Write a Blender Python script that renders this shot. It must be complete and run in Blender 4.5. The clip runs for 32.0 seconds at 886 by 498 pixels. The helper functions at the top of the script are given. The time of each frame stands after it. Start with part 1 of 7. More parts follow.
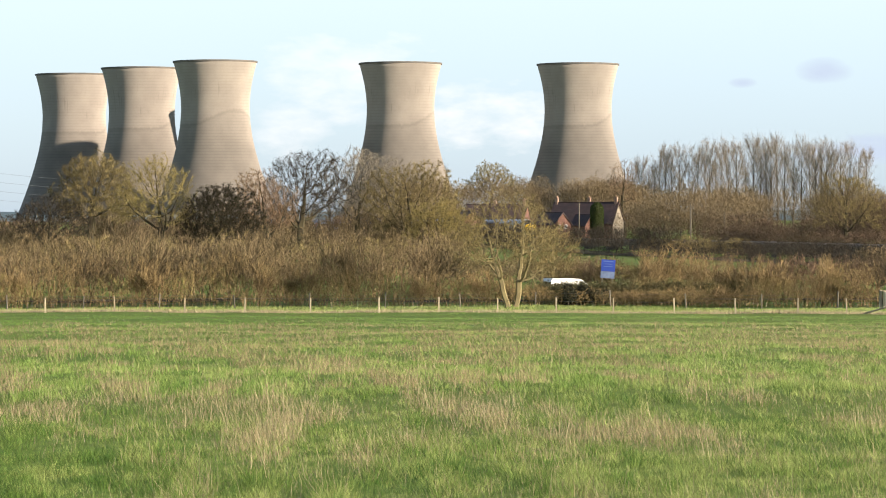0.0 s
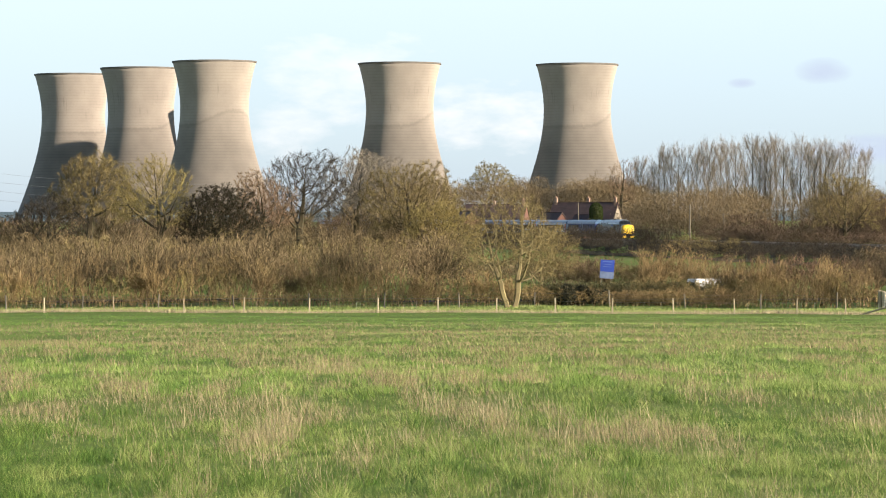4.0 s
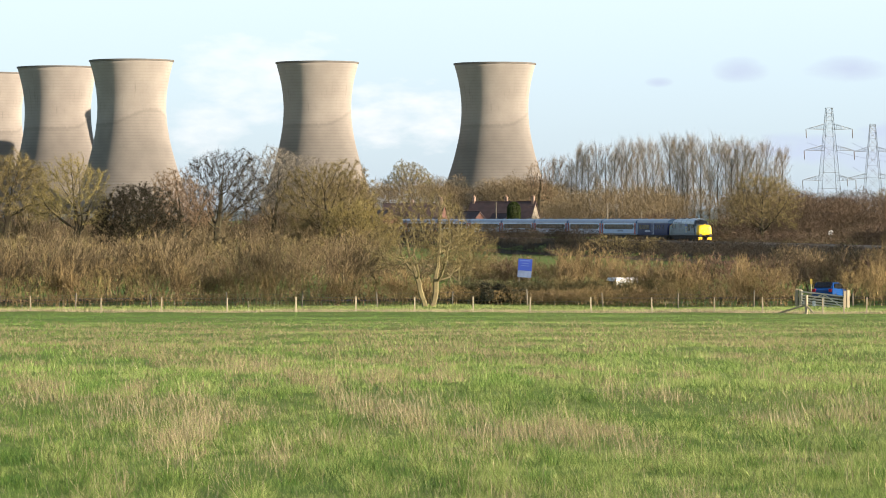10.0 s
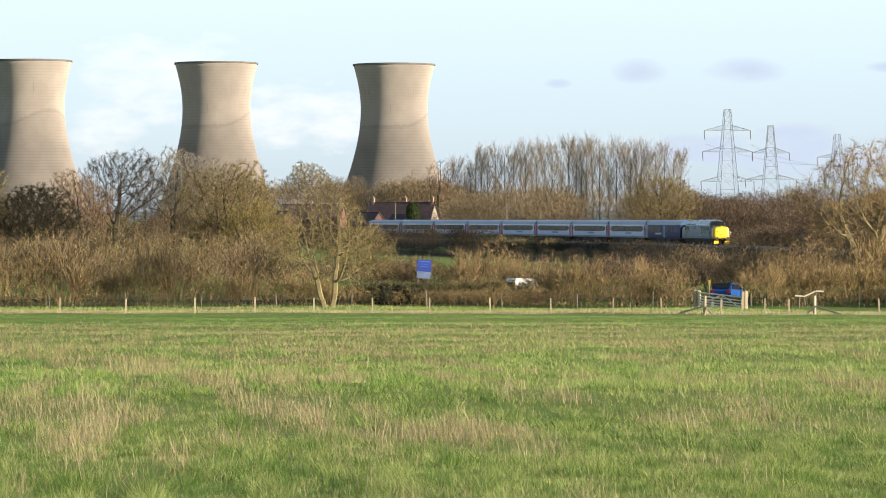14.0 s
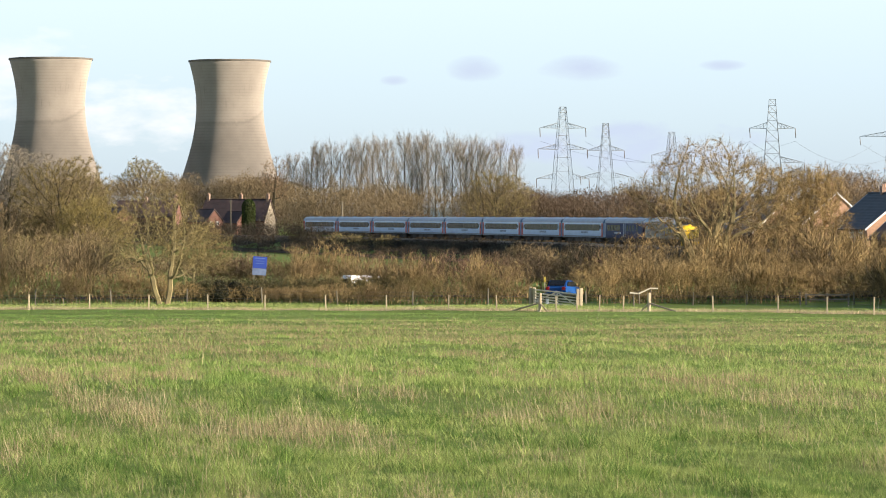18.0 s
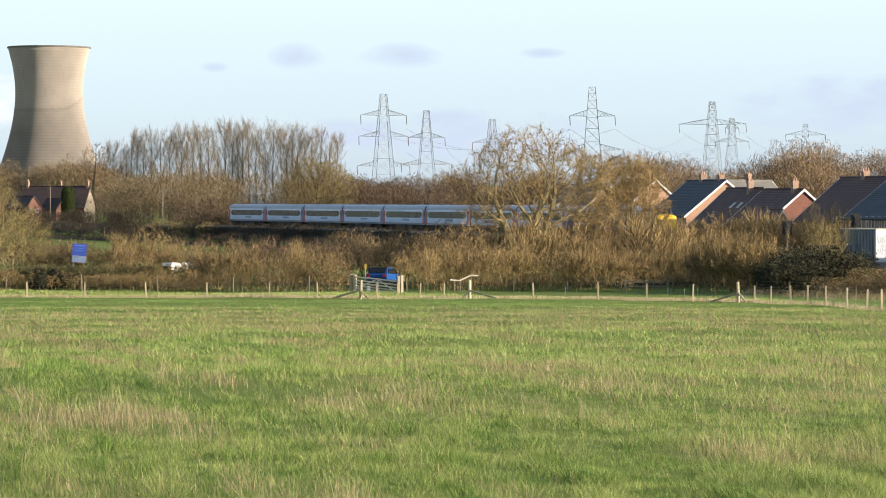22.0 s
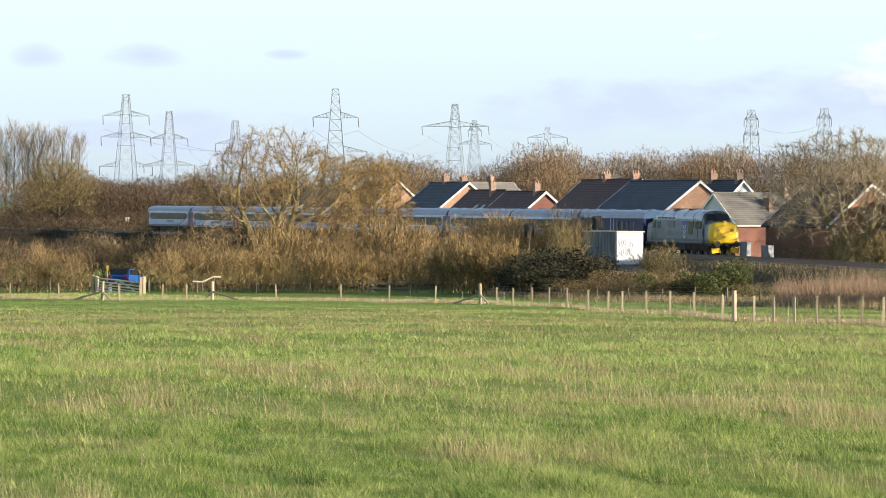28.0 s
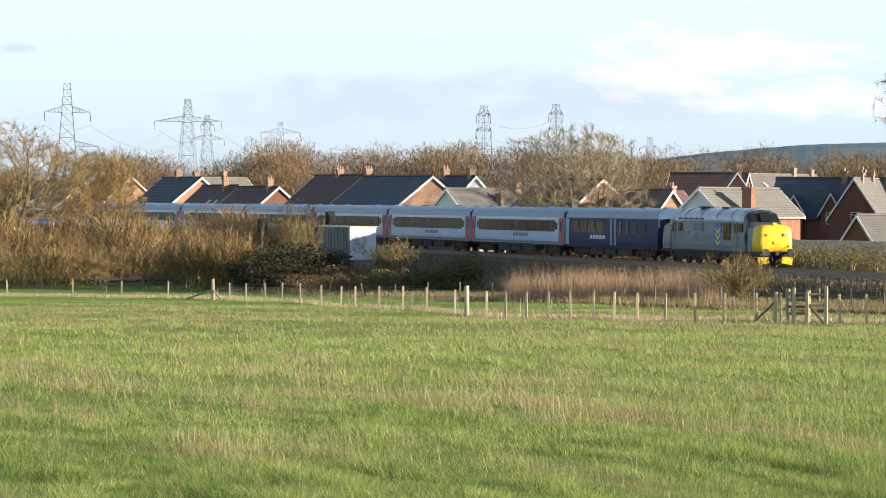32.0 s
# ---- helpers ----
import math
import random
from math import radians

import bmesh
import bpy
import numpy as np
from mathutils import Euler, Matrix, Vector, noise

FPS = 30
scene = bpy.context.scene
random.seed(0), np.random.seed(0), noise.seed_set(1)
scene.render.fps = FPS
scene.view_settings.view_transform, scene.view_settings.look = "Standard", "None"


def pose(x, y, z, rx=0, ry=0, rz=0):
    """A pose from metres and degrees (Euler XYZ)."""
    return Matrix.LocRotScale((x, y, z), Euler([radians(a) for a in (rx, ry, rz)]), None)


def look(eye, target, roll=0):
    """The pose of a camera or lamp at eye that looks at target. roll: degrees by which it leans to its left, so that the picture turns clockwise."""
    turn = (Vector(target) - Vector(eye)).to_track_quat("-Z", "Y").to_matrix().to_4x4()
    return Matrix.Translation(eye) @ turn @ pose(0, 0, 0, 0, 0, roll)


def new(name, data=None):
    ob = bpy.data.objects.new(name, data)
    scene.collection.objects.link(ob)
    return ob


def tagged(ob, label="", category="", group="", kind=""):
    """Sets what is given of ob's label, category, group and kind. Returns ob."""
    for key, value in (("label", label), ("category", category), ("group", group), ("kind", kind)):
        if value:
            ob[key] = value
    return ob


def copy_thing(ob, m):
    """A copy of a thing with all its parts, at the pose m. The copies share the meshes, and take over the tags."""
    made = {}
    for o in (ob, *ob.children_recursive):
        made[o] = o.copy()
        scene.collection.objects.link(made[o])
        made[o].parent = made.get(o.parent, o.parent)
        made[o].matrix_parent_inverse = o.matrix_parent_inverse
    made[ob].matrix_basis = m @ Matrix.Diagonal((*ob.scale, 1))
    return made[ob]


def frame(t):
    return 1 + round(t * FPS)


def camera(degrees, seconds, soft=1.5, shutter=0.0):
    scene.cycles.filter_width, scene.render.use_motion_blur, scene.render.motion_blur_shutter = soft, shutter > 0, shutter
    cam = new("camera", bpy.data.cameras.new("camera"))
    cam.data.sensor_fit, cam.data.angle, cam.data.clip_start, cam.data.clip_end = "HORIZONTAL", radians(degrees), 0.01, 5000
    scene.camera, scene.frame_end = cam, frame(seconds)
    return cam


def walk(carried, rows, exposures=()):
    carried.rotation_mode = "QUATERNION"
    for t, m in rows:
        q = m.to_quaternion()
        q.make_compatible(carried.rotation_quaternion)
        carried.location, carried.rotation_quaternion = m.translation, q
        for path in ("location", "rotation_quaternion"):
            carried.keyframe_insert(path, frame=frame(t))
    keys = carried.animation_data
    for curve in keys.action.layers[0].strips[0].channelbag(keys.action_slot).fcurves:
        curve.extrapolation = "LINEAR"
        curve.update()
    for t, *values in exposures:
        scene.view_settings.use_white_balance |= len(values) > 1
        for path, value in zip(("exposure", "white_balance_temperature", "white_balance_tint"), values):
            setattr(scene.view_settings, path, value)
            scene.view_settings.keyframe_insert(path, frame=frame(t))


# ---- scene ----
# The camera stands on rising ground at the edge of a pasture and pans to the right.
EYE = 7.0
cam = camera(14.89, 32.0, soft=1.0)
ROWS = [
    (0, 0.000, -0.535, -0.14), (0.5, 0.001, -0.537, -0.15), (1, 0.002, -0.536, -0.16), (1.5, 0.010, -0.533, -0.11),
    (2, 0.011, -0.534, -0.12), (2.5, 0.013, -0.534, -0.13), (3, 0.013, -0.536, -0.14), (3.5, 0.014, -0.534, -0.13),
    (5.5, 0.015, -0.528, -0.09), (6, 0.057, -0.535, -0.14), (6.5, 0.145, -0.535, -0.14), (7, 0.217, -0.538, -0.14),
    (7.5, 0.289, -0.534, -0.13), (8, 0.364, -0.539, -0.15), (8.5, 0.593, -0.554, -0.09), (9, 0.938, -0.555, -0.12),
    (9.5, 1.192, -0.556, -0.11), (10, 1.403, -0.550, -0.16), (10.5, 1.549, -0.557, -0.12), (11, 1.717, -0.567, -0.11),
    (11.5, 1.917, -0.567, -0.11), (12, 2.166, -0.574, -0.06), (12.5, 2.421, -0.570, -0.07), (13, 2.650, -0.543, -0.03),
    (13.5, 2.862, -0.542, -0.09), (15.5, 4.005, -0.529, -0.05), (16, 4.335, -0.561, -0.05), (16.5, 4.716, -0.575, -0.04),
    (17, 5.153, -0.582, 0.02), (17.5, 5.570, -0.600, 0.00), (18, 5.882, -0.595, -0.02), (18.5, 6.201, -0.623, 0.05),
    (19, 6.617, -0.657, 0.01), (19.5, 7.105, -0.689, 0.07), (20, 7.543, -0.716, 0.04), (20.5, 7.886, -0.757, 0.01),
    (21, 8.217, -0.801, -0.01), (21.5, 8.552, -0.817, 0.06), (22, 8.910, -0.812, 0.01), (22.5, 9.245, -0.800, 0.01),
    (23, 9.614, -0.796, 0.05), (23.5, 9.991, -0.809, 0.06), (24, 10.386, -0.804, -0.00), (24.5, 10.774, -0.804, 0.01),
    (25, 11.152, -0.799, 0.08), (25.5, 11.454, -0.796, 0.09), (27.5, 12.819, -0.782, 0.18), (28, 13.253, -0.777, 0.21),
    (28.5, 13.702, -0.782, 0.15), (29, 14.199, -0.786, 0.22), (29.5, 14.733, -0.788, 0.26), (30, 15.284, -0.770, 0.30),
    (30.5, 15.819, -0.775, 0.27), (31, 16.385, -0.796, 0.31), (31.5, 16.984, -0.810, 0.25), (32, 17.763, -0.838, 0.27),
]
walk(cam, [(t, pose(0, 0, EYE, 90 + p, 0, -y) @ pose(0, 0, 0, 0, 0, r)) for t, y, p, r in ROWS],
     exposures=((0.0, 1.12), (18.0, 1.13), (25.0, 1.18), (32.0, 1.27)))

# ---- light ----
SUN_AZ, SUN_EL = 118.0, 11.2
world = bpy.data.worlds.new("sky")
scene.world = world
world.use_nodes = True


def sky_nodes():
    nt = world.node_tree
    nt.nodes.clear()
    out = nt.nodes.new("ShaderNodeOutputWorld")
    bg = nt.nodes.new("ShaderNodeBackground")
    sky = nt.nodes.new("ShaderNodeTexSky")
    sky.sky_type, sky.sun_disc = "NISHITA", False
    sky.sun_elevation, sky.sun_rotation = radians(SUN_EL), radians(SUN_AZ)
    sky.air_density, sky.dust_density, sky.ozone_density = 1.0, 0.6, 2.0
    co = nt.nodes.new("ShaderNodeTexCoord")
    sep = nt.nodes.new("ShaderNodeSeparateXYZ")
    nt.links.new(co.outputs["Generated"], sep.inputs[0])

    def m(op, a, b=0.0, c=0.0, clamp=False):
        n = nt.nodes.new("ShaderNodeMath")
        n.operation, n.use_clamp = op, clamp
        for i, v in enumerate((a, b, c)):
            if isinstance(v, (int, float)):
                n.inputs[i].default_value = v
            else:
                nt.links.new(v, n.inputs[i])
        return n.outputs[0]

    az = m("MULTIPLY", m("ARCTAN2", sep.outputs[0], sep.outputs[1]), 57.2958)
    el = m("MULTIPLY", m("ARCSINE", sep.outputs[2]), 57.2958)
    comb = nt.nodes.new("ShaderNodeCombineXYZ")
    nt.links.new(m("MULTIPLY", az, 0.55), comb.inputs[0])
    nt.links.new(m("MULTIPLY", el, 1.3), comb.inputs[1])
    noise_tex = nt.nodes.new("ShaderNodeTexNoise")
    noise_tex.inputs["Scale"].default_value = 1.7
    noise_tex.inputs["Detail"].default_value = 6.0
    noise_tex.inputs["Roughness"].default_value = 0.55
    nt.links.new(comb.outputs[0], noise_tex.inputs["Vector"])
    nz = m("SUBTRACT", noise_tex.outputs[0], 0.5)

    def cloud(a0, e0, aw, ew, gain):
        da = m("DIVIDE", m("SUBTRACT", az, a0), aw)
        de = m("DIVIDE", m("SUBTRACT", el, e0), ew)
        r2 = m("ADD", m("MULTIPLY", da, da), m("MULTIPLY", de, de))
        v = m("SUBTRACT", 1.0, m("SUBTRACT", r2, m("MULTIPLY", nz, gain)))
        return m("MULTIPLY", v, 0.55, clamp=True)

    # white heaps low over the skyline
    white = None
    for c in ((-1.6, 2.35, 1.5, 0.75, 4.0), (-2.6, 1.5, 0.7, 0.55, 4.0), (0.6, 1.7, 1.6, 0.6, 5.0), (22.2, 2.3, 2.6, 0.7, 5.0),
              (24.0, 1.7, 2.4, 0.35, 4.0), (40.0, 9.0, 26.0, 5.0, 7.0), (-50.0, 8.0, 24.0, 4.0, 7.0)):
        v = cloud(*c)
        white = v if white is None else m("MAXIMUM", white, v)
    grey = None
    for c in ((6.45, 2.45, 0.5, 0.24, 1.2), (5.05, 2.25, 0.26, 0.1, 1.2), (8.2, 2.45, 0.75, 0.24, 1.6), (10.6, 2.5, 0.4, 0.1, 1.2),
              (16.6, 1.6, 3.2, 0.5, 3.0), (20.4, 1.75, 3.4, 0.6, 3.0), (9.0, 1.1, 3.0, 0.4, 4.0)):
        v = cloud(*c)
        grey = v if grey is None else m("MAXIMUM", grey, v)

    def mix(fac, a, b):
        n = nt.nodes.new("ShaderNodeMix")
        n.data_type = "RGBA"
        for s, v in ((n.inputs[0], fac), (n.inputs[6], a), (n.inputs[7], b)):
            if isinstance(v, (tuple, float)):
                s.default_value = v
            else:
                nt.links.new(v, s)
        return n.outputs[2]

    scale = nt.nodes.new("ShaderNodeMix")
    scale.data_type, scale.blend_type = "RGBA", "MULTIPLY"
    scale.inputs[0].default_value = 1.0
    nt.links.new(sky.outputs[0], scale.inputs[6])
    scale.inputs[7].default_value = (1.0, 1.0, 1.0, 1)
    # thin high veil that whitens with height
    veil = m("MULTIPLY", m("ADD", el, 1.0), 0.2, clamp=True)
    c0 = mix(0.55, scale.outputs[2], (3.3, 4.75, 6.9, 1))
    low = m("SUBTRACT", 1.0, m("MULTIPLY", m("SUBTRACT", el, 9.0), 0.028, clamp=True))
    clear = mix(m("MULTIPLY", low, 0.9), scale.outputs[2], c0)
    thin_out = m("SUBTRACT", 1.0, m("MULTIPLY", m("SUBTRACT", el, 6.0), 0.05, clamp=True))
    c1 = mix(m("MULTIPLY", m("MULTIPLY", veil, thin_out), 0.8), clear, (5.3, 6.2, 6.7, 1))
    c2 = mix(m("MULTIPLY", grey, 1.7, clamp=True), c1, (3.8, 4.35, 5.35, 1))
    c3 = mix(m("MULTIPLY", white, 0.9), c2, (6.45, 6.4, 6.4, 1))
    nt.links.new(c3, bg.inputs[0])
    bg.inputs[1].default_value = 0.08
    nt.links.new(bg.outputs[0], out.inputs[0])


sky_nodes()
sun = new("sun", bpy.data.lights.new("sun", "SUN"))
sun.data.energy, sun.data.angle, sun.data.color = 5.0, radians(0.6), (1.0, 0.868, 0.70)
SA, SE = radians(SUN_AZ), radians(SUN_EL)
sun.matrix_world = look((0, 0, 50), (-math.sin(SA) * math.cos(SE), -math.cos(SA) * math.cos(SE), 50 - math.sin(SE)))

# ---- materials ----
def mat(name, col, col2=None, scale=3.0, rough=0.8, metal=0.0, bump=0.0, rnd=0.0, island=0.0, fine=0.0, stretch=(1, 1, 1), spec=None, contrast=(0.35, 0.65), glow_through=0.0, drift=0.0, turn=0.0):
    """A surface: two colours mixed by noise at one scale, fine grain at another, and variation from piece to piece."""
    ma = bpy.data.materials.new(name)
    ma.use_nodes = True
    nt = ma.node_tree
    b = nt.nodes["Principled BSDF"]
    b.inputs["Roughness"].default_value, b.inputs["Metallic"].default_value = rough, metal
    if spec is not None:
        b.inputs["Specular IOR Level"].default_value = spec
    co = nt.nodes.new("ShaderNodeTexCoord")
    mp = nt.nodes.new("ShaderNodeMapping")
    mp.inputs["Scale"].default_value = stretch
    if turn:
        mp.vector_type = "TEXTURE"
        mp.inputs["Rotation"].default_value = (0, 0, radians(turn))
        mp.inputs["Scale"].default_value = [1 / k for k in stretch]
    nt.links.new(co.outputs["Object"], mp.inputs[0])
    tex = nt.nodes.new("ShaderNodeTexNoise")
    tex.inputs["Scale"].default_value, tex.inputs["Detail"].default_value = scale, 5.0
    nt.links.new(mp.outputs[0], tex.inputs["Vector"])
    ramp = nt.nodes.new("ShaderNodeMapRange")
    ramp.inputs[1].default_value, ramp.inputs[2].default_value = contrast
    src = tex.outputs[0]
    if drift:
        sx = nt.nodes.new("ShaderNodeSeparateXYZ")
        nt.links.new(co.outputs["Object"], sx.inputs[0])
        ad = nt.nodes.new("ShaderNodeMath")
        ad.operation = "MULTIPLY_ADD"
        ad.inputs[1].default_value = drift
        nt.links.new(sx.outputs[0], ad.inputs[0])
        nt.links.new(tex.outputs[0], ad.inputs[2])
        src = ad.outputs[0]
    nt.links.new(src, ramp.inputs[0])
    mx = nt.nodes.new("ShaderNodeMix")
    mx.data_type = "RGBA"
    mx.inputs[6].default_value = (*col, 1)
    mx.inputs[7].default_value = (*(col2 or [c * 0.75 for c in col]), 1)
    nt.links.new(ramp.outputs[0], mx.inputs[0])
    last = mx.outputs[2]

    def times(src, lo, hi):
        nonlocal last
        r = nt.nodes.new("ShaderNodeMapRange")
        r.inputs[3].default_value, r.inputs[4].default_value = lo, hi
        nt.links.new(src, r.inputs[0])
        h = nt.nodes.new("ShaderNodeMix")
        h.data_type, h.blend_type = "RGBA", "MULTIPLY"
        h.inputs[0].default_value = 1.0
        nt.links.new(last, h.inputs[6])
        nt.links.new(r.outputs[0], h.inputs[7])
        last = h.outputs[2]

    if fine:
        t2 = nt.nodes.new("ShaderNodeTexNoise")
        t2.inputs["Scale"].default_value, t2.inputs["Detail"].default_value = scale * 14, 3.0
        nt.links.new(mp.outputs[0], t2.inputs["Vector"])
        times(t2.outputs[0], 1 - fine, 1 + fine)
    if rnd:
        oi = nt.nodes.new("ShaderNodeObjectInfo")
        times(oi.outputs["Random"], 1 - rnd, 1 + rnd)
    if island:
        ge = nt.nodes.new("ShaderNodeNewGeometry")
        times(ge.outputs["Random Per Island"], 1 - island, 1 + island)
    nt.links.new(last, b.inputs["Base Color"])
    if glow_through:
        tr = nt.nodes.new("ShaderNodeBsdfTranslucent")
        ms = nt.nodes.new("ShaderNodeMixShader")
        ms.inputs[0].default_value = glow_through
        nt.links.new(last, tr.inputs[0])
        nt.links.new(b.outputs[0], ms.inputs[1])
        nt.links.new(tr.outputs[0], ms.inputs[2])
        nt.links.new(ms.outputs[0], nt.nodes["Material Output"].inputs[0])
    if bump:
        bp = nt.nodes.new("ShaderNodeBump")
        bp.inputs["Strength"].default_value, bp.inputs["Distance"].default_value = bump, 0.05
        nt.links.new(tex.outputs[0], bp.inputs["Height"])
        nt.links.new(bp.outputs[0], b.inputs["Normal"])
    return ma


def glass_dark(name, col=(0.02, 0.022, 0.025)):
    return mat(name, col, rough=0.15, scale=0.6, spec=0.35)


def add_tower_marks(ma):
    """Lift rings and dark run-off streaks down the concrete."""
    nt = ma.node_tree
    b = nt.nodes["Principled BSDF"]
    src = b.inputs["Base Color"].links[0].from_socket
    co = nt.nodes.new("ShaderNodeTexCoord")
    sep = nt.nodes.new("ShaderNodeSeparateXYZ")
    nt.links.new(co.outputs["Object"], sep.inputs[0])

    def m(op, a, b2=0.0, clamp=False):
        n = nt.nodes.new("ShaderNodeMath")
        n.operation, n.use_clamp = op, clamp
        for i, v in enumerate((a, b2)):
            if isinstance(v, (int, float)):
                n.inputs[i].default_value = v
            else:
                nt.links.new(v, n.inputs[i])
        return n.outputs[0]

    ring = m("FRACT", m("DIVIDE", sep.outputs[2], 1.7))
    line = m("LESS_THAN", ring, 0.16)
    ang = m("ARCTAN2", sep.outputs[0], sep.outputs[1])
    comb = nt.nodes.new("ShaderNodeCombineXYZ")
    nt.links.new(m("MULTIPLY", ang, 9.0), comb.inputs[0])
    nt.links.new(m("MULTIPLY", sep.outputs[2], 0.03), comb.inputs[1])
    t = nt.nodes.new("ShaderNodeTexNoise")
    t.inputs["Scale"].default_value, t.inputs["Detail"].default_value = 1.6, 4.0
    nt.links.new(comb.outputs[0], t.inputs["Vector"])
    streak = m("MULTIPLY", m("SUBTRACT", t.outputs[0], 0.63), 8.0, clamp=True)
    high = m("MULTIPLY", m("SUBTRACT", sep.outputs[2], 45.0), 0.03, clamp=True)
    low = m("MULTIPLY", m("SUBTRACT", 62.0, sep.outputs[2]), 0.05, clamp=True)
    bend = m("MULTIPLY", m("SUBTRACT", sep.outputs[0], 3.0), 0.062, clamp=True)
    mark = m("ADD", m("MULTIPLY", m("MULTIPLY", bend, bend), 8.0), m("ADD", 54.5, m("MULTIPLY", t.outputs[0], 2.5)))
    under = m("MULTIPLY", m("SUBTRACT", mark, sep.outputs[2]), 0.5, clamp=True)
    edge_line = m("SUBTRACT", 1.0, m("MULTIPLY", m("ABSOLUTE", m("SUBTRACT", mark, sep.outputs[2])), 0.6), clamp=True)
    tide = m("ADD", m("MULTIPLY", under, 0.1), m("MULTIPLY", edge_line, 0.2))
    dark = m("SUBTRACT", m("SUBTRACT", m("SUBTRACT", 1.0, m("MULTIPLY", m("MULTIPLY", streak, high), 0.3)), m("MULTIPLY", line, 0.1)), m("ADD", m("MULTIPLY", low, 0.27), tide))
    h = nt.nodes.new("ShaderNodeMix")
    h.data_type, h.blend_type = "RGBA", "MULTIPLY"
    h.inputs[0].default_value = 1.0
    nt.links.new(src, h.inputs[6])
    nt.links.new(dark, h.inputs[7])
    nt.links.new(h.outputs[2], b.inputs["Base Color"])


M_CONC = mat("tower_concrete", (0.385, 0.335, 0.29), (0.33, 0.285, 0.248), scale=0.09, rough=0.95, bump=0.2, fine=0.08)
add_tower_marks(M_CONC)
M_CONC.node_tree.nodes["Principled BSDF"].inputs["Diffuse Roughness"].default_value = 1.0
M_RIM = mat("dark_rim_concrete", (0.16, 0.14, 0.12), (0.11, 0.1, 0.09), scale=0.3, rough=0.95)
M_TWIG_YELLOW = mat("yellowish_twigs", (0.27, 0.22, 0.085), (0.21, 0.165, 0.07), scale=0.3, rough=0.95, island=0.7, spec=0.1)
M_GROUND = mat("pasture_soil", (0.12, 0.19, 0.03), (0.17, 0.21, 0.045), scale=0.22, rough=1.0, fine=0.35, bump=0.4, spec=0.1)
M_GRASS = mat("grass_blades", (0.115, 0.19, 0.036), (0.30, 0.345, 0.108), scale=2.6, drift=0.010, rough=0.7, island=0.55, spec=0.2, glow_through=0.35, stretch=(1, 0.3, 1), contrast=(0.38, 0.62), fine=0.2)
M_GRASS_FRESH = mat("fresh_grass_blades", (0.155, 0.255, 0.055), (0.22, 0.31, 0.083), scale=0.9, drift=0.006, rough=0.7, island=0.3, spec=0.2, glow_through=0.35, stretch=(1, 0.25, 1))
M_GRASS_LUSH = mat("lush_grass_blades", (0.055, 0.125, 0.02), (0.10, 0.185, 0.036), scale=0.8, rough=0.7, island=0.4, spec=0.2, glow_through=0.3)
M_GRASS_FAR = mat("distant_grass_blades", (0.185, 0.285, 0.063), (0.325, 0.38, 0.12), scale=1.2, drift=0.006, rough=0.7, island=0.4, spec=0.2, glow_through=0.35, stretch=(1, 0.25, 1), contrast=(0.36, 0.64), fine=0.2)
M_VERGE = mat("verge_blades", (0.29, 0.39, 0.10), (0.38, 0.40, 0.15), scale=0.6, rough=0.7, island=0.4, spec=0.2, glow_through=0.35)
M_LEAF_DUSK = mat("dull_evergreen_leaves", (0.026, 0.023, 0.014), (0.02, 0.021, 0.011), scale=0.6, rough=1.0, island=0.5, spec=0.0)
M_STRAW = mat("dry_grass", (0.37, 0.295, 0.165), (0.29, 0.23, 0.125), scale=0.3, rough=0.85, island=0.5, spec=0.15, glow_through=0.35)
M_STALK = mat("seeding_stalks", (0.47, 0.385, 0.235), (0.37, 0.30, 0.18), scale=0.5, rough=0.8, island=0.4, spec=0.2, glow_through=0.2)
M_REED = mat("dry_reed", (0.40, 0.285, 0.185), (0.29, 0.20, 0.125), scale=0.3, rough=0.9, island=0.35, spec=0.1)
M_TWIG = mat("hedge_twigs", (0.245, 0.19, 0.105), (0.215, 0.185, 0.08), scale=0.12, rough=0.95, island=0.7, spec=0.1)
M_TWIG_RED = mat("reddish_twigs", (0.215, 0.14, 0.09), (0.19, 0.135, 0.08), scale=0.2, rough=0.95, island=0.7, spec=0.1)
M_TWIG_OLIVE = mat("olive_twigs", (0.225, 0.178, 0.078), (0.175, 0.135, 0.065), scale=0.3, rough=0.95, island=0.7, spec=0.1)
# duller twig copy for back rows, with their shade in the colour
M_TWIG_SHADE = mat("shade_toned_twigs", (0.205, 0.15, 0.085), (0.15, 0.115, 0.062), scale=0.15, rough=0.95, island=0.7, spec=0.1)
# next two: lighter twig copies, with sunlight already in the colour
M_TWIG_GOLD = mat("sun_toned_hedge_twigs", (0.31, 0.222, 0.10), (0.215, 0.152, 0.078), scale=0.16, rough=0.95, island=0.7, spec=0.1)
M_TWIG_PALE = mat("pale_sun_toned_twigs", (0.36, 0.30, 0.21), (0.27, 0.22, 0.15), scale=0.3, rough=0.95, island=0.4, spec=0.1)
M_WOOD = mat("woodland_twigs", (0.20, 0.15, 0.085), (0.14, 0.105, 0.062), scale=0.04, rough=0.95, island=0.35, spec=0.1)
# brighter copy of the woodland twigs; the sunshine is part of the colour
M_WOOD_SUN = mat("sun_toned_woodland_twigs", (0.235, 0.165, 0.098), (0.17, 0.12, 0.075), scale=0.05, rough=0.95, island=0.35, spec=0.1)
M_WOOD_RED = mat("reddish_woodland_twigs", (0.13, 0.088, 0.06), (0.095, 0.07, 0.045), scale=0.05, rough=0.95, island=0.35, spec=0.1)
M_POPLAR = mat("poplar_twigs", (0.27, 0.225, 0.175), (0.20, 0.165, 0.125), scale=0.2, rough=0.95, island=0.3, spec=0.1)
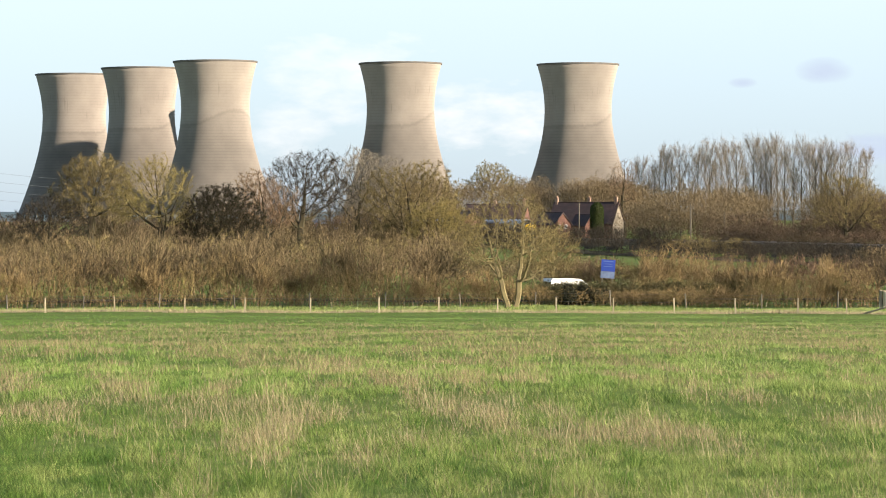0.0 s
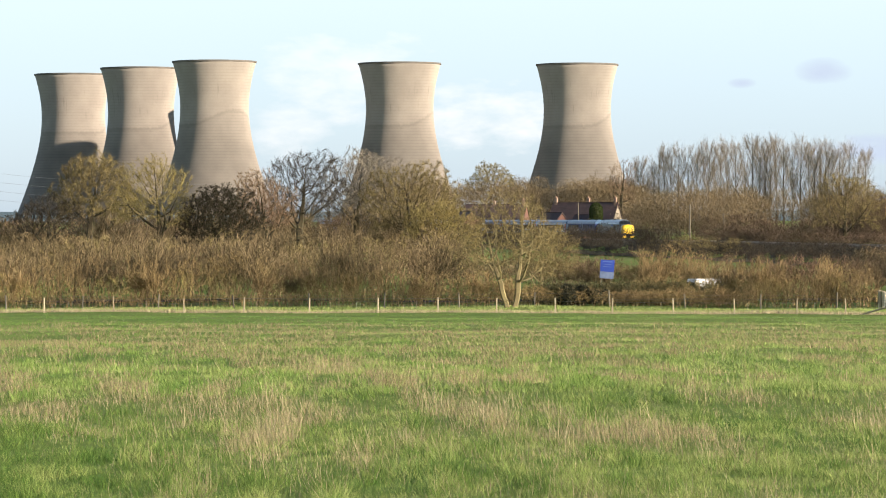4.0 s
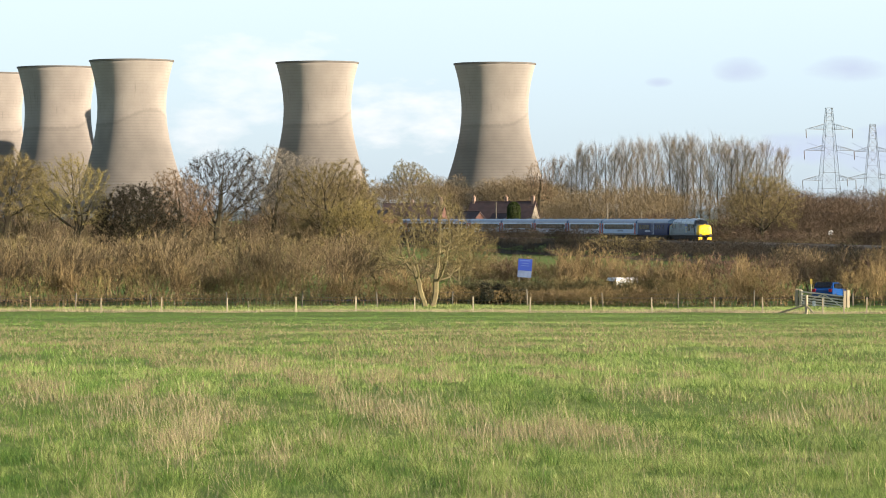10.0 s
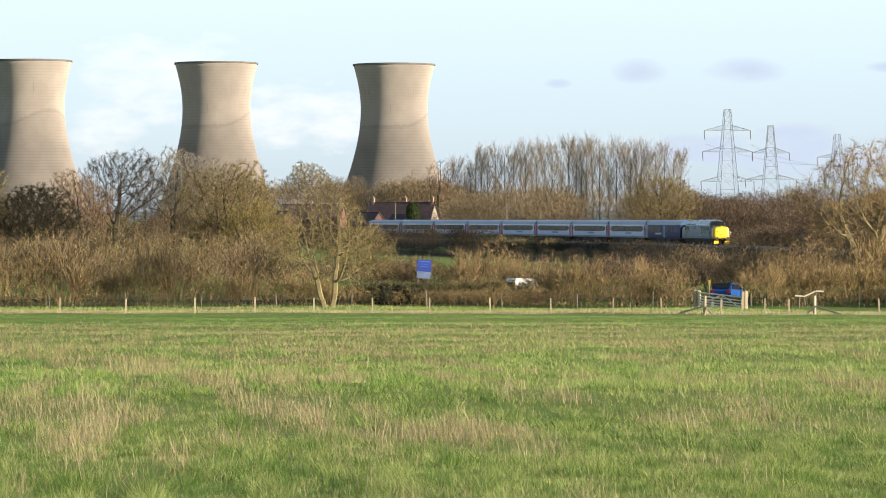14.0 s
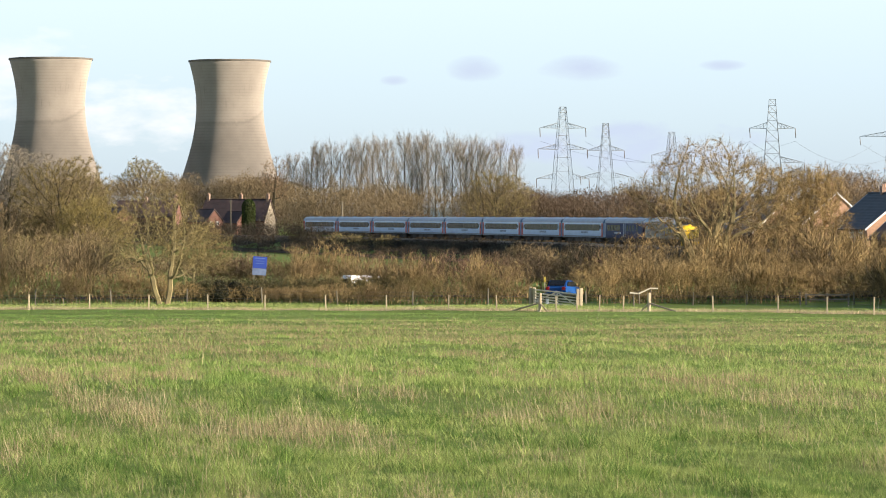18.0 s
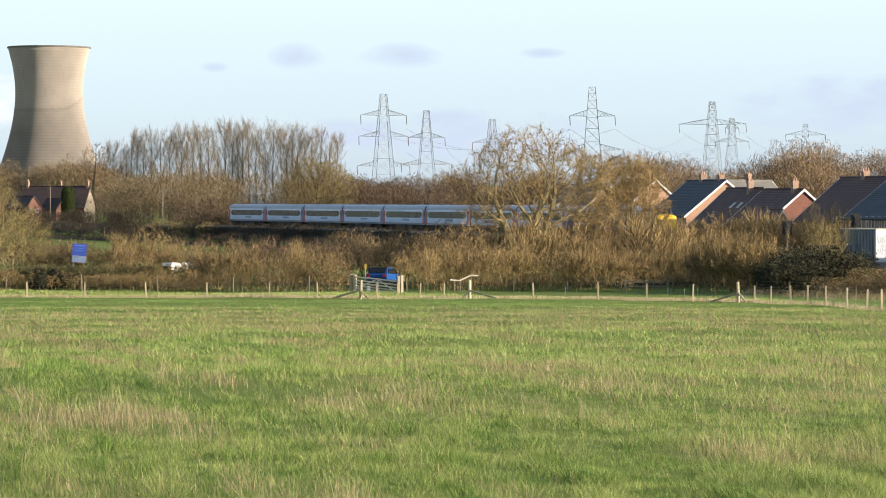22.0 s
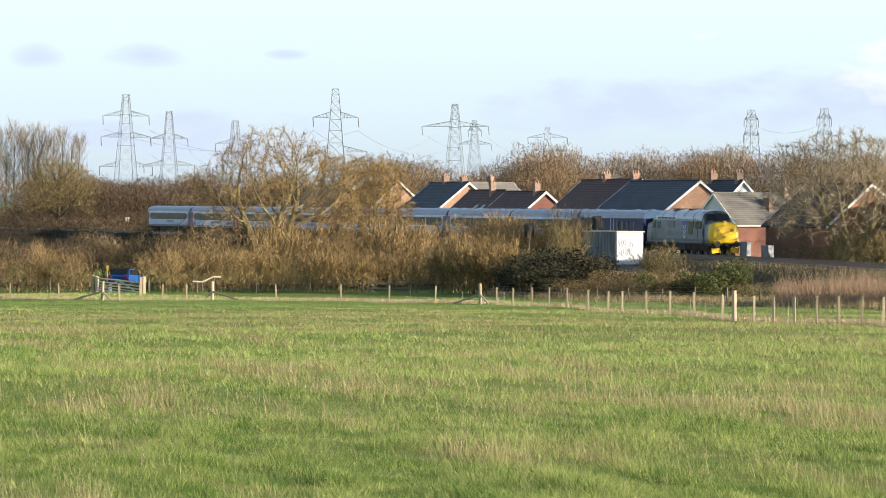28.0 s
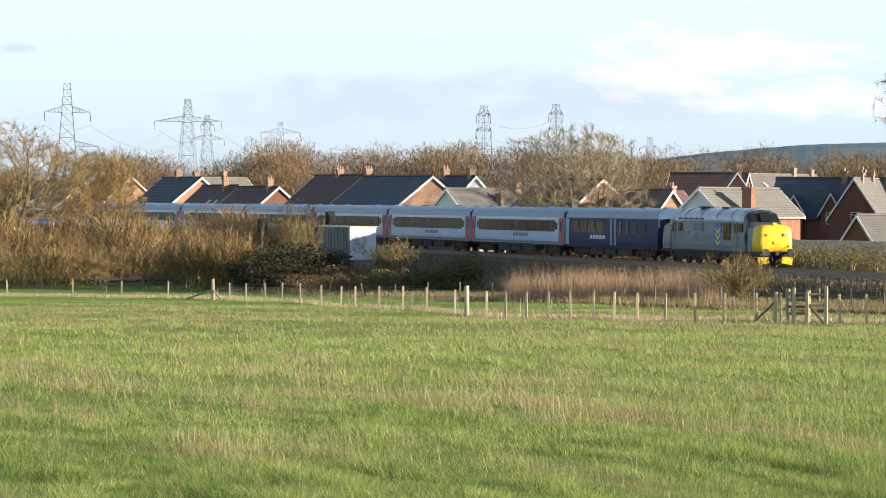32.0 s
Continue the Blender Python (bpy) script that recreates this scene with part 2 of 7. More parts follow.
M_BARK = mat("bark", (0.042, 0.034, 0.025), (0.07, 0.06, 0.034), scale=1.2, rough=0.95, bump=0.5, fine=0.3, spec=0.1)
M_BARK_GREY = mat("poplar_bark", (0.13, 0.11, 0.085), (0.09, 0.078, 0.06), scale=1.0, rough=0.95, bump=0.4, fine=0.3, spec=0.1)
M_BARK_PALE = mat("pale_bark", (0.26, 0.215, 0.105), (0.17, 0.135, 0.075), scale=1.0, rough=0.95, bump=0.4, fine=0.3, spec=0.1)
M_BARK_MID = mat("lichened_bark", (0.27, 0.23, 0.11), (0.17, 0.14, 0.075), scale=1.0, rough=0.95, bump=0.4, fine=0.3, spec=0.1)
# twigs of dark trees; the same tone puts shade into lineside hedges
M_TWIG_DARK = mat("dark_and_shaded_twigs", (0.042, 0.036, 0.028), (0.058, 0.046, 0.032), scale=0.4, rough=0.95, island=0.4, spec=0.1)
M_TWIG_GREY = mat("grey_twigs", (0.26, 0.225, 0.175), (0.20, 0.17, 0.13), scale=0.3, rough=0.95, island=0.4, spec=0.1)
M_LEAF_BROWN = mat("withered_leaves", (0.18, 0.12, 0.06), (0.15, 0.12, 0.055), scale=0.5, rough=0.9, island=0.45, spec=0.15)
# evergreen leaves; this near-black also paints the shade on the bank
M_LEAF_DARK = mat("evergreen_and_shade_leaves", (0.028, 0.028, 0.016), (0.042, 0.040, 0.020), scale=0.6, rough=0.8, island=0.5, spec=0.2)
M_LEAF_HEDGE = mat("ivy_hedge_leaves", (0.075, 0.078, 0.03), (0.125, 0.105, 0.048), scale=0.7, rough=0.7, island=0.5, spec=0.2)
M_LEAF_YEW = mat("yew_needles", (0.045, 0.06, 0.02), (0.06, 0.075, 0.026), scale=0.6, rough=0.95, island=0.3, spec=0.05)
M_LEAF_GREEN = mat("laurel_leaves", (0.10, 0.115, 0.036), (0.07, 0.082, 0.026), scale=0.8, rough=0.75, island=0.45, spec=0.15)
M_LEAF_YELLOW = mat("willow_leaves", (0.30, 0.215, 0.06), (0.22, 0.17, 0.05), scale=0.5, rough=0.9, island=0.4, spec=0.15)
# blue-grey base colour takes in the haze of the distance
M_FAR = mat("hazed_far_woodland", (0.14, 0.195, 0.215), (0.19, 0.24, 0.25), scale=0.02, rough=1.0, fine=0.5, spec=0.0)
# brown soil, toned down to carry the shade on the slope
M_BANK = mat("shaded_bank_soil", (0.075, 0.062, 0.035), (0.05, 0.052, 0.025), scale=0.5, rough=1.0, fine=0.35, bump=0.5, spec=0.1)
M_POST = mat("sawn_softwood", (0.50, 0.40, 0.26), (0.38, 0.31, 0.21), scale=1.5, rough=0.85, rnd=0.25, bump=0.2, stretch=(4, 4, 0.6))
M_POST_OLD = mat("weathered_post", (0.17, 0.145, 0.11), (0.12, 0.10, 0.075), scale=2.0, rough=0.95, rnd=0.3, bump=0.3, stretch=(4, 4, 0.6))
M_WIRE = mat("galvanised_wire", (0.20, 0.19, 0.17), rough=0.5, metal=0.6)
M_STEEL = mat("pylon_steel", (0.27, 0.285, 0.30), (0.22, 0.23, 0.245), scale=0.2, rough=0.7, metal=0.3)
M_CABLE = mat("cable", (0.16, 0.16, 0.17), rough=0.6)
M_INSUL = mat("insulator", (0.16, 0.13, 0.11), rough=0.3)
M_BALLAST = mat("ballast", (0.062, 0.05, 0.04), (0.04, 0.033, 0.028), scale=6.0, rough=1.0, bump=0.8, fine=0.4)
M_RAIL = mat("rail_steel", (0.16, 0.13, 0.11), (0.2, 0.16, 0.13), scale=3, rough=0.45, metal=0.8)
M_SLEEPER = mat("concrete_sleeper", (0.27, 0.25, 0.22), (0.2, 0.18, 0.16), scale=2, rough=0.95, rnd=0.2)
M_ROAD = mat("asphalt", (0.055, 0.055, 0.056), (0.045, 0.044, 0.044), scale=0.8, rough=1.0, fine=0.3, spec=0.0)

# ---- building tools ----
rng = np.random.default_rng(7)


def spot(az, d):
    """The place on the plan at a bearing in degrees from the camera's first view and a distance."""
    a = radians(az)
    return d * math.sin(a), d * math.cos(a)


def link_mesh(name, me, material, parent=None, label=""):
    if material is not None and not me.materials:
        me.materials.append(material)
    ob = new(name, me)
    if parent is not None:
        ob.parent = parent
    if label:
        tagged(ob, label)
    return ob


def part(name, bm, material, parent=None, label="", smooth=False):
    me = bpy.data.meshes.new(name)
    bmesh.ops.recalc_face_normals(bm, faces=bm.faces)
    bm.to_mesh(me)
    bm.free()
    if smooth:
        for p in me.polygons:
            p.use_smooth = True
    return link_mesh(name, me, material, parent, label)


def quads_mesh(name, verts, sides=4):
    """A mesh of loose polygons: verts holds 'sides' corners after one another for each."""
    n = len(verts)
    me = bpy.data.meshes.new(name)
    me.vertices.add(n)
    me.vertices.foreach_set("co", np.ascontiguousarray(verts, dtype=np.float32).ravel())
    me.loops.add(n)
    me.loops.foreach_set("vertex_index", np.arange(n, dtype=np.int32))
    me.polygons.add(n // sides)
    me.polygons.foreach_set("loop_start", np.arange(0, n, sides, dtype=np.int32))
    me.update(calc_edges=True)
    return me


def box(bm, x0, x1, y0, y1, z0, z1, m=None, bevel=0.0):
    v = [Vector((x, y, z)) for z in (z0, z1) for x, y in ((x0, y0), (x1, y0), (x1, y1), (x0, y1))]
    vs = [bm.verts.new(m @ p if m else p) for p in v]
    fs = [bm.faces.new([vs[i] for i in f]) for f in ((3, 2, 1, 0), (4, 5, 6, 7), (0, 1, 5, 4), (1, 2, 6, 5), (2, 3, 7, 6), (3, 0, 4, 7))]
    if bevel:
        bmesh.ops.bevel(bm, geom=list({e for f in fs for e in f.edges}), offset=bevel, segments=1, affect="EDGES")
    return vs


def boxed(name, dims, material, parent, label="", bevel=0.0, m=None):
    bm = bmesh.new()
    box(bm, *dims, m=m, bevel=bevel)
    return part(name, bm, material, parent, label)


def rod(bm, a, b, r0, r1=None, sides=6):
    a, b = Vector(a), Vector(b)
    r1 = r0 if r1 is None else r1
    d = (b - a).normalized()
    u = d.orthogonal().normalized()
    w = d.cross(u)
    rings = []
    for p, r in ((a, r0), (b, r1)):
        rings.append([bm.verts.new(p + (u * math.cos(k) + w * math.sin(k)) * r) for k in np.linspace(0, 2 * math.pi, sides, endpoint=False)])
    for i in range(sides):
        j = (i + 1) % sides
        bm.faces.new((rings[0][i], rings[0][j], rings[1][j], rings[1][i]))
    bm.faces.new(rings[0][::-1])
    bm.faces.new(rings[1])


def sweep(bm, pts, r, sides=3):
    """A thin continuous cable through points."""
    rings = []
    for i, p in enumerate(pts):
        d = (Vector(pts[min(i + 1, len(pts) - 1)]) - Vector(pts[max(i - 1, 0)])).normalized()
        u = d.cross(Vector((0, 0, 1))).normalized()
        w = u.cross(d)
        rings.append([bm.verts.new(Vector(p) + (u * math.cos(k) + w * math.sin(k)) * r) for k in np.linspace(0, 2 * math.pi, sides, endpoint=False)])
    for a, b in zip(rings, rings[1:]):
        for i in range(sides):
            bm.faces.new((a[i], a[(i + 1) % sides], b[(i + 1) % sides], b[i]))


def prism(bm, pts, y0, y1, m=None, axis="y"):
    """A closed outline, pushed from y0 to y1 along an axis."""
    def at(p, y):
        v = Vector((p[0], y, p[1])) if axis == "y" else Vector((y, p[0], p[1])) if axis == "x" else Vector((p[0], p[1], y))
        return bm.verts.new(m @ v if m else v)
    a, b = [at(p, y0) for p in pts], [at(p, y1) for p in pts]
    n = len(pts)
    bm.faces.new(a)
    bm.faces.new(b[::-1])
    for i in range(n):
        bm.faces.new((a[i], b[i], b[(i + 1) % n], a[(i + 1) % n]))


def loft(bm, sections, caps=True):
    rings = [[bm.verts.new(p) for p in s] for s in sections]
    n = len(rings[0])
    for a, b in zip(rings, rings[1:]):
        for i in range(n):
            bm.faces.new((a[i], a[(i + 1) % n], b[(i + 1) % n], b[i]))
    if caps:
        bm.faces.new(rings[0][::-1])
        bm.faces.new(rings[-1])


def empty(name, m, label, category, group=""):
    ob = new(name)
    ob.empty_display_size = 0.3
    ob.matrix_basis = m
    return tagged(ob, label, category, group)


# ---- the railway's line ----
SPEED = 17.32
START = Vector(spot(23.39, 225.8))


def line_table():
    step, s, p = 2.0, 0.0, START.copy()
    fwd = [(0.0, p.copy())]
    def heading(s):
        u = s / 400
        return 0.0243 - 0.2202 * u + 0.0196 * u * u - 0.01715 * u ** 3
    while s < 1000:
        h = heading(s + step / 2)
        p = p + step * Vector((math.sin(h), math.cos(h)))
        s += step
        fwd.append((s, p.copy()))
    p, s, back = START.copy(), 0.0, []
    while s > -190:
        h = heading(0) - s * 0.00004
        p = p - step * Vector((math.sin(h), math.cos(h)))
        s -= step
        back.append((s, p.copy()))
    return back[::-1] + fwd


LINE = line_table()
LS = np.array([a for a, _ in LINE])
LX, LY = np.array([p.x for _, p in LINE]), np.array([p.y for _, p in LINE])


def on_line(s):
    return Vector((float(np.interp(s, LS, LX)), float(np.interp(s, LS, LY))))


RAIL = 2.6


def line_gap(x, y):
    """Distance to the middle of the double line, and on which side."""
    x, y = np.asarray(x, float), np.asarray(y, float)
    lx = np.interp(y, LY, LX)
    k = np.interp(y, LY, np.gradient(LX, LY))
    return (x - lx) / np.sqrt(1 + k * k) + 1.7


def ground_z(x, y):
    x, y = np.asarray(x, float), np.asarray(y, float)
    r = np.hypot(x, y)
    base = np.maximum(EYE - 1.9 - 0.0207 * r, 0.0)
    base = np.where((r > 225) & (r < 265), 0.02 + 0.42 * np.clip((265 - r) / 40, 0, 1) ** 2 * 1.05, base)
    base = base + np.clip(r - 620, 0, 400) * 0.008
    g = np.abs(line_gap(x, y))
    bank = RAIL - 0.45 - np.clip(g - 5.2, 0, None) / 3.2
    inside = (y > LY[0]) & (y < LY[-1])
    out = np.where(inside, np.maximum(base, bank), base)
    wob = np.sin(0.23 * x + 1.3 * np.sin(0.11 * y)) + np.sin(0.19 * y + 1.7 * np.sin(0.09 * x + 1.0)) + 0.5 * np.sin(0.61 * x + 0.4 * y) + 0.5 * np.sin(0.53 * y - 0.7 * x)
    return out + 0.045 * wob * np.clip(g / 8 - 1, 0, 1) * (r < 1200)


def gz(x, y):
    return float(ground_z(x, y))


# ---- ground ----
def build_ground():
    azs = np.radians(np.concatenate([np.arange(-180, -14, 6.0), np.arange(-14, 34, 0.4), np.arange(34, 180.1, 6.0)]))
    rs = np.concatenate([[0.0], np.arange(4, 24, 4.0), np.arange(24, 420, 3.0), np.arange(420, 900, 12.0), np.arange(900, 4600, 150.0)])
    A, R = np.meshgrid(azs, rs)
    X, Y = R * np.sin(A), R * np.cos(A)
    Z = ground_z(X, Y)
    verts = np.stack([X, Y, Z], -1).reshape(-1, 3)
    nr, na = X.shape
    i = np.arange(nr - 1)[:, None] * na + np.arange(na - 1)[None, :]
    faces = np.stack([i, i + 1, i + na + 1, i + na], -1).reshape(-1, 4)
    me = bpy.data.meshes.new("ground")
    me.from_pydata(verts.tolist(), [], faces.tolist())
    for p in me.polygons:
        p.use_smooth = True
    ob = link_mesh("ground", me, M_GROUND)
    tagged(ob, "green pasture with dry grass sloping down to a hedge", "ground", kind="structure")


build_ground()


def build_hills():
    azs = np.radians(np.arange(-30, 60, 0.06))
    rows_v = []
    for d, k in ((3300, 0.0), (3700, 0.55), (4100, 1.0), (4500, 0.9)):
        h = []
        for a in azs:
            deg = math.degrees(a)
            rise = 14 + 66 / (1 + math.exp(-(deg - 20.5) / 1.6)) + 3 * noise.noise((deg * 0.4, 3.1, 0)) + 0.9 * noise.noise((deg * 4.0, 7.7, 0))
            h.append((d * math.sin(a), d * math.cos(a), max(0.0, rise * k) + 1.0))
        rows_v.append(h)
    n = len(azs)
    verts = [p for h in rows_v for p in h]
    faces = [(j * n + i, j * n + i + 1, (j + 1) * n + i + 1, (j + 1) * n + i) for j in range(3) for i in range(n - 1)]
    me = bpy.data.meshes.new("backdrop_hills")
    me.from_pydata(verts, [], faces)
    for p in me.polygons:
        p.use_smooth = True
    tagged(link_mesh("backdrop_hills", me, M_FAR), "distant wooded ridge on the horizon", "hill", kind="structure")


build_hills()


# ---- cooling towers ----
def tower_radius(z):
    c = 40.0 if z < 66 else 37.0
    return 19.3 * math.sqrt(1 + ((z - 66) / c) ** 2)


def cooling_tower():
    th = empty("cooling_tower", Matrix(), "tall weathered concrete cooling tower, streaked below the rim", "cooling tower", "cooling towers")
    bm = bmesh.new()
    zs = list(np.linspace(6, 91.4, 44))
    prof = [(tower_radius(z), z) for z in zs]
    prof += [(tower_radius(z) - 0.9, z) for z in zs[::-3]]
    n = 96
    rings = [[bm.verts.new((r * math.cos(a), r * math.sin(a), z)) for a in np.linspace(0, 2 * math.pi, n, endpoint=False)] for r, z in prof]
    for a, b in zip(rings, rings[1:]):
        for i in range(n):
            bm.faces.new((a[i], a[(i + 1) % n], b[(i + 1) % n], b[i]))
    part("shell", bm, M_CONC, th, smooth=True)
    bm = bmesh.new()
    r = tower_radius(91.4)
    prof = [(r - 0.95, 91.3), (r + 0.45, 91.3), (r + 0.45, 92.2), (r - 0.95, 92.2), (r - 0.95, 91.3)]
    rings = [[bm.verts.new((q * math.cos(a), q * math.sin(a), z)) for a in np.linspace(0, 2 * math.pi, n, endpoint=False)] for q, z in prof]
    for a, b in zip(rings, rings[1:]):
        for i in range(n):
            bm.faces.new((a[i], a[(i + 1) % n], b[(i + 1) % n], b[i]))
    part("rim", bm, M_RIM, th, "dark rim walkway")
    bm = bmesh.new()
    r0, r1 = tower_radius(0) + 0.6, tower_radius(6)
    rod(bm, (r0, -1.6, -1), (r1, 0.2, 6.3), 0.4)
    rod(bm, (r0, 1.6, -1), (r1, -0.2, 6.3), 0.4)
    me = part("leg", bm, M_CONC, th).data
    for k in range(1, 36):
        ob = link_mesh("leg", me, None, th)
        ob.matrix_basis = pose(0, 0, 0, 0, 0, k * 10)
    return th


TOWERS = ((-6.20, 2089), (-5.07, 2001), (-3.835, 1914), (-0.712, 1938), (2.286, 1957))
first = cooling_tower()
for k, (a, d) in enumerate(TOWERS):
    x, y = spot(a, d)
    m = pose(x, y, 3.0, 0, 0, (40, 14, -50, -4, 2)[k])
    if k == 0:
        first.matrix_basis = m
    else:
        copy_thing(first, m)


# ---- the double railway line ----
def build_railway():
    bed = empty("railway_track", Matrix(), "double railway line with concrete sleepers on grey ballast", "railway")
    tagged(bed, kind="structure")
    ss = np.arange(-180, 990, 6.0)
    rail_v, bal = [], []
    pts = [on_line(s) for s in ss]
    sides = []
    for i, p in enumerate(pts):
        d = (pts[min(i + 1, len(pts) - 1)] - pts[max(i - 1, 0)]).normalized()
        sides.append(Vector((d.y, -d.x)))
    bm = bmesh.new()
    rings = []
    for p, n in zip(pts, sides):
        rings.append([bm.verts.new((*(p + n * o), z)) for o, z in ((-7.6, RAIL - 1.3), (-5.1, RAIL - 0.2), (1.7, RAIL - 0.2), (4.2, RAIL - 1.3))])
    for a, b in zip(rings, rings[1:]):
        for i in range(3):
            bm.faces.new((a[i], a[i + 1], b[i + 1], b[i]))
    part("ballast", bm, M_BALLAST, bed)
    for off in (-0.75, 0.75, -4.15, -2.65):
        bm = bmesh.new()
        rings = []
        for p, n in zip(pts, sides):
            rings.append([bm.verts.new((*(p + n * (off + o)), z)) for o, z in ((-0.035, RAIL - 0.16), (-0.035, RAIL), (0.035, RAIL), (0.035, RAIL - 0.16))])
        for a, b in zip(rings, rings[1:]):
            for i in range(3):
                bm.faces.new((a[i], a[i + 1], b[i + 1], b[i]))
        part("rail", bm, M_RAIL, bed)
    bm = bmesh.new()
    box(bm, -1.25, 1.25, -0.13, 0.13, RAIL - 0.21, RAIL - 0.13)
    me = None
    for track in (0.0, -3.4):
        s = -95.0
        while s < 8:
            p, q = on_line(s), on_line(s + 1)
            d = (q - p).normalized()
            n = Vector((d.y, -d.x))
            if me is None:
                ob = part("sleeper", bm, M_SLEEPER, bed)
                me = ob.data
            else:
                ob = link_mesh("sleeper", me, None, bed)
            ob.matrix_basis = pose(p.x + n.x * track, p.y + n.y * track, 0, 0, 0, math.degrees(math.atan2(d.y, d.x)) - 90)
            s += 0.7


build_railway()


def rail_d(az):
    """Distance of the line at a bearing."""
    la = np.degrees(np.arctan2(LX, LY))
    return float(np.interp(az, la[::-1], np.hypot(LX, LY)[::-1]))


def build_bank():
    """The rough near slope of the railway bank, its brown soil darkened for shade."""
    bm = bmesh.new()
    prev = None
    for s in np.arange(-150, 700, 5.0):
        p, q = on_line(s), on_line(s + 1)
        d = (q - p).normalized()
        cur = []
        for o in np.linspace(4.6, 25.0, 11):
            x, y = p.x - d.y * o, p.y + d.x * o
            cur.append(bm.verts.new((x, y, gz(x, y) + 0.12)))
        if prev:
            for i in range(10):
                bm.faces.new((prev[i], prev[i + 1], cur[i + 1], cur[i]))
        prev = cur
    tagged(part("embankment", bm, M_BANK, smooth=True), "rough brown earth bank below the railway, shade in its colour", "embankment", kind="structure")


build_bank()

# ---- plants ----
def unit(v):
    return v / np.maximum(np.linalg.norm(v, axis=-1, keepdims=True), 1e-9)


def blades(base, tip, w0, w1, g):
    """Thin tapered strips from base to tip, turned at random about their length."""
    d = unit(tip - base)
    s = unit(np.cross(d, unit(g.normal(size=base.shape))))
    w0, w1 = np.broadcast_to(w0, len(base))[:, None], np.broadcast_to(w1, len(base))[:, None]
    return np.stack([base - s * w0, base + s * w0, tip + s * w1, tip - s * w1], 1).reshape(-1, 3)


def tri(q):
    """Four-cornered strips cut into triangles."""
    return q.reshape(-1, 4, 3)[:, [0, 1, 2, 0, 2, 3]].reshape(-1, 3)


def spikes(base, tip, w, g):
    """Thin three-cornered twigs."""
    d = unit(tip - base)
    s = unit(np.cross(d, unit(g.normal(size=base.shape)))) * np.broadcast_to(w, len(base))[:, None]
    return np.stack([base - s, base + s, tip], 1).reshape(-1, 3)


def tubes(base, tip, r0, r1, sides=5):
    """Tapered round limbs as loose faces."""
    d = unit(tip - base)
    ref = np.where(np.abs(d[:, 2:3]) < 0.9, np.array([[0, 0, 1.0]]), np.array([[1.0, 0, 0]]))
    u = unit(np.cross(d, ref))
    v = np.cross(d, u)
    out = []
    r0, r1 = r0[:, None], r1[:, None]
    for k in range(sides):
        a, b = 2 * math.pi * k / sides, 2 * math.pi * (k + 1) / sides
        ea, eb = u * math.cos(a) + v * math.sin(a), u * math.cos(b) + v * math.sin(b)
        out.append(np.stack([base + ea * r0, base + eb * r0, tip + eb * r1, tip + ea * r1], 1))
    return np.concatenate(out).reshape(-1, 3)


def grow(seed, height, girth, plan, lean=0.0, up=0.035, wild=0.2, twig=0.0105, stems=1, low=0.5, apart=0.2, solid=3, cheap=False):
    """A bare tree. plan: for each level (children, length ratio, angle in degrees). Gives the corners of thick limbs and of thin twigs."""
    g = np.random.default_rng(seed)
    p = g.normal(size=(stems, 3)) * np.array([apart, apart, 0]) * (stems > 1)
    d = unit(np.array([[lean, 0, 1.0]]) + g.normal(size=(stems, 3)) * (0.02 if stems == 1 else 0.28) * np.array([1, 1, 0]))
    ln, r = np.full(stems, height * plan[0][1]), np.full(stems, girth)
    thick, thin = [], []
    for lev in range(len(plan)):
        n_seg = (2 if lev + 1 < len(plan) else 1) if cheap else 5 if lev == 0 else 4 if lev < 2 else 3 if lev < 3 else 2
        pts, dirs, rad = [p], [d], [r]
        taper = 0.62 if lev == 0 else 0.35
        for k in range(n_seg):
            d = unit(d + g.normal(size=d.shape) * wild * (0.35 if lev == 0 else 1.0) + np.array([0, 0, up]) * (0.3 if lev == 0 else 1.0))
            q = pts[-1] + d * (ln / n_seg)[:, None]
            nr = r * (1 - (1 - taper) * (k + 1) / n_seg)
            if lev < solid:
                thick.append(tubes(pts[-1], q, rad[-1], nr, 6 if lev == 0 else 4))
            else:
                if k + 1 == n_seg and lev + 1 == len(plan):
                    thin.append(spikes(pts[-1], q, np.maximum(rad[-1], twig), g))
                else:
                    thin.append(tri(blades(pts[-1], q, np.maximum(rad[-1], twig), np.maximum(nr, twig * 0.7), g)))
            pts.append(q), dirs.append(d), rad.append(nr)
        if lev + 1 == len(plan):
            break
        n, ratio, ang = plan[lev + 1]
        P, D, R = np.stack(pts, 1), np.stack(dirs, 1), np.stack(rad, 1)
        m = len(p)
        lo = low if lev == 0 else 0.3
        u = lo + (1 - lo) * ((np.arange(n)[None, :] + g.random((m, n))) / n) ** (1.0 if lev == 0 else 0.65)
        f = np.clip(u * n_seg, 0, n_seg - 1e-3)
        i0 = f.astype(int)
        w = (f - i0)[..., None]
        idx = np.arange(m)[:, None]
        start = P[idx, i0] * (1 - w) + P[idx, i0 + 1] * w
        pd = D[idx, np.minimum(i0 + 1, n_seg)]
        side = unit(np.cross(pd, unit(g.normal(size=pd.shape))))
        a = np.radians(ang * (0.7 + 0.6 * g.random((m, n)))) * (1.15 - 0.45 * u)
        nd = pd * np.cos(a)[..., None] + side * np.sin(a)[..., None]
        cl = ln[:, None] * ratio * (0.7 + 0.6 * g.random((m, n))) * (1.1 - 0.35 * u if lev == 0 else 1.0 - 0.2 * u)
        cr = R[idx, i0] * (0.5 if lev == 0 else 0.55)
        p, d, ln, r = start.reshape(-1, 3), nd.reshape(-1, 3), cl.reshape(-1), cr.reshape(-1)
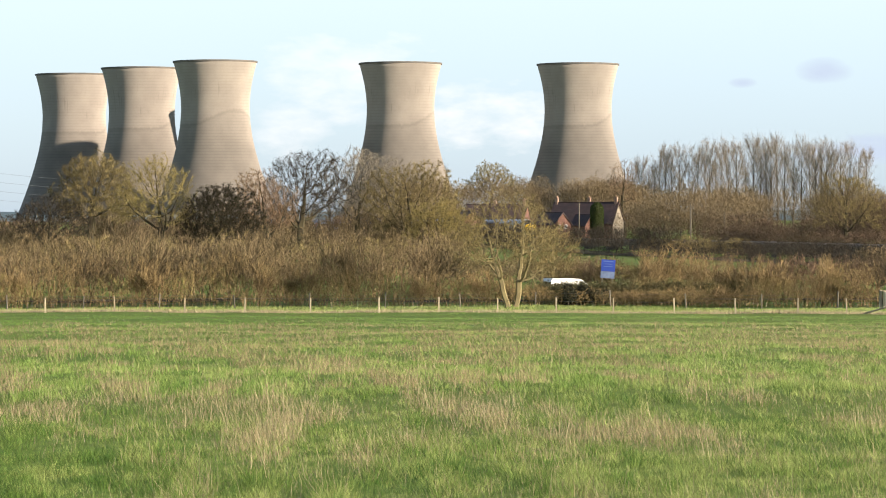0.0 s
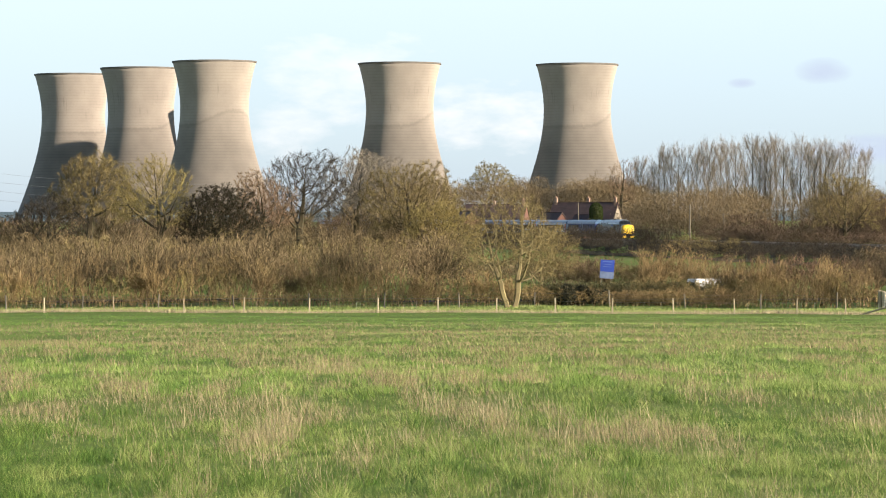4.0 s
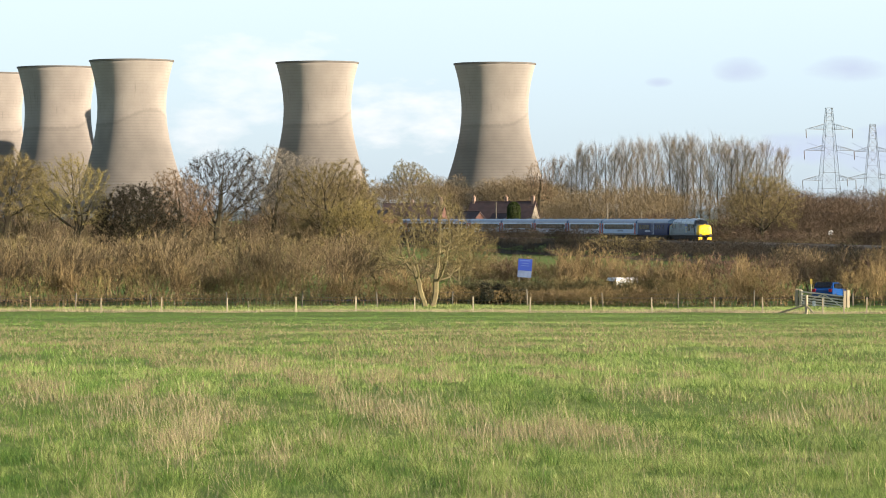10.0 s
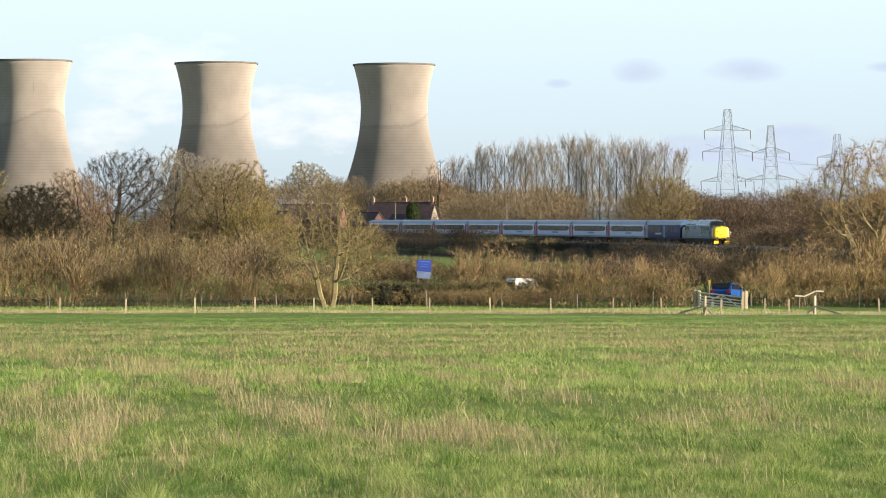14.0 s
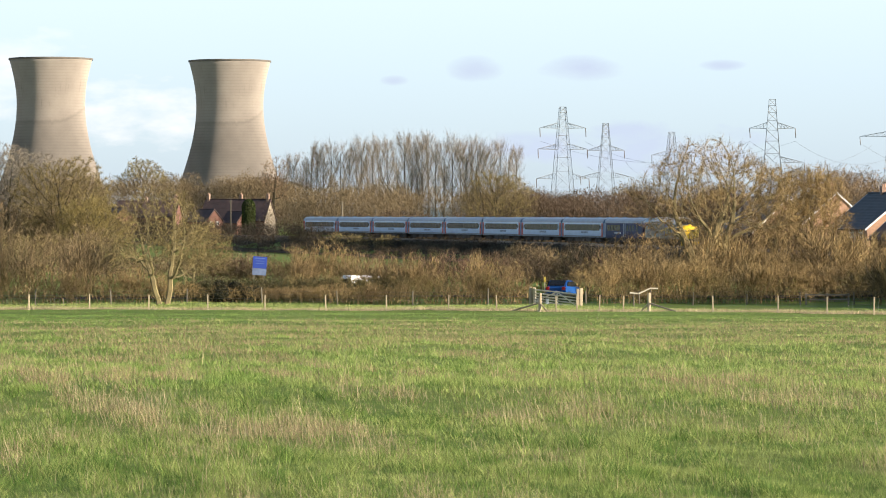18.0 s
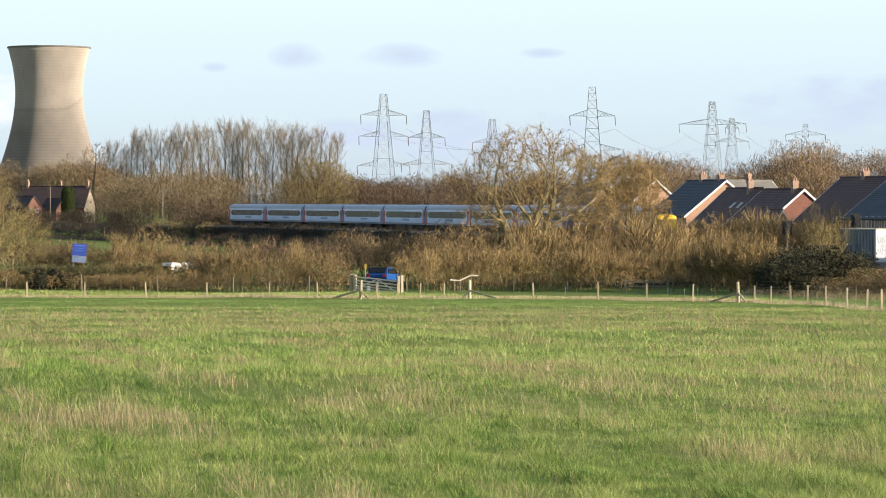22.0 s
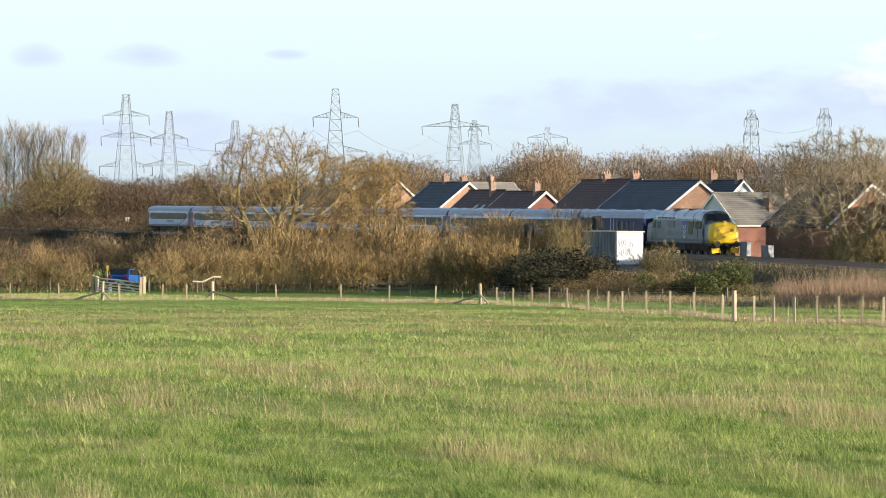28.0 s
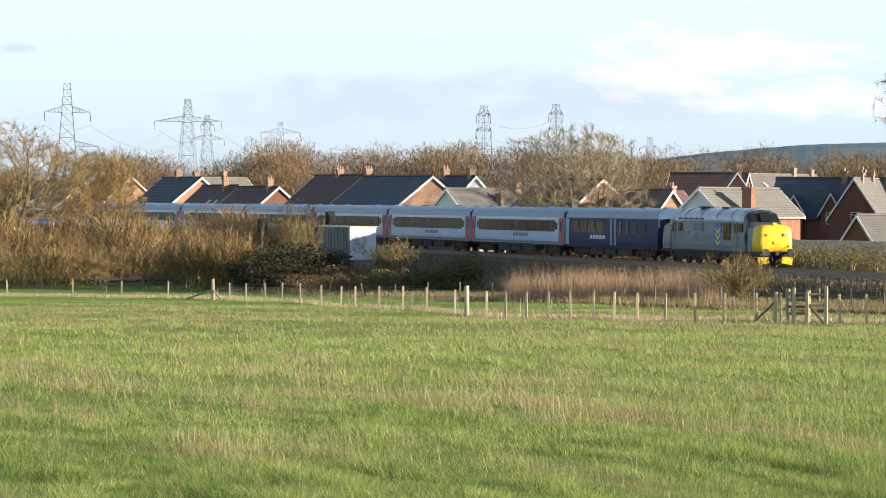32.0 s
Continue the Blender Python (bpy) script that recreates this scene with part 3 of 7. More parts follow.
    cat = lambda L: np.concatenate(L) if L else np.zeros((0, 3))
    return cat(thick), cat(thin)


def leaves_on(thin, seed, count, size):
    """Small leaf faces scattered along twigs."""
    g = np.random.default_rng(seed)
    c = thin.reshape(-1, 3, 3)[g.integers(0, len(thin) // 3, count)]
    p = c[:, 0] + (c[:, 2] - c[:, 0]) * g.random((count, 1)) + g.normal(size=(count, 3)) * size
    u, v = unit(g.normal(size=(count, 3))), unit(g.normal(size=(count, 3)))
    s = size * (0.5 + g.random((count, 1)))
    return np.stack([p - u * s, p + v * s * 0.8, p + u * s], 1).reshape(-1, 3)


def fit_height(parts, height, width=None):
    """Scale grown corners so that the crown has that height, and spread if given."""
    allv = np.concatenate([q for q in parts if len(q)])
    k = height / np.percentile(allv[:, 2], 99.7)
    kx = k if width is None else width / (np.percentile(np.abs(allv[:, :2]), 97) * 2)
    return [q * np.array([kx, kx, k]) for q in parts]


def curved(a, b, bend, n, g):
    """Points along bent branches from a to b."""
    u = np.linspace(0, 1, n + 1)[None, :, None]
    ln = np.linalg.norm(b - a, axis=1)[:, None, None]
    k = (np.array([0, 0, -0.5]) + g.normal(size=(len(a), 3)) * 0.6)[:, None, :] * bend * ln
    wig = g.normal(size=(len(a), n + 1, 3)) * 0.03 * ln * np.sin(u * math.pi)
    return a[:, None] * (1 - u) + b[:, None] * u + k * 4 * u * (1 - u) + wig


def crown_points(g, n, h, w, low, r0, r1, lump):
    """Points between two shells of an uneven dome."""
    d = unit(g.normal(size=(n, 3)))
    d[:, 2] = np.where(d[:, 2] < -0.6, -d[:, 2], d[:, 2])
    d = unit(d)
    bump = np.array([noise.noise((p[0] * 2.1 + lump, p[1] * 2.1, p[2] * 2.1)) for p in d])
    r = (r0 ** 3 + (r1 ** 3 - r0 ** 3) * g.random(n)) ** (1 / 3) * (0.92 + 0.34 * bump)
    zc = low + (h - low) * 0.5
    up = np.where(d[:, 2] > 0, h - zc, zc - low)
    return np.stack([d[:, 0] * w / 2 * r, d[:, 1] * w / 2 * r, zc + d[:, 2] * up * r], 1)


def colony(seed, h, w, low, points, step, stems=1, apart=0.6, rise=0.1, hollow=0.3, jitter=0.12):
    """Branches that grow towards points spread in an uneven dome. Gives nodes, the parent of each, and the lump of the outline."""
    g = np.random.default_rng(seed)
    goal = crown_points(g, points, h, w, h * low, hollow, 1.0, seed * 1.37)
    goal = goal[goal[:, 2] > h * 0.03]
    pos, par = [], []
    for _ in range(stems):
        p = np.array([*(g.normal(size=2) * apart * (stems > 1)), 0.0])
        d = unit(np.array([*(g.normal(size=2) * (0.3 if stems > 1 else 0.05)), 1.0]))
        last = -1
        for k in range(max(2, int(h * low * 1.15 / step) + 1)):
            pos.append(p), par.append(last)
            last = len(pos) - 1
            d = unit(d + g.normal(size=3) * 0.07)
            p = p + d * step
    pos = np.array(pos)
    best = np.full(len(goal), 1e9)
    who = np.zeros(len(goal), int)
    alive = np.ones(len(goal), bool)
    fresh, known = 0, {}
    for _ in range(int(4.5 * h / step)):
        new_d = np.linalg.norm(goal[:, None] - pos[None, fresh:], axis=-1)
        i = new_d.argmin(1)
        m = new_d[np.arange(len(goal)), i]
        k = m < best
        best[k], who[k] = m[k], i[k] + fresh
        alive &= best > step * 1.25
        if not alive.any():
            break
        fresh = len(pos)
        pull = np.zeros((fresh, 3))
        np.add.at(pull, who[alive], unit(goal[alive] - pos[who[alive]]))
        busy = np.unique(who[alive])
        d = unit(unit(pull[busy]) + np.array([0, 0, rise]) + g.normal(size=(len(busy), 3)) * jitter)
        keep = [j for j, n in enumerate(busy) if known.get(int(n), 0) < 3]
        if not keep:
            break
        for j in keep:
            known[int(busy[j])] = known.get(int(busy[j]), 0) + 1
        pos = np.concatenate([pos, pos[busy[keep]] + d[keep] * step * g.uniform(0.8, 1.15, (len(keep), 1))])
        par += [int(n) for n in busy[keep]]
    return pos, np.array(par), g


def dome(seed, h, w, girth, low=0.28, points=3600, twigs=9000, stems=1, twig=0.013, reach=0.042, apart=0.6, fine=True, step=0.03, rise=0.1, hollow=0.12, sprig_up=0.2):
    """A bare tree whose limbs, branches and twigs fill an uneven dome. Gives thick limbs and thin twigs."""
    pos, par, g = colony(seed, h, w, low, points, h * step, stems, apart, rise, hollow)
    n = len(pos)
    tips = np.zeros(n)
    kids = np.bincount(par[par >= 0], minlength=n)
    tips[kids == 0] = 1.0
    for k in range(n - 1, -1, -1):
        if par[k] >= 0:
            tips[par[k]] += tips[k]
    twigs = int(twigs * 3.6) if fine else twigs
    twig = twig * 0.72 if fine else twig
    tip_r = twig * 0.7
    e = math.log(max(3.0, tips.max())) / math.log(max(1.5, girth / tip_r))
    r = tip_r * tips ** (1 / e)
    c = np.nonzero(par >= 0)[0]
    p0, p1, r0, r1 = pos[par[c]], pos[c], np.minimum(r[par[c]], r[c] * 1.5), r[c]
    bold = r1 > twig * (1.3 if fine else 2.0)
    thick, thin = [], []
    if fine:
        foot = p0[:, 2] < h * 0.03
        thick.append(tubes(p0[bold], p1[bold], np.where(foot, r0 * 1.25, r0)[bold], r1[bold], 5))
    else:
        thin.append(tri(blades(p0[bold], p1[bold], r0[bold], r1[bold], g)))
        thick.append(tubes(p0[:1], p1[:1], r0[:1], r1[:1], 3))
    thin.append(tri(blades(p0[~bold], p1[~bold], r0[~bold], r1[~bold], g)))
    host = np.nonzero((tips[c] <= 4) & (p1[:, 2] > h * 0.05))[0]
    q = host[g.integers(0, len(host), twigs)]
    u = g.random((twigs, 1))
    at = p0[q] * (1 - u) + p1[q] * u
    out = unit(p1[q] - p0[q]) + g.normal(size=(twigs, 3)) * 0.62 + np.array([0, 0, sprig_up])
    thin.append(spikes(at, at + unit(out) * (h * reach * (0.45 + 0.8 * g.random((twigs, 1)))), twig, g))
    return np.concatenate(thick), np.concatenate(thin)


def tree(name, seed, at, height, width, label, bark, twig_mat, leaf=None, sink=0.3, category="tree", group="", girth=None, **kw):
    x, y = at
    thick, thin = dome(seed, height, width, girth or height * 0.024, **kw)
    th = empty(name, pose(x, y, gz(x, y) - sink), label, category, group)
    link_mesh("trunk", quads_mesh("trunk", thick), bark, th)
    link_mesh("crown", quads_mesh("crown", thin, 3), twig_mat, th)
    if leaf:
        link_mesh("foliage", quads_mesh("foliage", leaves_on(thin, seed + 5, leaf[1], leaf[2]), 3), leaf[0], th)
    return th



# the row behind the hedge on the left, and single trees further along
HEDGEROW = "trees behind the hedge"
tree("oak_tree", 11, spot(-5.85, 395), 15.4, 11.5, "bare broad tree with olive-brown twigs behind the hedge", M_BARK, M_TWIG_OLIVE, (M_LEAF_BROWN, 2500, 0.05), group=HEDGEROW, girth=0.42, twigs=9750)
tree("oak_tree", 12, spot(-4.85, 372), 14.4, 10.2, "bare yellowish tree with a forked dark trunk", M_BARK, M_TWIG_YELLOW, (M_LEAF_YELLOW, 1200, 0.05), group=HEDGEROW, twigs=5400, girth=0.4)
tree("oak_tree", 19, spot(-6.6, 392), 10.4, 10.5, "low bare dark tree at the edge of the row", M_BARK, M_TWIG_DARK, group=HEDGEROW, twigs=5400, girth=0.3)
tree("evergreen_oak", 13, spot(-3.75, 372), 11.4, 11.0, "dense dark evergreen tree beside bare ones", M_BARK, M_TWIG_DARK, (M_LEAF_DUSK, 26000, 0.075), group=HEDGEROW, low=0.12, girth=0.34)
tree("oak_tree", 14, spot(-2.32, 396), 15.9, 11.6, "bare dark tree with fine open branches", M_BARK, M_TWIG_DARK, group=HEDGEROW, twigs=6300, girth=0.44)
tree("oak_tree", 15, spot(-1.35, 425), 16.4, 12.5, "bare tree with a rounded grey-brown crown", M_BARK, M_TWIG_GREY, group=HEDGEROW, twigs=8250, girth=0.4)
tree("oak_tree", 16, spot(-0.55, 412), 14.6, 13.5, "bare tree with a dense brown crown", M_BARK, M_TWIG_OLIVE, (M_LEAF_BROWN, 3000, 0.05), group=HEDGEROW, low=0.16, twigs=12000, girth=0.38)
tree("ash_tree", 17, spot(-3.05, 388), 13.0, 9.0, "bare spreading tree with reddish-brown twigs", M_BARK, M_TWIG_RED, group=HEDGEROW, twigs=5700, girth=0.32)
tree("ash_tree", 18, spot(0.0, 404), 9.5, 10.5, "low tree with a thin yellow-ochre crown", M_BARK, M_TWIG_YELLOW, (M_LEAF_YELLOW, 9000, 0.06), group=HEDGEROW, low=0.12)
tree("hedge_tree", 21, spot(1.1, 259), 9.4, 9.6, "bare lichen-covered tree with many stems in the hedge", M_BARK_PALE, M_TWIG_OLIVE, stems=2, apart=0.5, girth=0.22, low=0.07, twigs=2800, twig=0.015, reach=0.055, points=2400)
tree("oak_tree", 22, spot(6.78, 600), 15.4, 15.0, "bare rounded tree with a dense olive crown", M_BARK, M_TWIG_OLIVE, (M_LEAF_BROWN, 3500, 0.09), low=0.12, twig=0.016)
tree("ash_tree", 24, spot(3.05, 840), 20.0, 8.5, "slim bare tree in front of a cooling tower", M_BARK, M_TWIG_RED, twig=0.02, twigs=1600)
tree("ash_tree", 29, spot(0.85, 900), 20.0, 17.0, "bare rounded tree behind the cottage", M_BARK, M_TWIG, twig=0.022)
tree("willow_tree", 25, spot(10.45, 292), 13.8, 17.0, "broad bare willow with lichen-yellow limbs beside the hedge", M_BARK_PALE, M_TWIG_GOLD, (M_LEAF_BROWN, 2500, 0.04), stems=3, apart=0.9, girth=0.5, low=0.14, twigs=6500, reach=0.06, points=2600, step=0.034)
tree("willow_tree", 26, spot(11.9, 300), 12.0, 9.5, "broad bare willow with brown twigs beside the hedge", M_BARK_PALE, M_TWIG_GOLD, stems=2, apart=0.8, girth=0.26, low=0.16, twigs=9000, reach=0.07)
tree("ash_tree", 27, spot(20.0, 292), 14.0, 15.5, "bare pale tree with many stems between the houses and the line", M_BARK_PALE, M_TWIG_PALE, stems=4, apart=1.0, girth=0.3, low=0.08, twigs=14000, reach=0.05, twig=0.011)
tree("ash_tree", 28, spot(27.3, 335), 26.5, 27.0, "large bare tree with fine pale twigs beside the line", M_BARK_PALE, M_TWIG_GREY, twigs=7500)

def poplar(seed):
    """A slim bare tree of unit height with upswept branches and twigs."""
    g = np.random.default_rng(seed)
    n = 75
    u = np.sort(0.14 + 0.78 * g.random(n))
    a = g.random(n) * 6.283
    f = 0.3 + 0.22 * g.random(n)
    d = unit(np.stack([np.cos(a) * f, np.sin(a) * f, np.ones(n)], 1))
    ln = 0.12 + 0.17 * np.sin(np.pi * u) ** 0.8
    b0 = np.stack([0.01 * np.sin(5 * u + seed), np.zeros(n), u], 1)
    tip = b0 + d * ln[:, None]
    stem = np.linspace(0, 0.97, 9)
    sp = np.stack([0.01 * np.sin(5 * stem + seed), np.zeros(9), stem], 1)
    r = 0.0095 * (1 - stem * 0.88)
    thick = np.concatenate([tubes(sp[:-1], sp[1:], r[:-1], r[1:], 5), tubes(b0, tip, 0.0028 * (1.1 - u), 0.0008 * np.ones(n), 3)])
    thin = []
    for m, k, wd, spread, lg in ((650, 0.25, 0.0008, 0.45, 0.1), (2300, 0.45, 0.00055, 0.6, 0.05)):
        q = g.integers(0, n, m)
        v = k + (1 - k) * g.random((m, 1))
        p = b0[q] * (1 - v) + tip[q] * v + g.normal(size=(m, 3)) * 0.012 * (k > 0.3)
        e = unit(d[q] + g.normal(size=(m, 3)) * spread)
        thin.append(spikes(p, p + e * lg * (0.6 + 0.8 * g.random((m, 1))), wd, g))
    return thick / 1.06, np.concatenate(thin) / 1.06


pop_me = []
for k in range(4):
    a, b = poplar(40 + k)
    pop_me.append((quads_mesh("trunk", a), quads_mesh("crown", b, 3)))
for k in range(34):
    a = 3.2 + k * 0.1175 + 0.04 * math.sin(k * 7.1)
    x, y = spot(a, 900 + 14 * math.sin(k * 3.3))
    h = 22.6 + 1.4 * math.sin(k * 1.9) - (3.5 if k < 4 else 0) + 2.2 * math.sin(max(0, k - 7) / 26 * math.pi)
    th = empty("poplar_tree", pose(x, y, gz(x, y), 0, 0, 77 * k) @ Matrix.Diagonal((h, h, h, 1)), "tall slim bare poplar with upswept grey twigs in a row", "tree", "row of poplars")
    link_mesh("trunk", pop_me[k % 4][0], M_BARK_GREY, th)
    link_mesh("crown", pop_me[k % 4][1], M_POPLAR, th)


# joined masses: hedges, thickets and far woods
def mass(name, variants, places, material, label, category, seed=1):
    """places: rows of x, y, z, height, width."""
    g = np.random.default_rng(seed)
    out = []
    for x, y, z, h, w in places:
        v = variants[g.integers(len(variants))]
        a = g.random() * 6.283
        c, s = math.cos(a), math.sin(a)
        q = v * np.array([w, w, h])
        out.append(np.stack([q[:, 0] * c - q[:, 1] * s + x, q[:, 0] * s + q[:, 1] * c + y, q[:, 2] + z], 1))
    return tagged(link_mesh(name, quads_mesh(name, np.concatenate(out), 3), material), label, category, kind="stuff")


def shrub(seed, n_leaf=0, plan=((1, 0.12, 0), (7, 4.2, 38), (6, 0.5, 38), (9, 0.7, 40)), stems=4, leaf=0.02, twig=0.011):
    a, b = grow(seed, 1.0, 0.012, plan, stems=stems, up=0.16, wild=0.2, twig=twig / 3.5, apart=0.12, solid=0, cheap=True)
    parts = [b]
    if n_leaf:
        parts.append(leaves_on(b, seed + 3, n_leaf, leaf))
    q = np.concatenate(parts)
    q = q * np.array([1, 1, 1 / np.percentile(q[:, 2], 99)])
    return q * np.array([0.5 / np.percentile(np.abs(q[:, :2]), 96)] * 2 + [1])


def brush(seed, n, length, width, low=0.06, inner=0.45, girth=0.008, limbs=7, up=0.7):
    """A far bare crown of unit size: a trunk, a few limbs, and fine twigs that fill an uneven dome."""
    g = np.random.default_rng(seed)
    p = crown_points(g, n, 0.97, 1.0, low, inner, 1.0, seed * 1.37)
    d = unit(p - np.array([0, 0, 0.2])) + np.array([0, 0, up]) + g.normal(size=(n, 3)) * 0.8
    ln = length * (0.5 + g.random((n, 1)))
    tips = crown_points(g, limbs, 0.9, 0.8, 0.25, 0.5, 0.9, seed * 1.37)
    c = curved(np.repeat([[0.0, 0.0, 0.2]], limbs, 0), tips, 0.12, 3, g)
    out = [spikes(p - unit(d) * ln * 0.7, p + unit(d) * ln * 0.3, width, g), tri(blades(np.array([[0.0, 0, 0]]), np.array([[0.0, 0, 0.3]]), girth, girth * 0.8, g))]
    for k in range(3):
        out.append(tri(blades(c[:, k], c[:, k + 1], girth * (0.6 - 0.17 * k), girth * (0.43 - 0.15 * k), g)))
    return np.concatenate(out)


SHRUBS = [shrub(60 + k) for k in range(2)]
for k in range(3):
    a, b = dome(64 + k, 1.0, 1.0, 0.012, low=0.05, points=240, twigs=1400, stems=5, twig=0.0020, reach=0.10, apart=0.15, fine=False, step=0.055, rise=0.3, sprig_up=0.6, hollow=0.2)
    SHRUBS.append(np.concatenate([tri(a), b]))
SMALL = ((1, 0.12, 0), (5, 4.2, 40), (5, 0.5, 38), (7, 0.7, 40))
FUZZ, FAR_SHRUBS = [], []
for k in range(3):
    a, b = dome(70 + k, 1.0, 1.0, 0.012, low=0.05, points=140, twigs=800, stems=5, twig=0.0025, reach=0.11, apart=0.15, fine=False, step=0.065, rise=0.25, sprig_up=0.45, hollow=0.2)
    q = np.concatenate([tri(a), b])
    FUZZ.append(np.concatenate([q, leaves_on(b, 73 + k, 260, 0.012)]))
    FAR_SHRUBS.append(brush(75 + k, 750, 0.11, 0.0045, low=0.02, inner=0.35, limbs=5, up=0.3))
LEAFY = [leaves_on(shrub(80 + k), 85 + k, 1300, 0.03) for k in range(3)]


def row(az0, az1, step, dist, spread, h, w, dz=0.0, seed=3, hvar=0.25):
    g = np.random.default_rng(seed)
    out = []
    a = az0
    while a < az1:
        f = (a - az0) / (az1 - az0)
        d = (dist(a) if callable(dist) else dist) + g.uniform(-spread, spread)
        hh = (h(a) if callable(h) else h) * g.uniform(1 - hvar, 1 + hvar * 0.6)
        x, y = spot(a, d)
        out.append((x, y, gz(x, y) - 0.1 + dz, hh, w * g.uniform(0.8, 1.3)))
        a += step * g.uniform(0.6, 1.4)
    return out


# the roadside hedge, front to back
def hedge_h(a):
    return float(np.interp(a, [-9, -6, -3.5, -1.5, 0.0, 1.0, 1.5, 1.8, 5.0, 5.4, 6.5, 9, 12, 14, 15], [3.9, 4.0, 4.1, 3.9, 2.8, 2.6, 2.2, 1.45, 1.45, 3.1, 3.2, 3.6, 3.8, 3.6, 2.6]))


def hedge_d(a):
    return float(np.interp(a, [-10, 3, 8, 12, 16], [268, 266, 264, 272, 276]))


def gap(rows_in):
    """Leaves the field gate's opening and the lay-by free."""
    return [r for r in rows_in if not (7.3 < math.degrees(math.atan2(r[0], r[1])) < 8.4)]


mass("roadside_hedge", SHRUBS, gap(row(-9, 14.6, 0.27, hedge_d, 0.9, hedge_h, 3.0, seed=5)), M_TWIG_GOLD, "tall bare brown hedge along the fence", "hedge", 5)
mass("roadside_hedge", FUZZ, gap(row(-9, 14.6, 0.45, lambda a: hedge_d(a) - 0.6, 1.0, lambda a: hedge_h(a) * 0.75, 3.0, seed=6)), M_TWIG_YELLOW, "bare hedge with olive and yellowish leaves low down", "hedge", 6)
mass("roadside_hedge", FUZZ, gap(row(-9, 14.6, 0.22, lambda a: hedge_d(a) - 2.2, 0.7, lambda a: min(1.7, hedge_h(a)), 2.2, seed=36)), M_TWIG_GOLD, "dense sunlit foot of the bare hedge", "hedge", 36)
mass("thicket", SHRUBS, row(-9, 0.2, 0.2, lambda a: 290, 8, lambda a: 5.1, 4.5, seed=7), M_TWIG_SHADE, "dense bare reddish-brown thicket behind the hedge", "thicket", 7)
mass("thicket", FUZZ, row(-9, 0.5, 0.35, lambda a: 318, 10, lambda a: 5.6, 5.5, seed=8), M_TWIG_OLIVE, "dense bare olive-brown thicket below the trees", "thicket", 8)
mass("thicket", SHRUBS, row(8.75, 14.0, 0.17, lambda a: 290, 7, lambda a: 5.2 if a < 11.8 else 5.5, 4.6, seed=9), M_TWIG_GOLD, "dense bare brown thicket round the willow", "thicket", 9)
mass("thicket", SHRUBS, row(1.8, 8.6, 0.3, lambda a: 294, 4, lambda a: 3.7, 4.0, seed=19), M_TWIG_RED, "bare brown bushes beyond the road", "thicket", 19)


# lineside bushes on the bank
def bank_row(s0, s1, step, off, h, w, seed, hv=0.3):
    g = np.random.default_rng(seed)
    out, s = [], s0
    while s < s1:
        p, q = on_line(s), on_line(s + 1)
        d = (q - p).normalized()
        o = off + g.uniform(-1.2, 1.2)
        x, y = p.x - d.y * o, p.y + d.x * o
        out.append((x, y, gz(x, y) - 0.2, h * g.uniform(1 - hv, 1 + hv), w * g.uniform(0.8, 1.3)))
        s += step * g.uniform(0.6, 1.4)
    return out


# bushes and hedge below the line get their shade from the dark twig colour
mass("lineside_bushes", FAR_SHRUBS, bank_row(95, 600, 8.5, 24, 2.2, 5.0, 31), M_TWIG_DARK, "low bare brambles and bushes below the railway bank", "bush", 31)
mass("lineside_hedge", FAR_SHRUBS, bank_row(395, 650, 3.8, 17, 5.6, 5.0, 32, 0.1) + bank_row(650, 830, 5.0, 15, 3.6, 6.0, 35, 0.15) + bank_row(170, 395, 4.2, 14, 3.5, 5.0, 34, 0.15), M_TWIG_DARK, "tall hedge along the railway bank's foot, shade in its colour", "hedge", 32)
mass("lineside_hedge", FUZZ, bank_row(358, 425, 3.5, 15, 3.9, 5.0, 33, 0.2), M_TWIG_OLIVE, "pale bare bushes along the railway bank", "hedge", 33)
mass("thicket", SHRUBS, row(2.0, 8.4, 0.3, lambda a: 325, 16, lambda a: 3.1, 5.0, seed=20), M_TWIG_OLIVE, "bare brown bushes in rough ground beyond the road", "thicket", 20)
mass("roadside_hedge", FUZZ, gap(row(-9, 14.4, 0.3, lambda a: hedge_d(a) + 1.5, 1.0, lambda a: 1.3, 3.0, seed=21) + row(1.4, 5.4, 0.07, lambda a: hedge_d(a) + 5.0, 0.8, lambda a: 1.8 if a < 3.2 else 2.3, 2.0, seed=22, hvar=0.08)), M_TWIG_OLIVE, "dense low hedge bottom beside the lane", "hedge", 21)
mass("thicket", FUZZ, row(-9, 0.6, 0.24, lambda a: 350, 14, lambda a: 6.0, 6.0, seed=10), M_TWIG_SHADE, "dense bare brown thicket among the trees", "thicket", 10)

# woods beyond the line
CROWNS = []
for k in range(5):
    CROWNS.append(brush(90 + k, 3100, 0.052, 0.0023, inner=0.45, up=0.2))


LOW_CROWNS = [brush(97 + k, 900, 0.085, 0.0045, low=0.02, inner=0.4, up=0.25) for k in range(3)]


def wood(az0, az1, n, d0, d1, h0, h1, w, seed):
    g = np.random.default_rng(seed)
    out = []
    for _ in range(n):
        x, y = spot(g.uniform(az0, az1), g.uniform(d0, d1))
        out.append((x, y, gz(x, y) - 0.5, g.uniform(h0, h1), w * g.uniform(0.8, 1.3)))
    return out


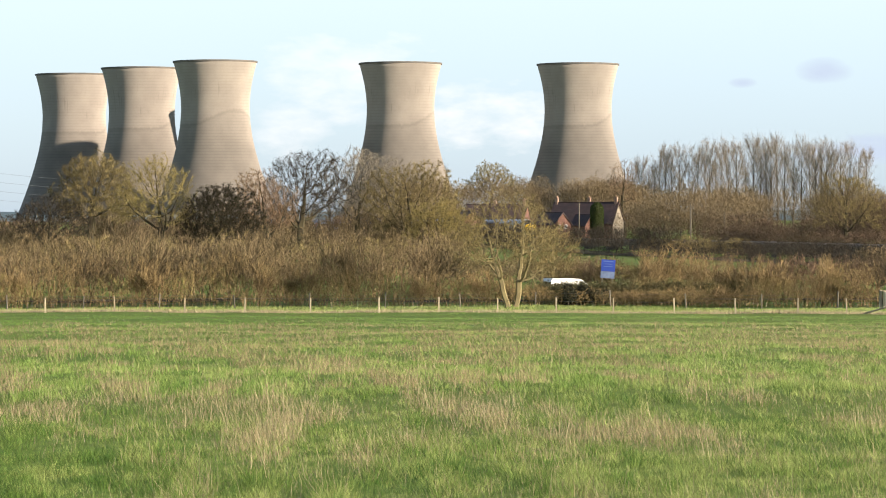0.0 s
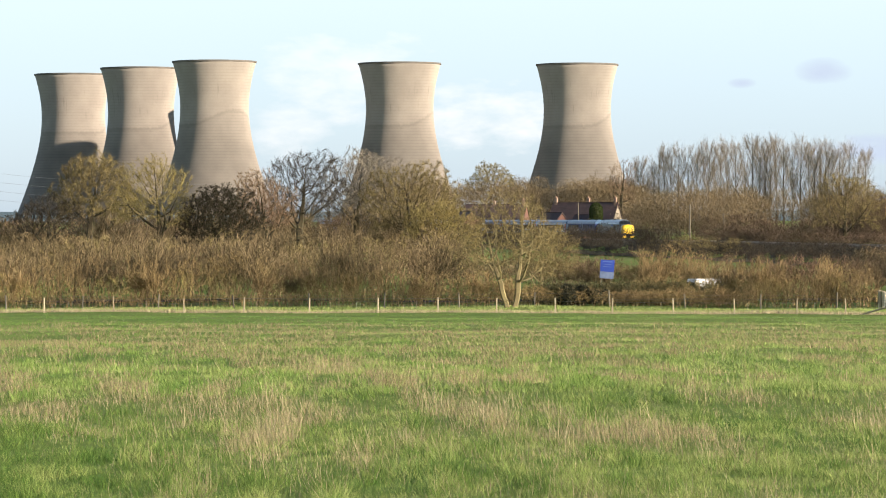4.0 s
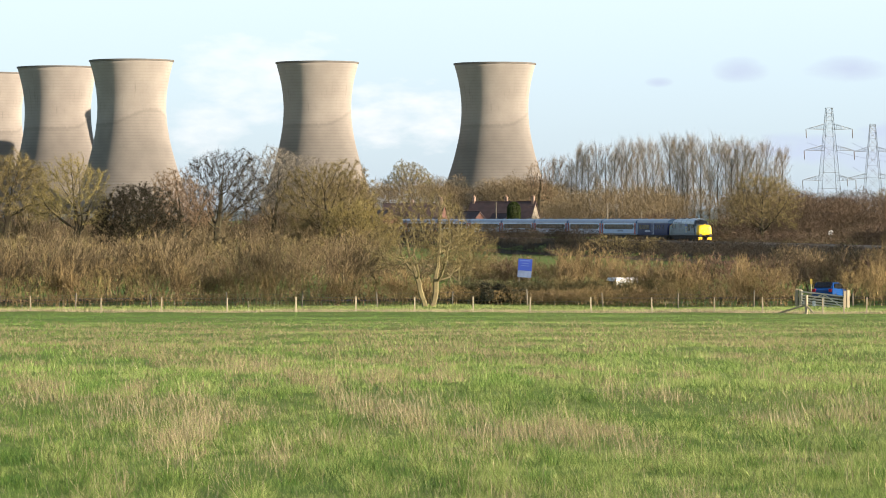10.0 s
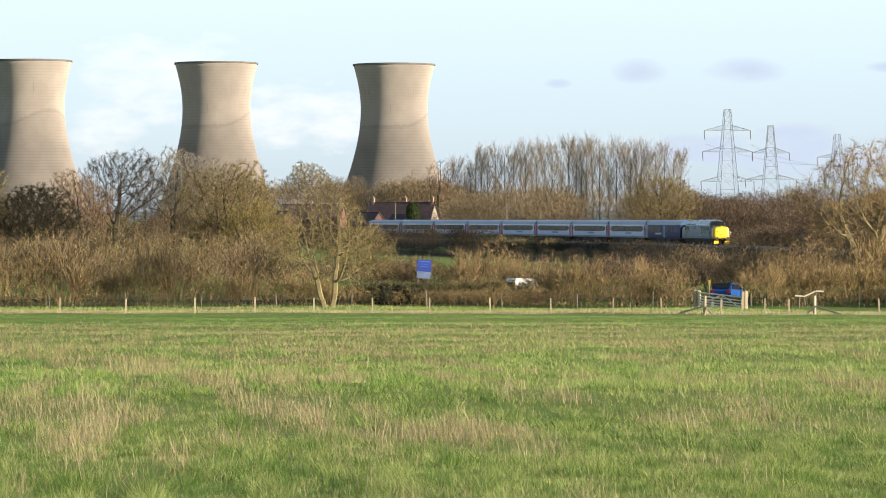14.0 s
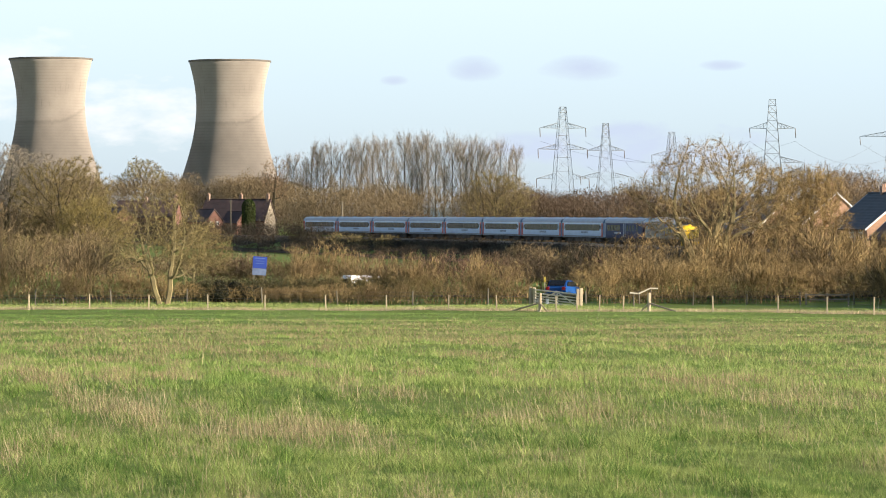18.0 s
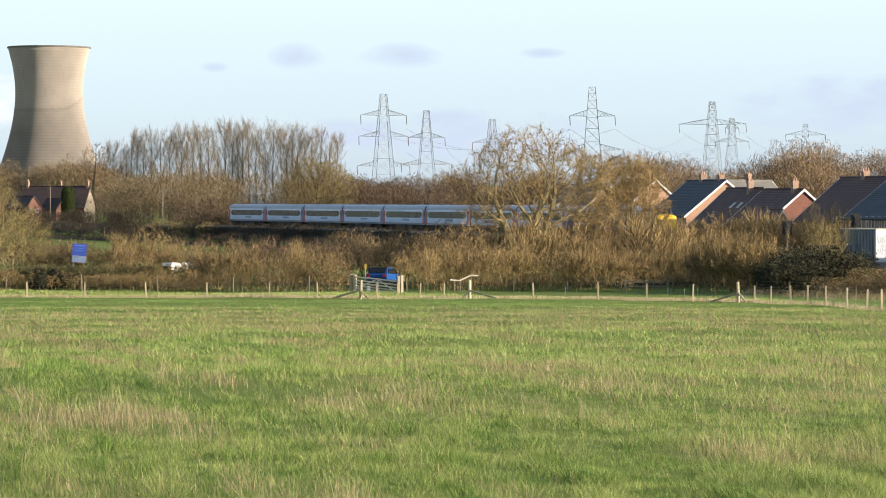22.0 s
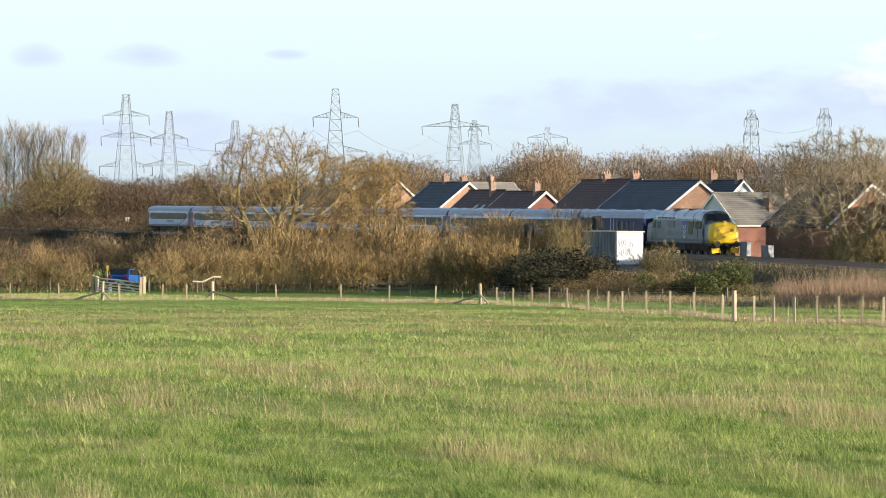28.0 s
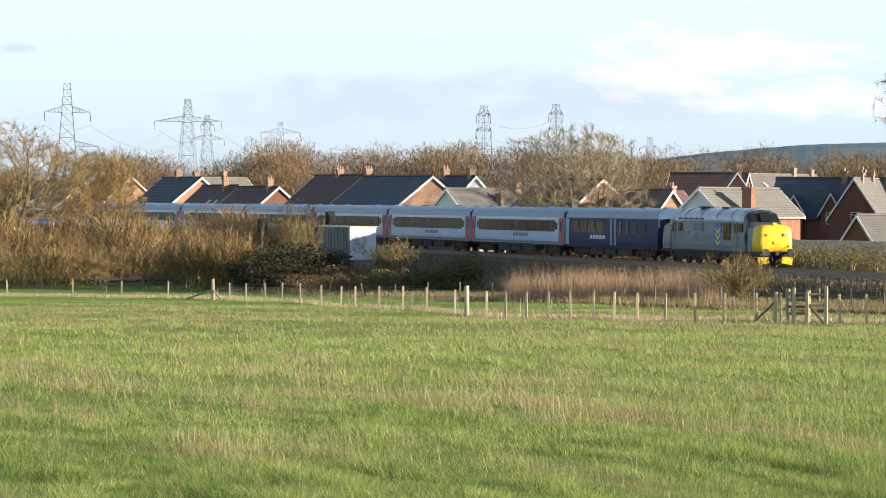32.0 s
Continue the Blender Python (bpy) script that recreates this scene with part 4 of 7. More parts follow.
mass("woodland", CROWNS, wood(-1.2, 3.4, 44, 850, 940, 14, 17.5, 15, 51), M_WOOD, "bare brown woodland beyond the railway", "woodland", 51)
mass("woodland", CROWNS, wood(3.4, 9.4, 34, 705, 800, 10, 15, 15, 52), M_WOOD, "bare olive-brown woodland beyond the railway", "woodland", 52)
mass("woodland", CROWNS, wood(7.0, 13.5, 34, 612, 690, 9, 13, 13, 53), M_WOOD_RED, "bare reddish-brown woodland beyond the railway", "woodland", 53)
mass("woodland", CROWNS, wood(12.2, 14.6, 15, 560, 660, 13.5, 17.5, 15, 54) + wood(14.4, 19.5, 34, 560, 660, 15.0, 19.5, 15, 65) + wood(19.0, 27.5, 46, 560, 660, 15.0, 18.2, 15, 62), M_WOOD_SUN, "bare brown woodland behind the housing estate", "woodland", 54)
mass("woodland", LOW_CROWNS, wood(-2, 4.6, 30, 815, 860, 6, 9, 11, 55) + wood(3.6, 9.0, 30, 690, 730, 6, 9, 10, 56) + wood(8.4, 13.5, 28, 566, 604, 4.5, 7.5, 9, 57) + wood(12.5, 27, 60, 535, 570, 9, 12.5, 12, 58) + wood(-9.5, -0.4, 44, 480, 620, 6.5, 9, 12, 59), M_WOOD_RED, "low brown undergrowth before the far trees", "undergrowth", 55)

mass("undergrowth", LOW_CROWNS, row(4.4, 12.6, 0.14, lambda a: rail_d(a) + 32, 9, lambda a: 5.2, 8.0, seed=64), M_WOOD_RED, "dark brown undergrowth beyond the railway", "undergrowth", 64)
mass("thicket", FAR_SHRUBS, row(0.0, 2.6, 0.13, lambda a: 345, 26, lambda a: 3.0, 5.0, seed=23), M_TWIG_SHADE, "bare brown bushes in rough ground beyond the road", "thicket", 23)
mass("thicket", FUZZ, row(8.85, 13.8, 0.2, lambda a: 281, 3, lambda a: 3.6, 3.6, seed=24), M_TWIG_GOLD, "sunlit bare bushes before the willow", "thicket", 24)
mass("hedge_bush", SHRUBS, [(*spot(a, d), gz(*spot(a, d)) - 0.1, h, w) for a, d, h, w in ((3.86, 288, 5.3, 5.6), (3.6, 290, 4.4, 4.0), (4.15, 290, 4.6, 4.4), (3.3, 287, 3.7, 3.6), (4.45, 287, 3.8, 3.4), (2.9, 289, 3.6, 4.0), (4.9, 272, 3.6, 3.6), (5.35, 271, 3.9, 3.6), (5.8, 271, 3.4, 3.6), (6.3, 270, 3.8, 3.6), (6.75, 270, 3.5, 3.4), (7.1, 269, 3.1, 3.0))], M_TWIG_GOLD, "rounded bare olive-gold bushes along the lane", "bush", 25)
mass("evergreen_hedge", LEAFY, row(1.65, 5.2, 0.04, lambda a: 271, 1.0, lambda a: 1.75, 2.2, seed=28, hvar=0.22), M_LEAF_HEDGE, "low dark evergreen hedge beside the lane", "hedge", 28)
mass("thicket", FUZZ, row(8.18, 8.7, 0.07, lambda a: 279, 1.5, lambda a: 3.3, 2.4, seed=29), M_TWIG_GOLD, "bare brown bush beside the gateway", "thicket", 29)
mass("bramble", LEAFY, row(7.42, 8.3, 0.05, lambda a: 266, 0.8, lambda a: 0.85, 1.6, seed=37, hvar=0.2), M_LEAF_HEDGE, "low olive brambles in the gateway", "bramble", 37)
tree("hedge_tree", 23, spot(1.75, 290), 6.8, 6.5, "small bare tree with olive twigs beside the lane", M_BARK_MID, M_TWIG_OLIVE, stems=3, apart=0.4, girth=0.12, low=0.1, twigs=3600, twig=0.011, reach=0.07)
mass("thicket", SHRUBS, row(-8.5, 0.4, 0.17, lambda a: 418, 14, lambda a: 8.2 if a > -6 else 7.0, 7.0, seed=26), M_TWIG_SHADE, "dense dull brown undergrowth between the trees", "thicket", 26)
mass("woodland", CROWNS, wood(7.0, 10.8, 22, 618, 690, 11.5, 14.5, 13, 60), M_WOOD_RED, "bare reddish-brown woodland beyond the railway", "woodland", 60)
mass("thicket", FAR_SHRUBS, row(7.0, 9.4, 0.13, lambda a: 312, 9, lambda a: 4.2, 5.0, seed=27), M_TWIG_SHADE, "dull brown bushes beyond the gateway", "thicket", 27)
mass("undergrowth", LOW_CROWNS, wood(4.6, 9.4, 26, 640, 690, 4, 6, 10, 61), M_WOOD_RED, "low brown undergrowth beyond the railway", "undergrowth", 61)
# ---- paints and building materials ----
M_GREY = mat("loco_grey_paint", (0.165, 0.215, 0.225), (0.125, 0.16, 0.165), scale=0.9, rough=0.45, fine=0.06, stretch=(1, 0.4, 1.5))
M_CANT = mat("pale_lit_cantrail", (0.48, 0.55, 0.6), (0.4, 0.46, 0.5), scale=0.9, rough=0.35)
M_LROOF = mat("loco_roof_grey", (0.27, 0.33, 0.40), (0.18, 0.23, 0.28), scale=1.1, rough=0.28, metal=0.4, fine=0.1)
M_YELLOW = mat("warning_yellow_paint", (0.90, 0.57, 0.02), (0.80, 0.49, 0.02), scale=1.2, rough=0.4)
M_CABGREY = mat("dark_cab_grey", (0.05, 0.06, 0.066), (0.035, 0.042, 0.046), scale=1.2, rough=0.4)
M_BLACK = mat("black_paint", (0.018, 0.018, 0.019), (0.03, 0.028, 0.026), scale=2, rough=0.6)
M_UNDER = mat("underframe_grime", (0.04, 0.035, 0.03), (0.065, 0.052, 0.04), scale=2, rough=0.9, fine=0.2)
M_GLASS = glass_dark("dark_glass")
M_CWHITE = mat("coach_white_paint", (0.43, 0.56, 0.75), (0.37, 0.48, 0.64), scale=0.7, rough=0.3, fine=0.04, stretch=(1, 0.5, 2))
M_CROOF = mat("coach_roof", (0.07, 0.15, 0.27), (0.052, 0.105, 0.19), scale=0.8, rough=0.34, fine=0.1)
M_CGREY = mat("coach_sill_grey", (0.17, 0.18, 0.2), rough=0.5)
M_RED = mat("door_red_paint", (0.42, 0.035, 0.035), (0.33, 0.028, 0.028), scale=1.5, rough=0.4)
M_NAVY = mat("navy_paint", (0.018, 0.03, 0.105), (0.014, 0.022, 0.075), scale=0.9, rough=0.55, spec=0.25)
M_PALEBLUE = mat("pale_blue_paint", (0.30, 0.36, 0.45), rough=0.4)
M_DBLUE = mat("decal_blue", (0.08, 0.14, 0.42), rough=0.5)
M_DYEL = mat("decal_yellow", (0.70, 0.62, 0.06), rough=0.5)
M_LOGO = mat("pale_lettering", (0.62, 0.66, 0.72), rough=0.5)
M_LOGOD = mat("grey_lettering", (0.16, 0.2, 0.28), rough=0.5)
M_LAMP = mat("lamp_glass", (0.45, 0.42, 0.34), rough=0.2)
M_SEATS = mat("coach_window_glass", (0.10, 0.07, 0.042), (0.04, 0.029, 0.02), scale=0.8, rough=0.2, stretch=(1, 1.4, 0.3), spec=0.12)


def arc_section(hw, z0, zc, zt, y, n=8, tumble=0.04):
    """A vehicle's outline: floor, upright sides and an arched roof."""
    pts = [(-hw + tumble, z0), (-hw, z0 + 0.35), (-hw, (z0 + zc) / 2), (-hw + tumble * 1.5, zc)]
    for k in range(1, n):
        a = math.pi - math.pi * k / n
        pts.append(((hw - tumble * 1.5) * math.copysign(abs(math.cos(a)) ** 0.75, math.cos(a)), zc + (zt - zc) * math.sin(a) ** 0.8))
    pts += [(hw - tumble * 1.5, zc), (hw, (z0 + zc) / 2), (hw, z0 + 0.35), (hw - tumble, z0)]
    return [(x, y, z) for x, z in pts]


def wheelset(parent, y, r, gauge=0.75):
    bm = bmesh.new()
    rod(bm, (-gauge, y, r), (gauge, y, r), 0.09)
    for s in (-1, 1):
        rod(bm, (s * gauge - 0.07, y, r), (s * gauge + 0.07, y, r), r, sides=18)
    part("wheelset", bm, M_UNDER, parent)


def bogie(parent, y, axles, r, half):
    bm = bmesh.new()
    for s in (-1, 1):
        box(bm, s * 1.06 - 0.07, s * 1.06 + 0.07, y - half, y + half, r - 0.05, r + 0.28)
        for a in axles:
            box(bm, s * 1.1 - 0.11, s * 1.1 + 0.11, y + a - 0.18, y + a + 0.18, r - 0.2, r + 0.12)
            rod(bm, (s * 1.13, y + a - 0.32, r + 0.1), (s * 1.13, y + a - 0.32, r + 0.42), 0.09)
            rod(bm, (s * 1.13, y + a + 0.32, r + 0.1), (s * 1.13, y + a + 0.32, r + 0.42), 0.09)
        box(bm, s * 1.12 - 0.05, s * 1.12 + 0.05, y - half * 0.4, y + half * 0.4, r - 0.25, r - 0.12)
    box(bm, -1.0, 1.0, y - 0.25, y + 0.25, r, r + 0.3)
    frame_ob = part("bogie", bm, M_UNDER, parent)
    for a in axles:
        wheelset(frame_ob, y + a, r)


def side_plate(name, parent, x, y0, y1, z0, z1, material, label="", depth=0.012, both=True):
    """A flush panel on the flank."""
    for s in ((-1, 1) if both else (-1,)):
        bm = bmesh.new()
        a, b = sorted((s * (x - 0.03), s * (x + depth)))
        box(bm, a, b, y0, y1, z0, z1)
        part(name, bm, material, parent, label)


def locomotive():
    th = empty("diesel_locomotive", Matrix(), "grey diesel locomotive with a bright yellow nose, pulling a train", "locomotive")
    HW = 1.33
    bm = bmesh.new()
    loft(bm, [arc_section(HW, 1.0, 2.98, 3.02, y, n=8) for y in (-7.0, -6.0, 0, 6.0, 7.0)])
    body = part("body", bm, M_GREY, th)
    bm = bmesh.new()
    roof = lambda y, zt, hw=HW: [(x, y, z) for x, z in [(-hw + 0.06, 2.985)] + [((hw - 0.06) * -math.cos(math.pi * k / 10), 2.99 + (zt - 2.99) * math.sin(math.pi * k / 10) ** 0.75) for k in range(1, 10)] + [(hw - 0.06, 2.985)]]
    loft(bm, [roof(-6.45, 3.88), roof(-4.0, 3.92), roof(4.0, 3.92), roof(6.0, 3.92), roof(6.55, 3.86, HW - 0.01)])
    rf = part("roof", bm, M_LROOF, th, smooth=False)
    for y in (-4.6, -1.5, 1.6, 4.2):
        bm = bmesh.new()
        prism(bm, [((HW - 0.05) * -math.cos(math.pi * k / 10) * 1.004, 2.99 + 0.94 * math.sin(math.pi * k / 10) ** 0.75 * 1.006) for k in range(11)], y - 0.03, y + 0.03)
        part("roof_rib", bm, M_BLACK, rf)
    bm = bmesh.new()
    rod(bm, (0, -3.0, 3.9), (0, -3.0, 4.0), 0.75, sides=20)
    part("radiator_fan", bm, M_BLACK, rf)
    boxed("exhaust", (-0.5, 0.5, 0.6, 1.7, 3.86, 3.99), M_BLACK, rf, bevel=0.03)
    # added pale plates give the cantrail its lit white look by colour
    for sd in (-1, 1):
        bm = bmesh.new()
        box(bm, -0.02, 0.02, -6.4, 4.8, -0.2, 0.2, m=Matrix.Translation((sd * 1.195, 0, 3.2)) @ pose(0, 0, 0, 0, sd * -38, 0))
        part("cantrail_panel", bm, M_CANT, rf, "pale band below the roof")
    # roof-side lights over the grilles, and the flank's openings
    for k in range(5):
        y = -5.7 + k * 1.02
        for s in (-1, 1):
            bm = bmesh.new()
            box(bm, -0.03, 0.03, y, y + 0.8, -0.16, 0.16, m=Matrix.Translation((s * 1.20, 0, 3.21)) @ pose(0, 0, 0, 0, s * -38, 0))
            part("cantrail_window", bm, M_BLACK, rf)
    for y0, y1, z0, z1 in ((-6.0, -5.5, 1.6, 2.85), (-2.7, -0.85, 2.3, 2.88), (-2.6, -1.75, 1.6, 2.2)):
        side_plate("grille", body, HW, y0, y1, z0, z1, M_CGREY)
    side_plate("nameplate", body, HW, -5.0, -3.5, 2.0, 2.28, M_CGREY)
    side_plate("engine_room_window", body, HW, 3.0, 4.35, 1.75, 2.88, M_GLASS)
    for y in (4.95, -6.9):
        side_plate("cab_door", body, HW, y, y + 0.62, 1.35, 2.95, M_GREY, depth=0.03)
        side_plate("door_window", body, HW, y + 0.1, y + 0.52, 2.25, 2.85, M_GLASS, depth=0.04)
        side_plate("door_edge", body, HW, y - 0.06, y, 1.3, 2.95, M_BLACK, depth=0.02)
    side_plate("cab_side_window", body, HW, 5.72, 6.5, 2.28, 2.85, M_GLASS, depth=0.03)
    side_plate("cab_side_window", body, HW, -5.6, -4.7 - 0.2, 2.28, 2.85, M_GLASS, depth=0.02)
    # livery panel: blue ground with yellow chevrons
    side_plate("livery_panel", body, HW, 1.25, 2.6, 1.35, 2.9, M_DBLUE, depth=0.008)
    for k in range(3):
        for s in (-1, 1):
            bm = bmesh.new()
            z = 1.36 + k * 0.4
            a, b = sorted((s * (HW - 0.02), s * (HW + 0.022)))
            prism(bm, [(1.45, z + 0.38), (1.72, z + 0.38), (2.02, z + 0.12), (2.3, z + 0.38), (2.58, z + 0.38), (2.16, z), (1.88, z)], a, b, axis="x")
            part("chevron", bm, M_DYEL, body)
    for s in (-1, 1):
        bm = bmesh.new()
        prism(bm, [(6.75, 1.9), (7.0, 1.5), (7.25, 1.9), (7.0, 2.3)], *sorted((s * (HW - 0.02), s * (HW + 0.012))), axis="x")
        part("depot_plaque", bm, M_BLACK, body)
    side_plate("body_skirt", body, HW, -6.9, 6.9, 1.02, 1.12, M_CGREY, depth=0.02)
    # cab ends and noses
    for e in (1, -1):
        def sec(y, hw, zt, zc):
            return [(x, e * y, z) for x, _, z in arc_section(hw, 1.0, zc, zt, 0, n=8)]
        bm = bmesh.new()
        secs = [sec(6.0, HW - 0.01, 3.89, 2.98), sec(6.6, HW - 0.02, 3.80, 2.95), sec(7.0, HW - 0.03, 3.45, 2.85), sec(7.42, HW - 0.05, 2.86, 2.6)]
        loft(bm, secs)
        cab = part("cab", bm, M_CABGREY, th)
        for x0, x1 in ((-1.02, -0.42), (-0.36, 0.36), (0.42, 1.02)):
            bm = bmesh.new()
            k = 0.13 if x0 < -0.4 or x0 > 0.4 else 0.0
            q = [(x0, e * 7.36 - e * k, 2.98), (x1, e * 7.36 - e * k, 2.98), (x1 * 0.93, e * 6.93 - e * k, 3.58 - k * 0.6), (x0 * 0.93, e * 6.93 - e * k, 3.58 - k * 0.6)]
            vs = [bm.verts.new(p) for p in q] + [bm.verts.new((p[0], p[1] + e * 0.09, p[2] + 0.06)) for p in q]
            for f in ((0, 1, 2, 3), (4, 5, 6, 7), (0, 1, 5, 4), (1, 2, 6, 5), (2, 3, 7, 6), (3, 0, 4, 7)):
                bm.faces.new([vs[i] for i in f])
            part("windscreen", bm, M_GLASS, cab)
        bm = bmesh.new()
        ns = lambda y, hw, zt: [(x, e * y, z) for x, _, z in arc_section(hw, 1.02, zt - 0.45, zt, 0, n=10)]
        loft(bm, [ns(7.4, HW - 0.02, 2.86), ns(8.8, HW - 0.04, 2.83)])
        part("nose_side", bm, M_GREY, th)
        bm = bmesh.new()
        loft(bm, [ns(8.2 if e > 0 else 8.72, HW - 0.02, 2.87), ns(8.75, HW - 0.03, 2.85), ns(8.92, HW - 0.07, 2.8), ns(9.05, HW - 0.14, 2.73), ns(9.13, HW - 0.25, 2.62), ns(9.16, HW - 0.4, 2.48)])
        nose = part("nose", bm, M_YELLOW, th, "bright yellow rounded nose", smooth=True)
        for x, z, w, h in ((-0.62, 2.15, 0.3, 0.3), (0.62, 2.15, 0.16, 0.16), (-0.05, 1.62, 0.5, 0.22)):
            boxed("headcode_box", (x - w / 2, x + w / 2, min(e * 9.08, e * 9.2), max(e * 9.08, e * 9.2), z - h / 2, z + h / 2), M_BLACK if w < 0.2 else M_YELLOW, nose, bevel=0.02)
        for x, z, r in ((-0.62, 2.15, 0.09), (0.62, 2.15, 0.09), (-0.95, 1.4, 0.07), (0.95, 1.4, 0.07), (0.1, 1.62, 0.07)):
            bm = bmesh.new()
            rod(bm, (x, e * 9.0, z), (x, e * 9.23, z), r, sides=14)
            part("lamp", bm, M_LAMP, nose, "round lamp")
        boxed("horn_bracket", (-0.12, 0.12, min(e * 8.7, e * 9.0), max(e * 8.7, e * 9.0), 2.7, 2.95), M_YELLOW, nose)
        bm = bmesh.new()
        box(bm, -1.3, 1.3, *sorted((e * 8.75, e * 9.12)), 0.78, 1.02, bevel=0.03)
        part("buffer_beam", bm, M_BLACK, th)
        for s in (-1, 1):
            bm = bmesh.new()
            rod(bm, (s * 0.87, e * 9.1, 0.98), (s * 0.87, e * 9.5, 0.98), 0.1)
            rod(bm, (s * 0.87, e * 9.5, 0.98), (s * 0.87, e * 9.56, 0.98), 0.26, sides=16)
            part("buffer", bm, M_BLACK, th)
            bm = bmesh.new()
            prism(bm, [(s * 0.42, 0.28), (s * 1.2, 0.14), (s * 1.24, 0.66), (s * 0.5, 0.66)], *sorted((e * 9.0, e * 9.1)))
            part("snowplough", bm, M_YELLOW if e > 0 else M_BLACK, th, "snowplough blade")
        bm = bmesh.new()
        box(bm, -0.12, 0.12, *sorted((e * 9.1, e * 9.45)), 0.8, 1.05)
        for x in (-0.3, 0.28):
            rod(bm, (x, e * 9.15, 0.95), (x, e * 9.25, 0.35), 0.04)
        part("coupling", bm, M_BLACK, th)
    for y in (5.0, -5.0):
        bogie(th, y, (-1.95, 0.0, 1.95), 0.56, 2.9)
    boxed("fuel_tank", (-1.2, 1.2, -1.9, 1.9, 0.35, 0.98), M_UNDER, th, bevel=0.08)
    boxed("underframe", (-1.25, 1.25, -8.7, 8.7, 0.82, 1.03), M_UNDER, th)
    return th


def coach(length, white=True):
    th = empty("passenger_coach", Matrix(), "white railway coach with a dark window band and red end doors" if white else "dark navy railway coach with pale door edges", "coach", "coaches of the train")
    H, HW = length / 2 - 0.35, 1.37
    paint = M_CWHITE if white else M_NAVY
    bm = bmesh.new()
    loft(bm, [arc_section(HW, 0.95, 3.05, 3.1, y) for y in (-H, -H + 1, 0, H - 1, H)])
    body = part("body", bm, paint, th)
    bm = bmesh.new()
    rs = lambda y: [(x, y, z) for x, z in [(-HW + 0.05, 3.06)] + [((HW - 0.03) * -math.cos(math.pi * k / 10), 3.07 + 0.76 * math.sin(math.pi * k / 10) ** 0.8) for k in range(1, 10)] + [(HW - 0.05, 3.06)]]
    loft(bm, [rs(-H - 0.02), rs(H + 0.02)])
    rf = part("roof", bm, M_CROOF, th)
    for y in (-H + 1.5, H - 1.5, -H * 0.4, H * 0.4):
        boxed("roof_vent", (-0.25, 0.25, y - 0.4, y + 0.4, 3.8, 3.9), M_CROOF, rf, bevel=0.02)
    if white:
        side_plate("window_band", body, HW, -H + 1.9, H - 1.9, 1.93, 2.83, M_BLACK, depth=0.006)
        n = 9
        w = (2 * H - 4.0) / n
        for k in range(n):
            y = -H + 2.0 + k * w
            side_plate("window_pane", body, HW, y + 0.03, y + w - 0.03, 2.0, 2.76, M_SEATS, depth=0.014)
        side_plate("sill_stripe", body, HW, -H + 0.02, H - 0.02, 1.0, 1.16, M_CGREY, depth=0.008)
        for e in (-1, 1):
            a, b = sorted((e * (H - 0.95), e * (H - 0.05)))
            side_plate("door", body, HW, a, b, 1.02, 3.02, M_RED, "red passenger door", depth=0.014)
            side_plate("door_window", body, HW, a + 0.28, b - 0.28, 1.95, 2.75, M_GLASS, depth=0.022)
            a, b = sorted((e * (H - 1.75), e * (H - 1.35)))
            side_plate("toilet_window", body, HW, a, b, 2.1, 2.65, M_GLASS, depth=0.01)
        for k, w2 in enumerate((0.5, 0.7, 0.45, 0.8, 0.6)):
            y = -0.6 + sum((0.5, 0.7, 0.45, 0.8, 0.6)[:k]) + k * 0.14
            side_plate("operator_marking", body, HW, y, y + w2, 1.5, 1.78, M_LOGOD, depth=0.012)
    else:
        for k in range(4):
            side_plate("window_pane", body, HW, -H + 1.6 + k * 1.75, -H + 3.1 + k * 1.75, 1.95, 2.78, M_SEATS, depth=0.01)
        for y in (1.9, 3.4, 4.9, 6.9):
            side_plate("window_pane", body, HW, y, y + 0.55, 1.95, 2.75, M_GLASS, depth=0.01)
        for y in (0.1, 0.95):
            side_plate("door_edge", body, HW, y, y + 0.3, 1.05, 3.0, M_PALEBLUE, depth=0.014)
        side_plate("door", body, HW, 0.42, 0.93, 1.02, 3.0, M_NAVY, depth=0.02)
        side_plate("end_stripe", body, HW, -H + 0.1, -H + 0.75, 1.02, 3.0, M_PALEBLUE, depth=0.014)
        for k in range(5):
            side_plate("operator_marking", body, HW, -4.4 + k * 0.7, -3.85 + k * 0.7, 1.5, 1.78, M_LOGO, depth=0.012)
    for e in (-1, 1):
        bm = bmesh.new()
        a, b = sorted((e * (H - 0.02), e * (H + 0.33)))
        box(bm, -0.55, 0.55, a, b, 1.05, 3.1)
        part("gangway", bm, M_BLACK, th)
        for s in (-1, 1):
            bm = bmesh.new()
            rod(bm, (s * 0.87, e * H, 1.05), (s * 0.87, e * (H + 0.3), 1.05), 0.13)
            part("buffer", bm, M_BLACK, th)
        bogie(th, e * (length / 2 - 3.5), (-1.3, 1.3), 0.46, 1.9)
    boxed("underframe", (-1.3, 1.3, -H + 0.1, H - 0.1, 0.82, 0.97), M_UNDER, th)
    for y0, y1 in ((-4.6, -1.8), (-1.4, 0.9), (1.4, 4.4)):
        boxed("equipment_box", (-1.25, 1.25, y0, y1, 0.3, 0.82), M_UNDER, th, bevel=0.04)
    return th


LOCO = locomotive()
NAVY_COACH = coach(20.5, False)
COACHES = [coach(23.0)]
for k in range(7):
    COACHES.append(copy_thing(COACHES[0], Matrix()))


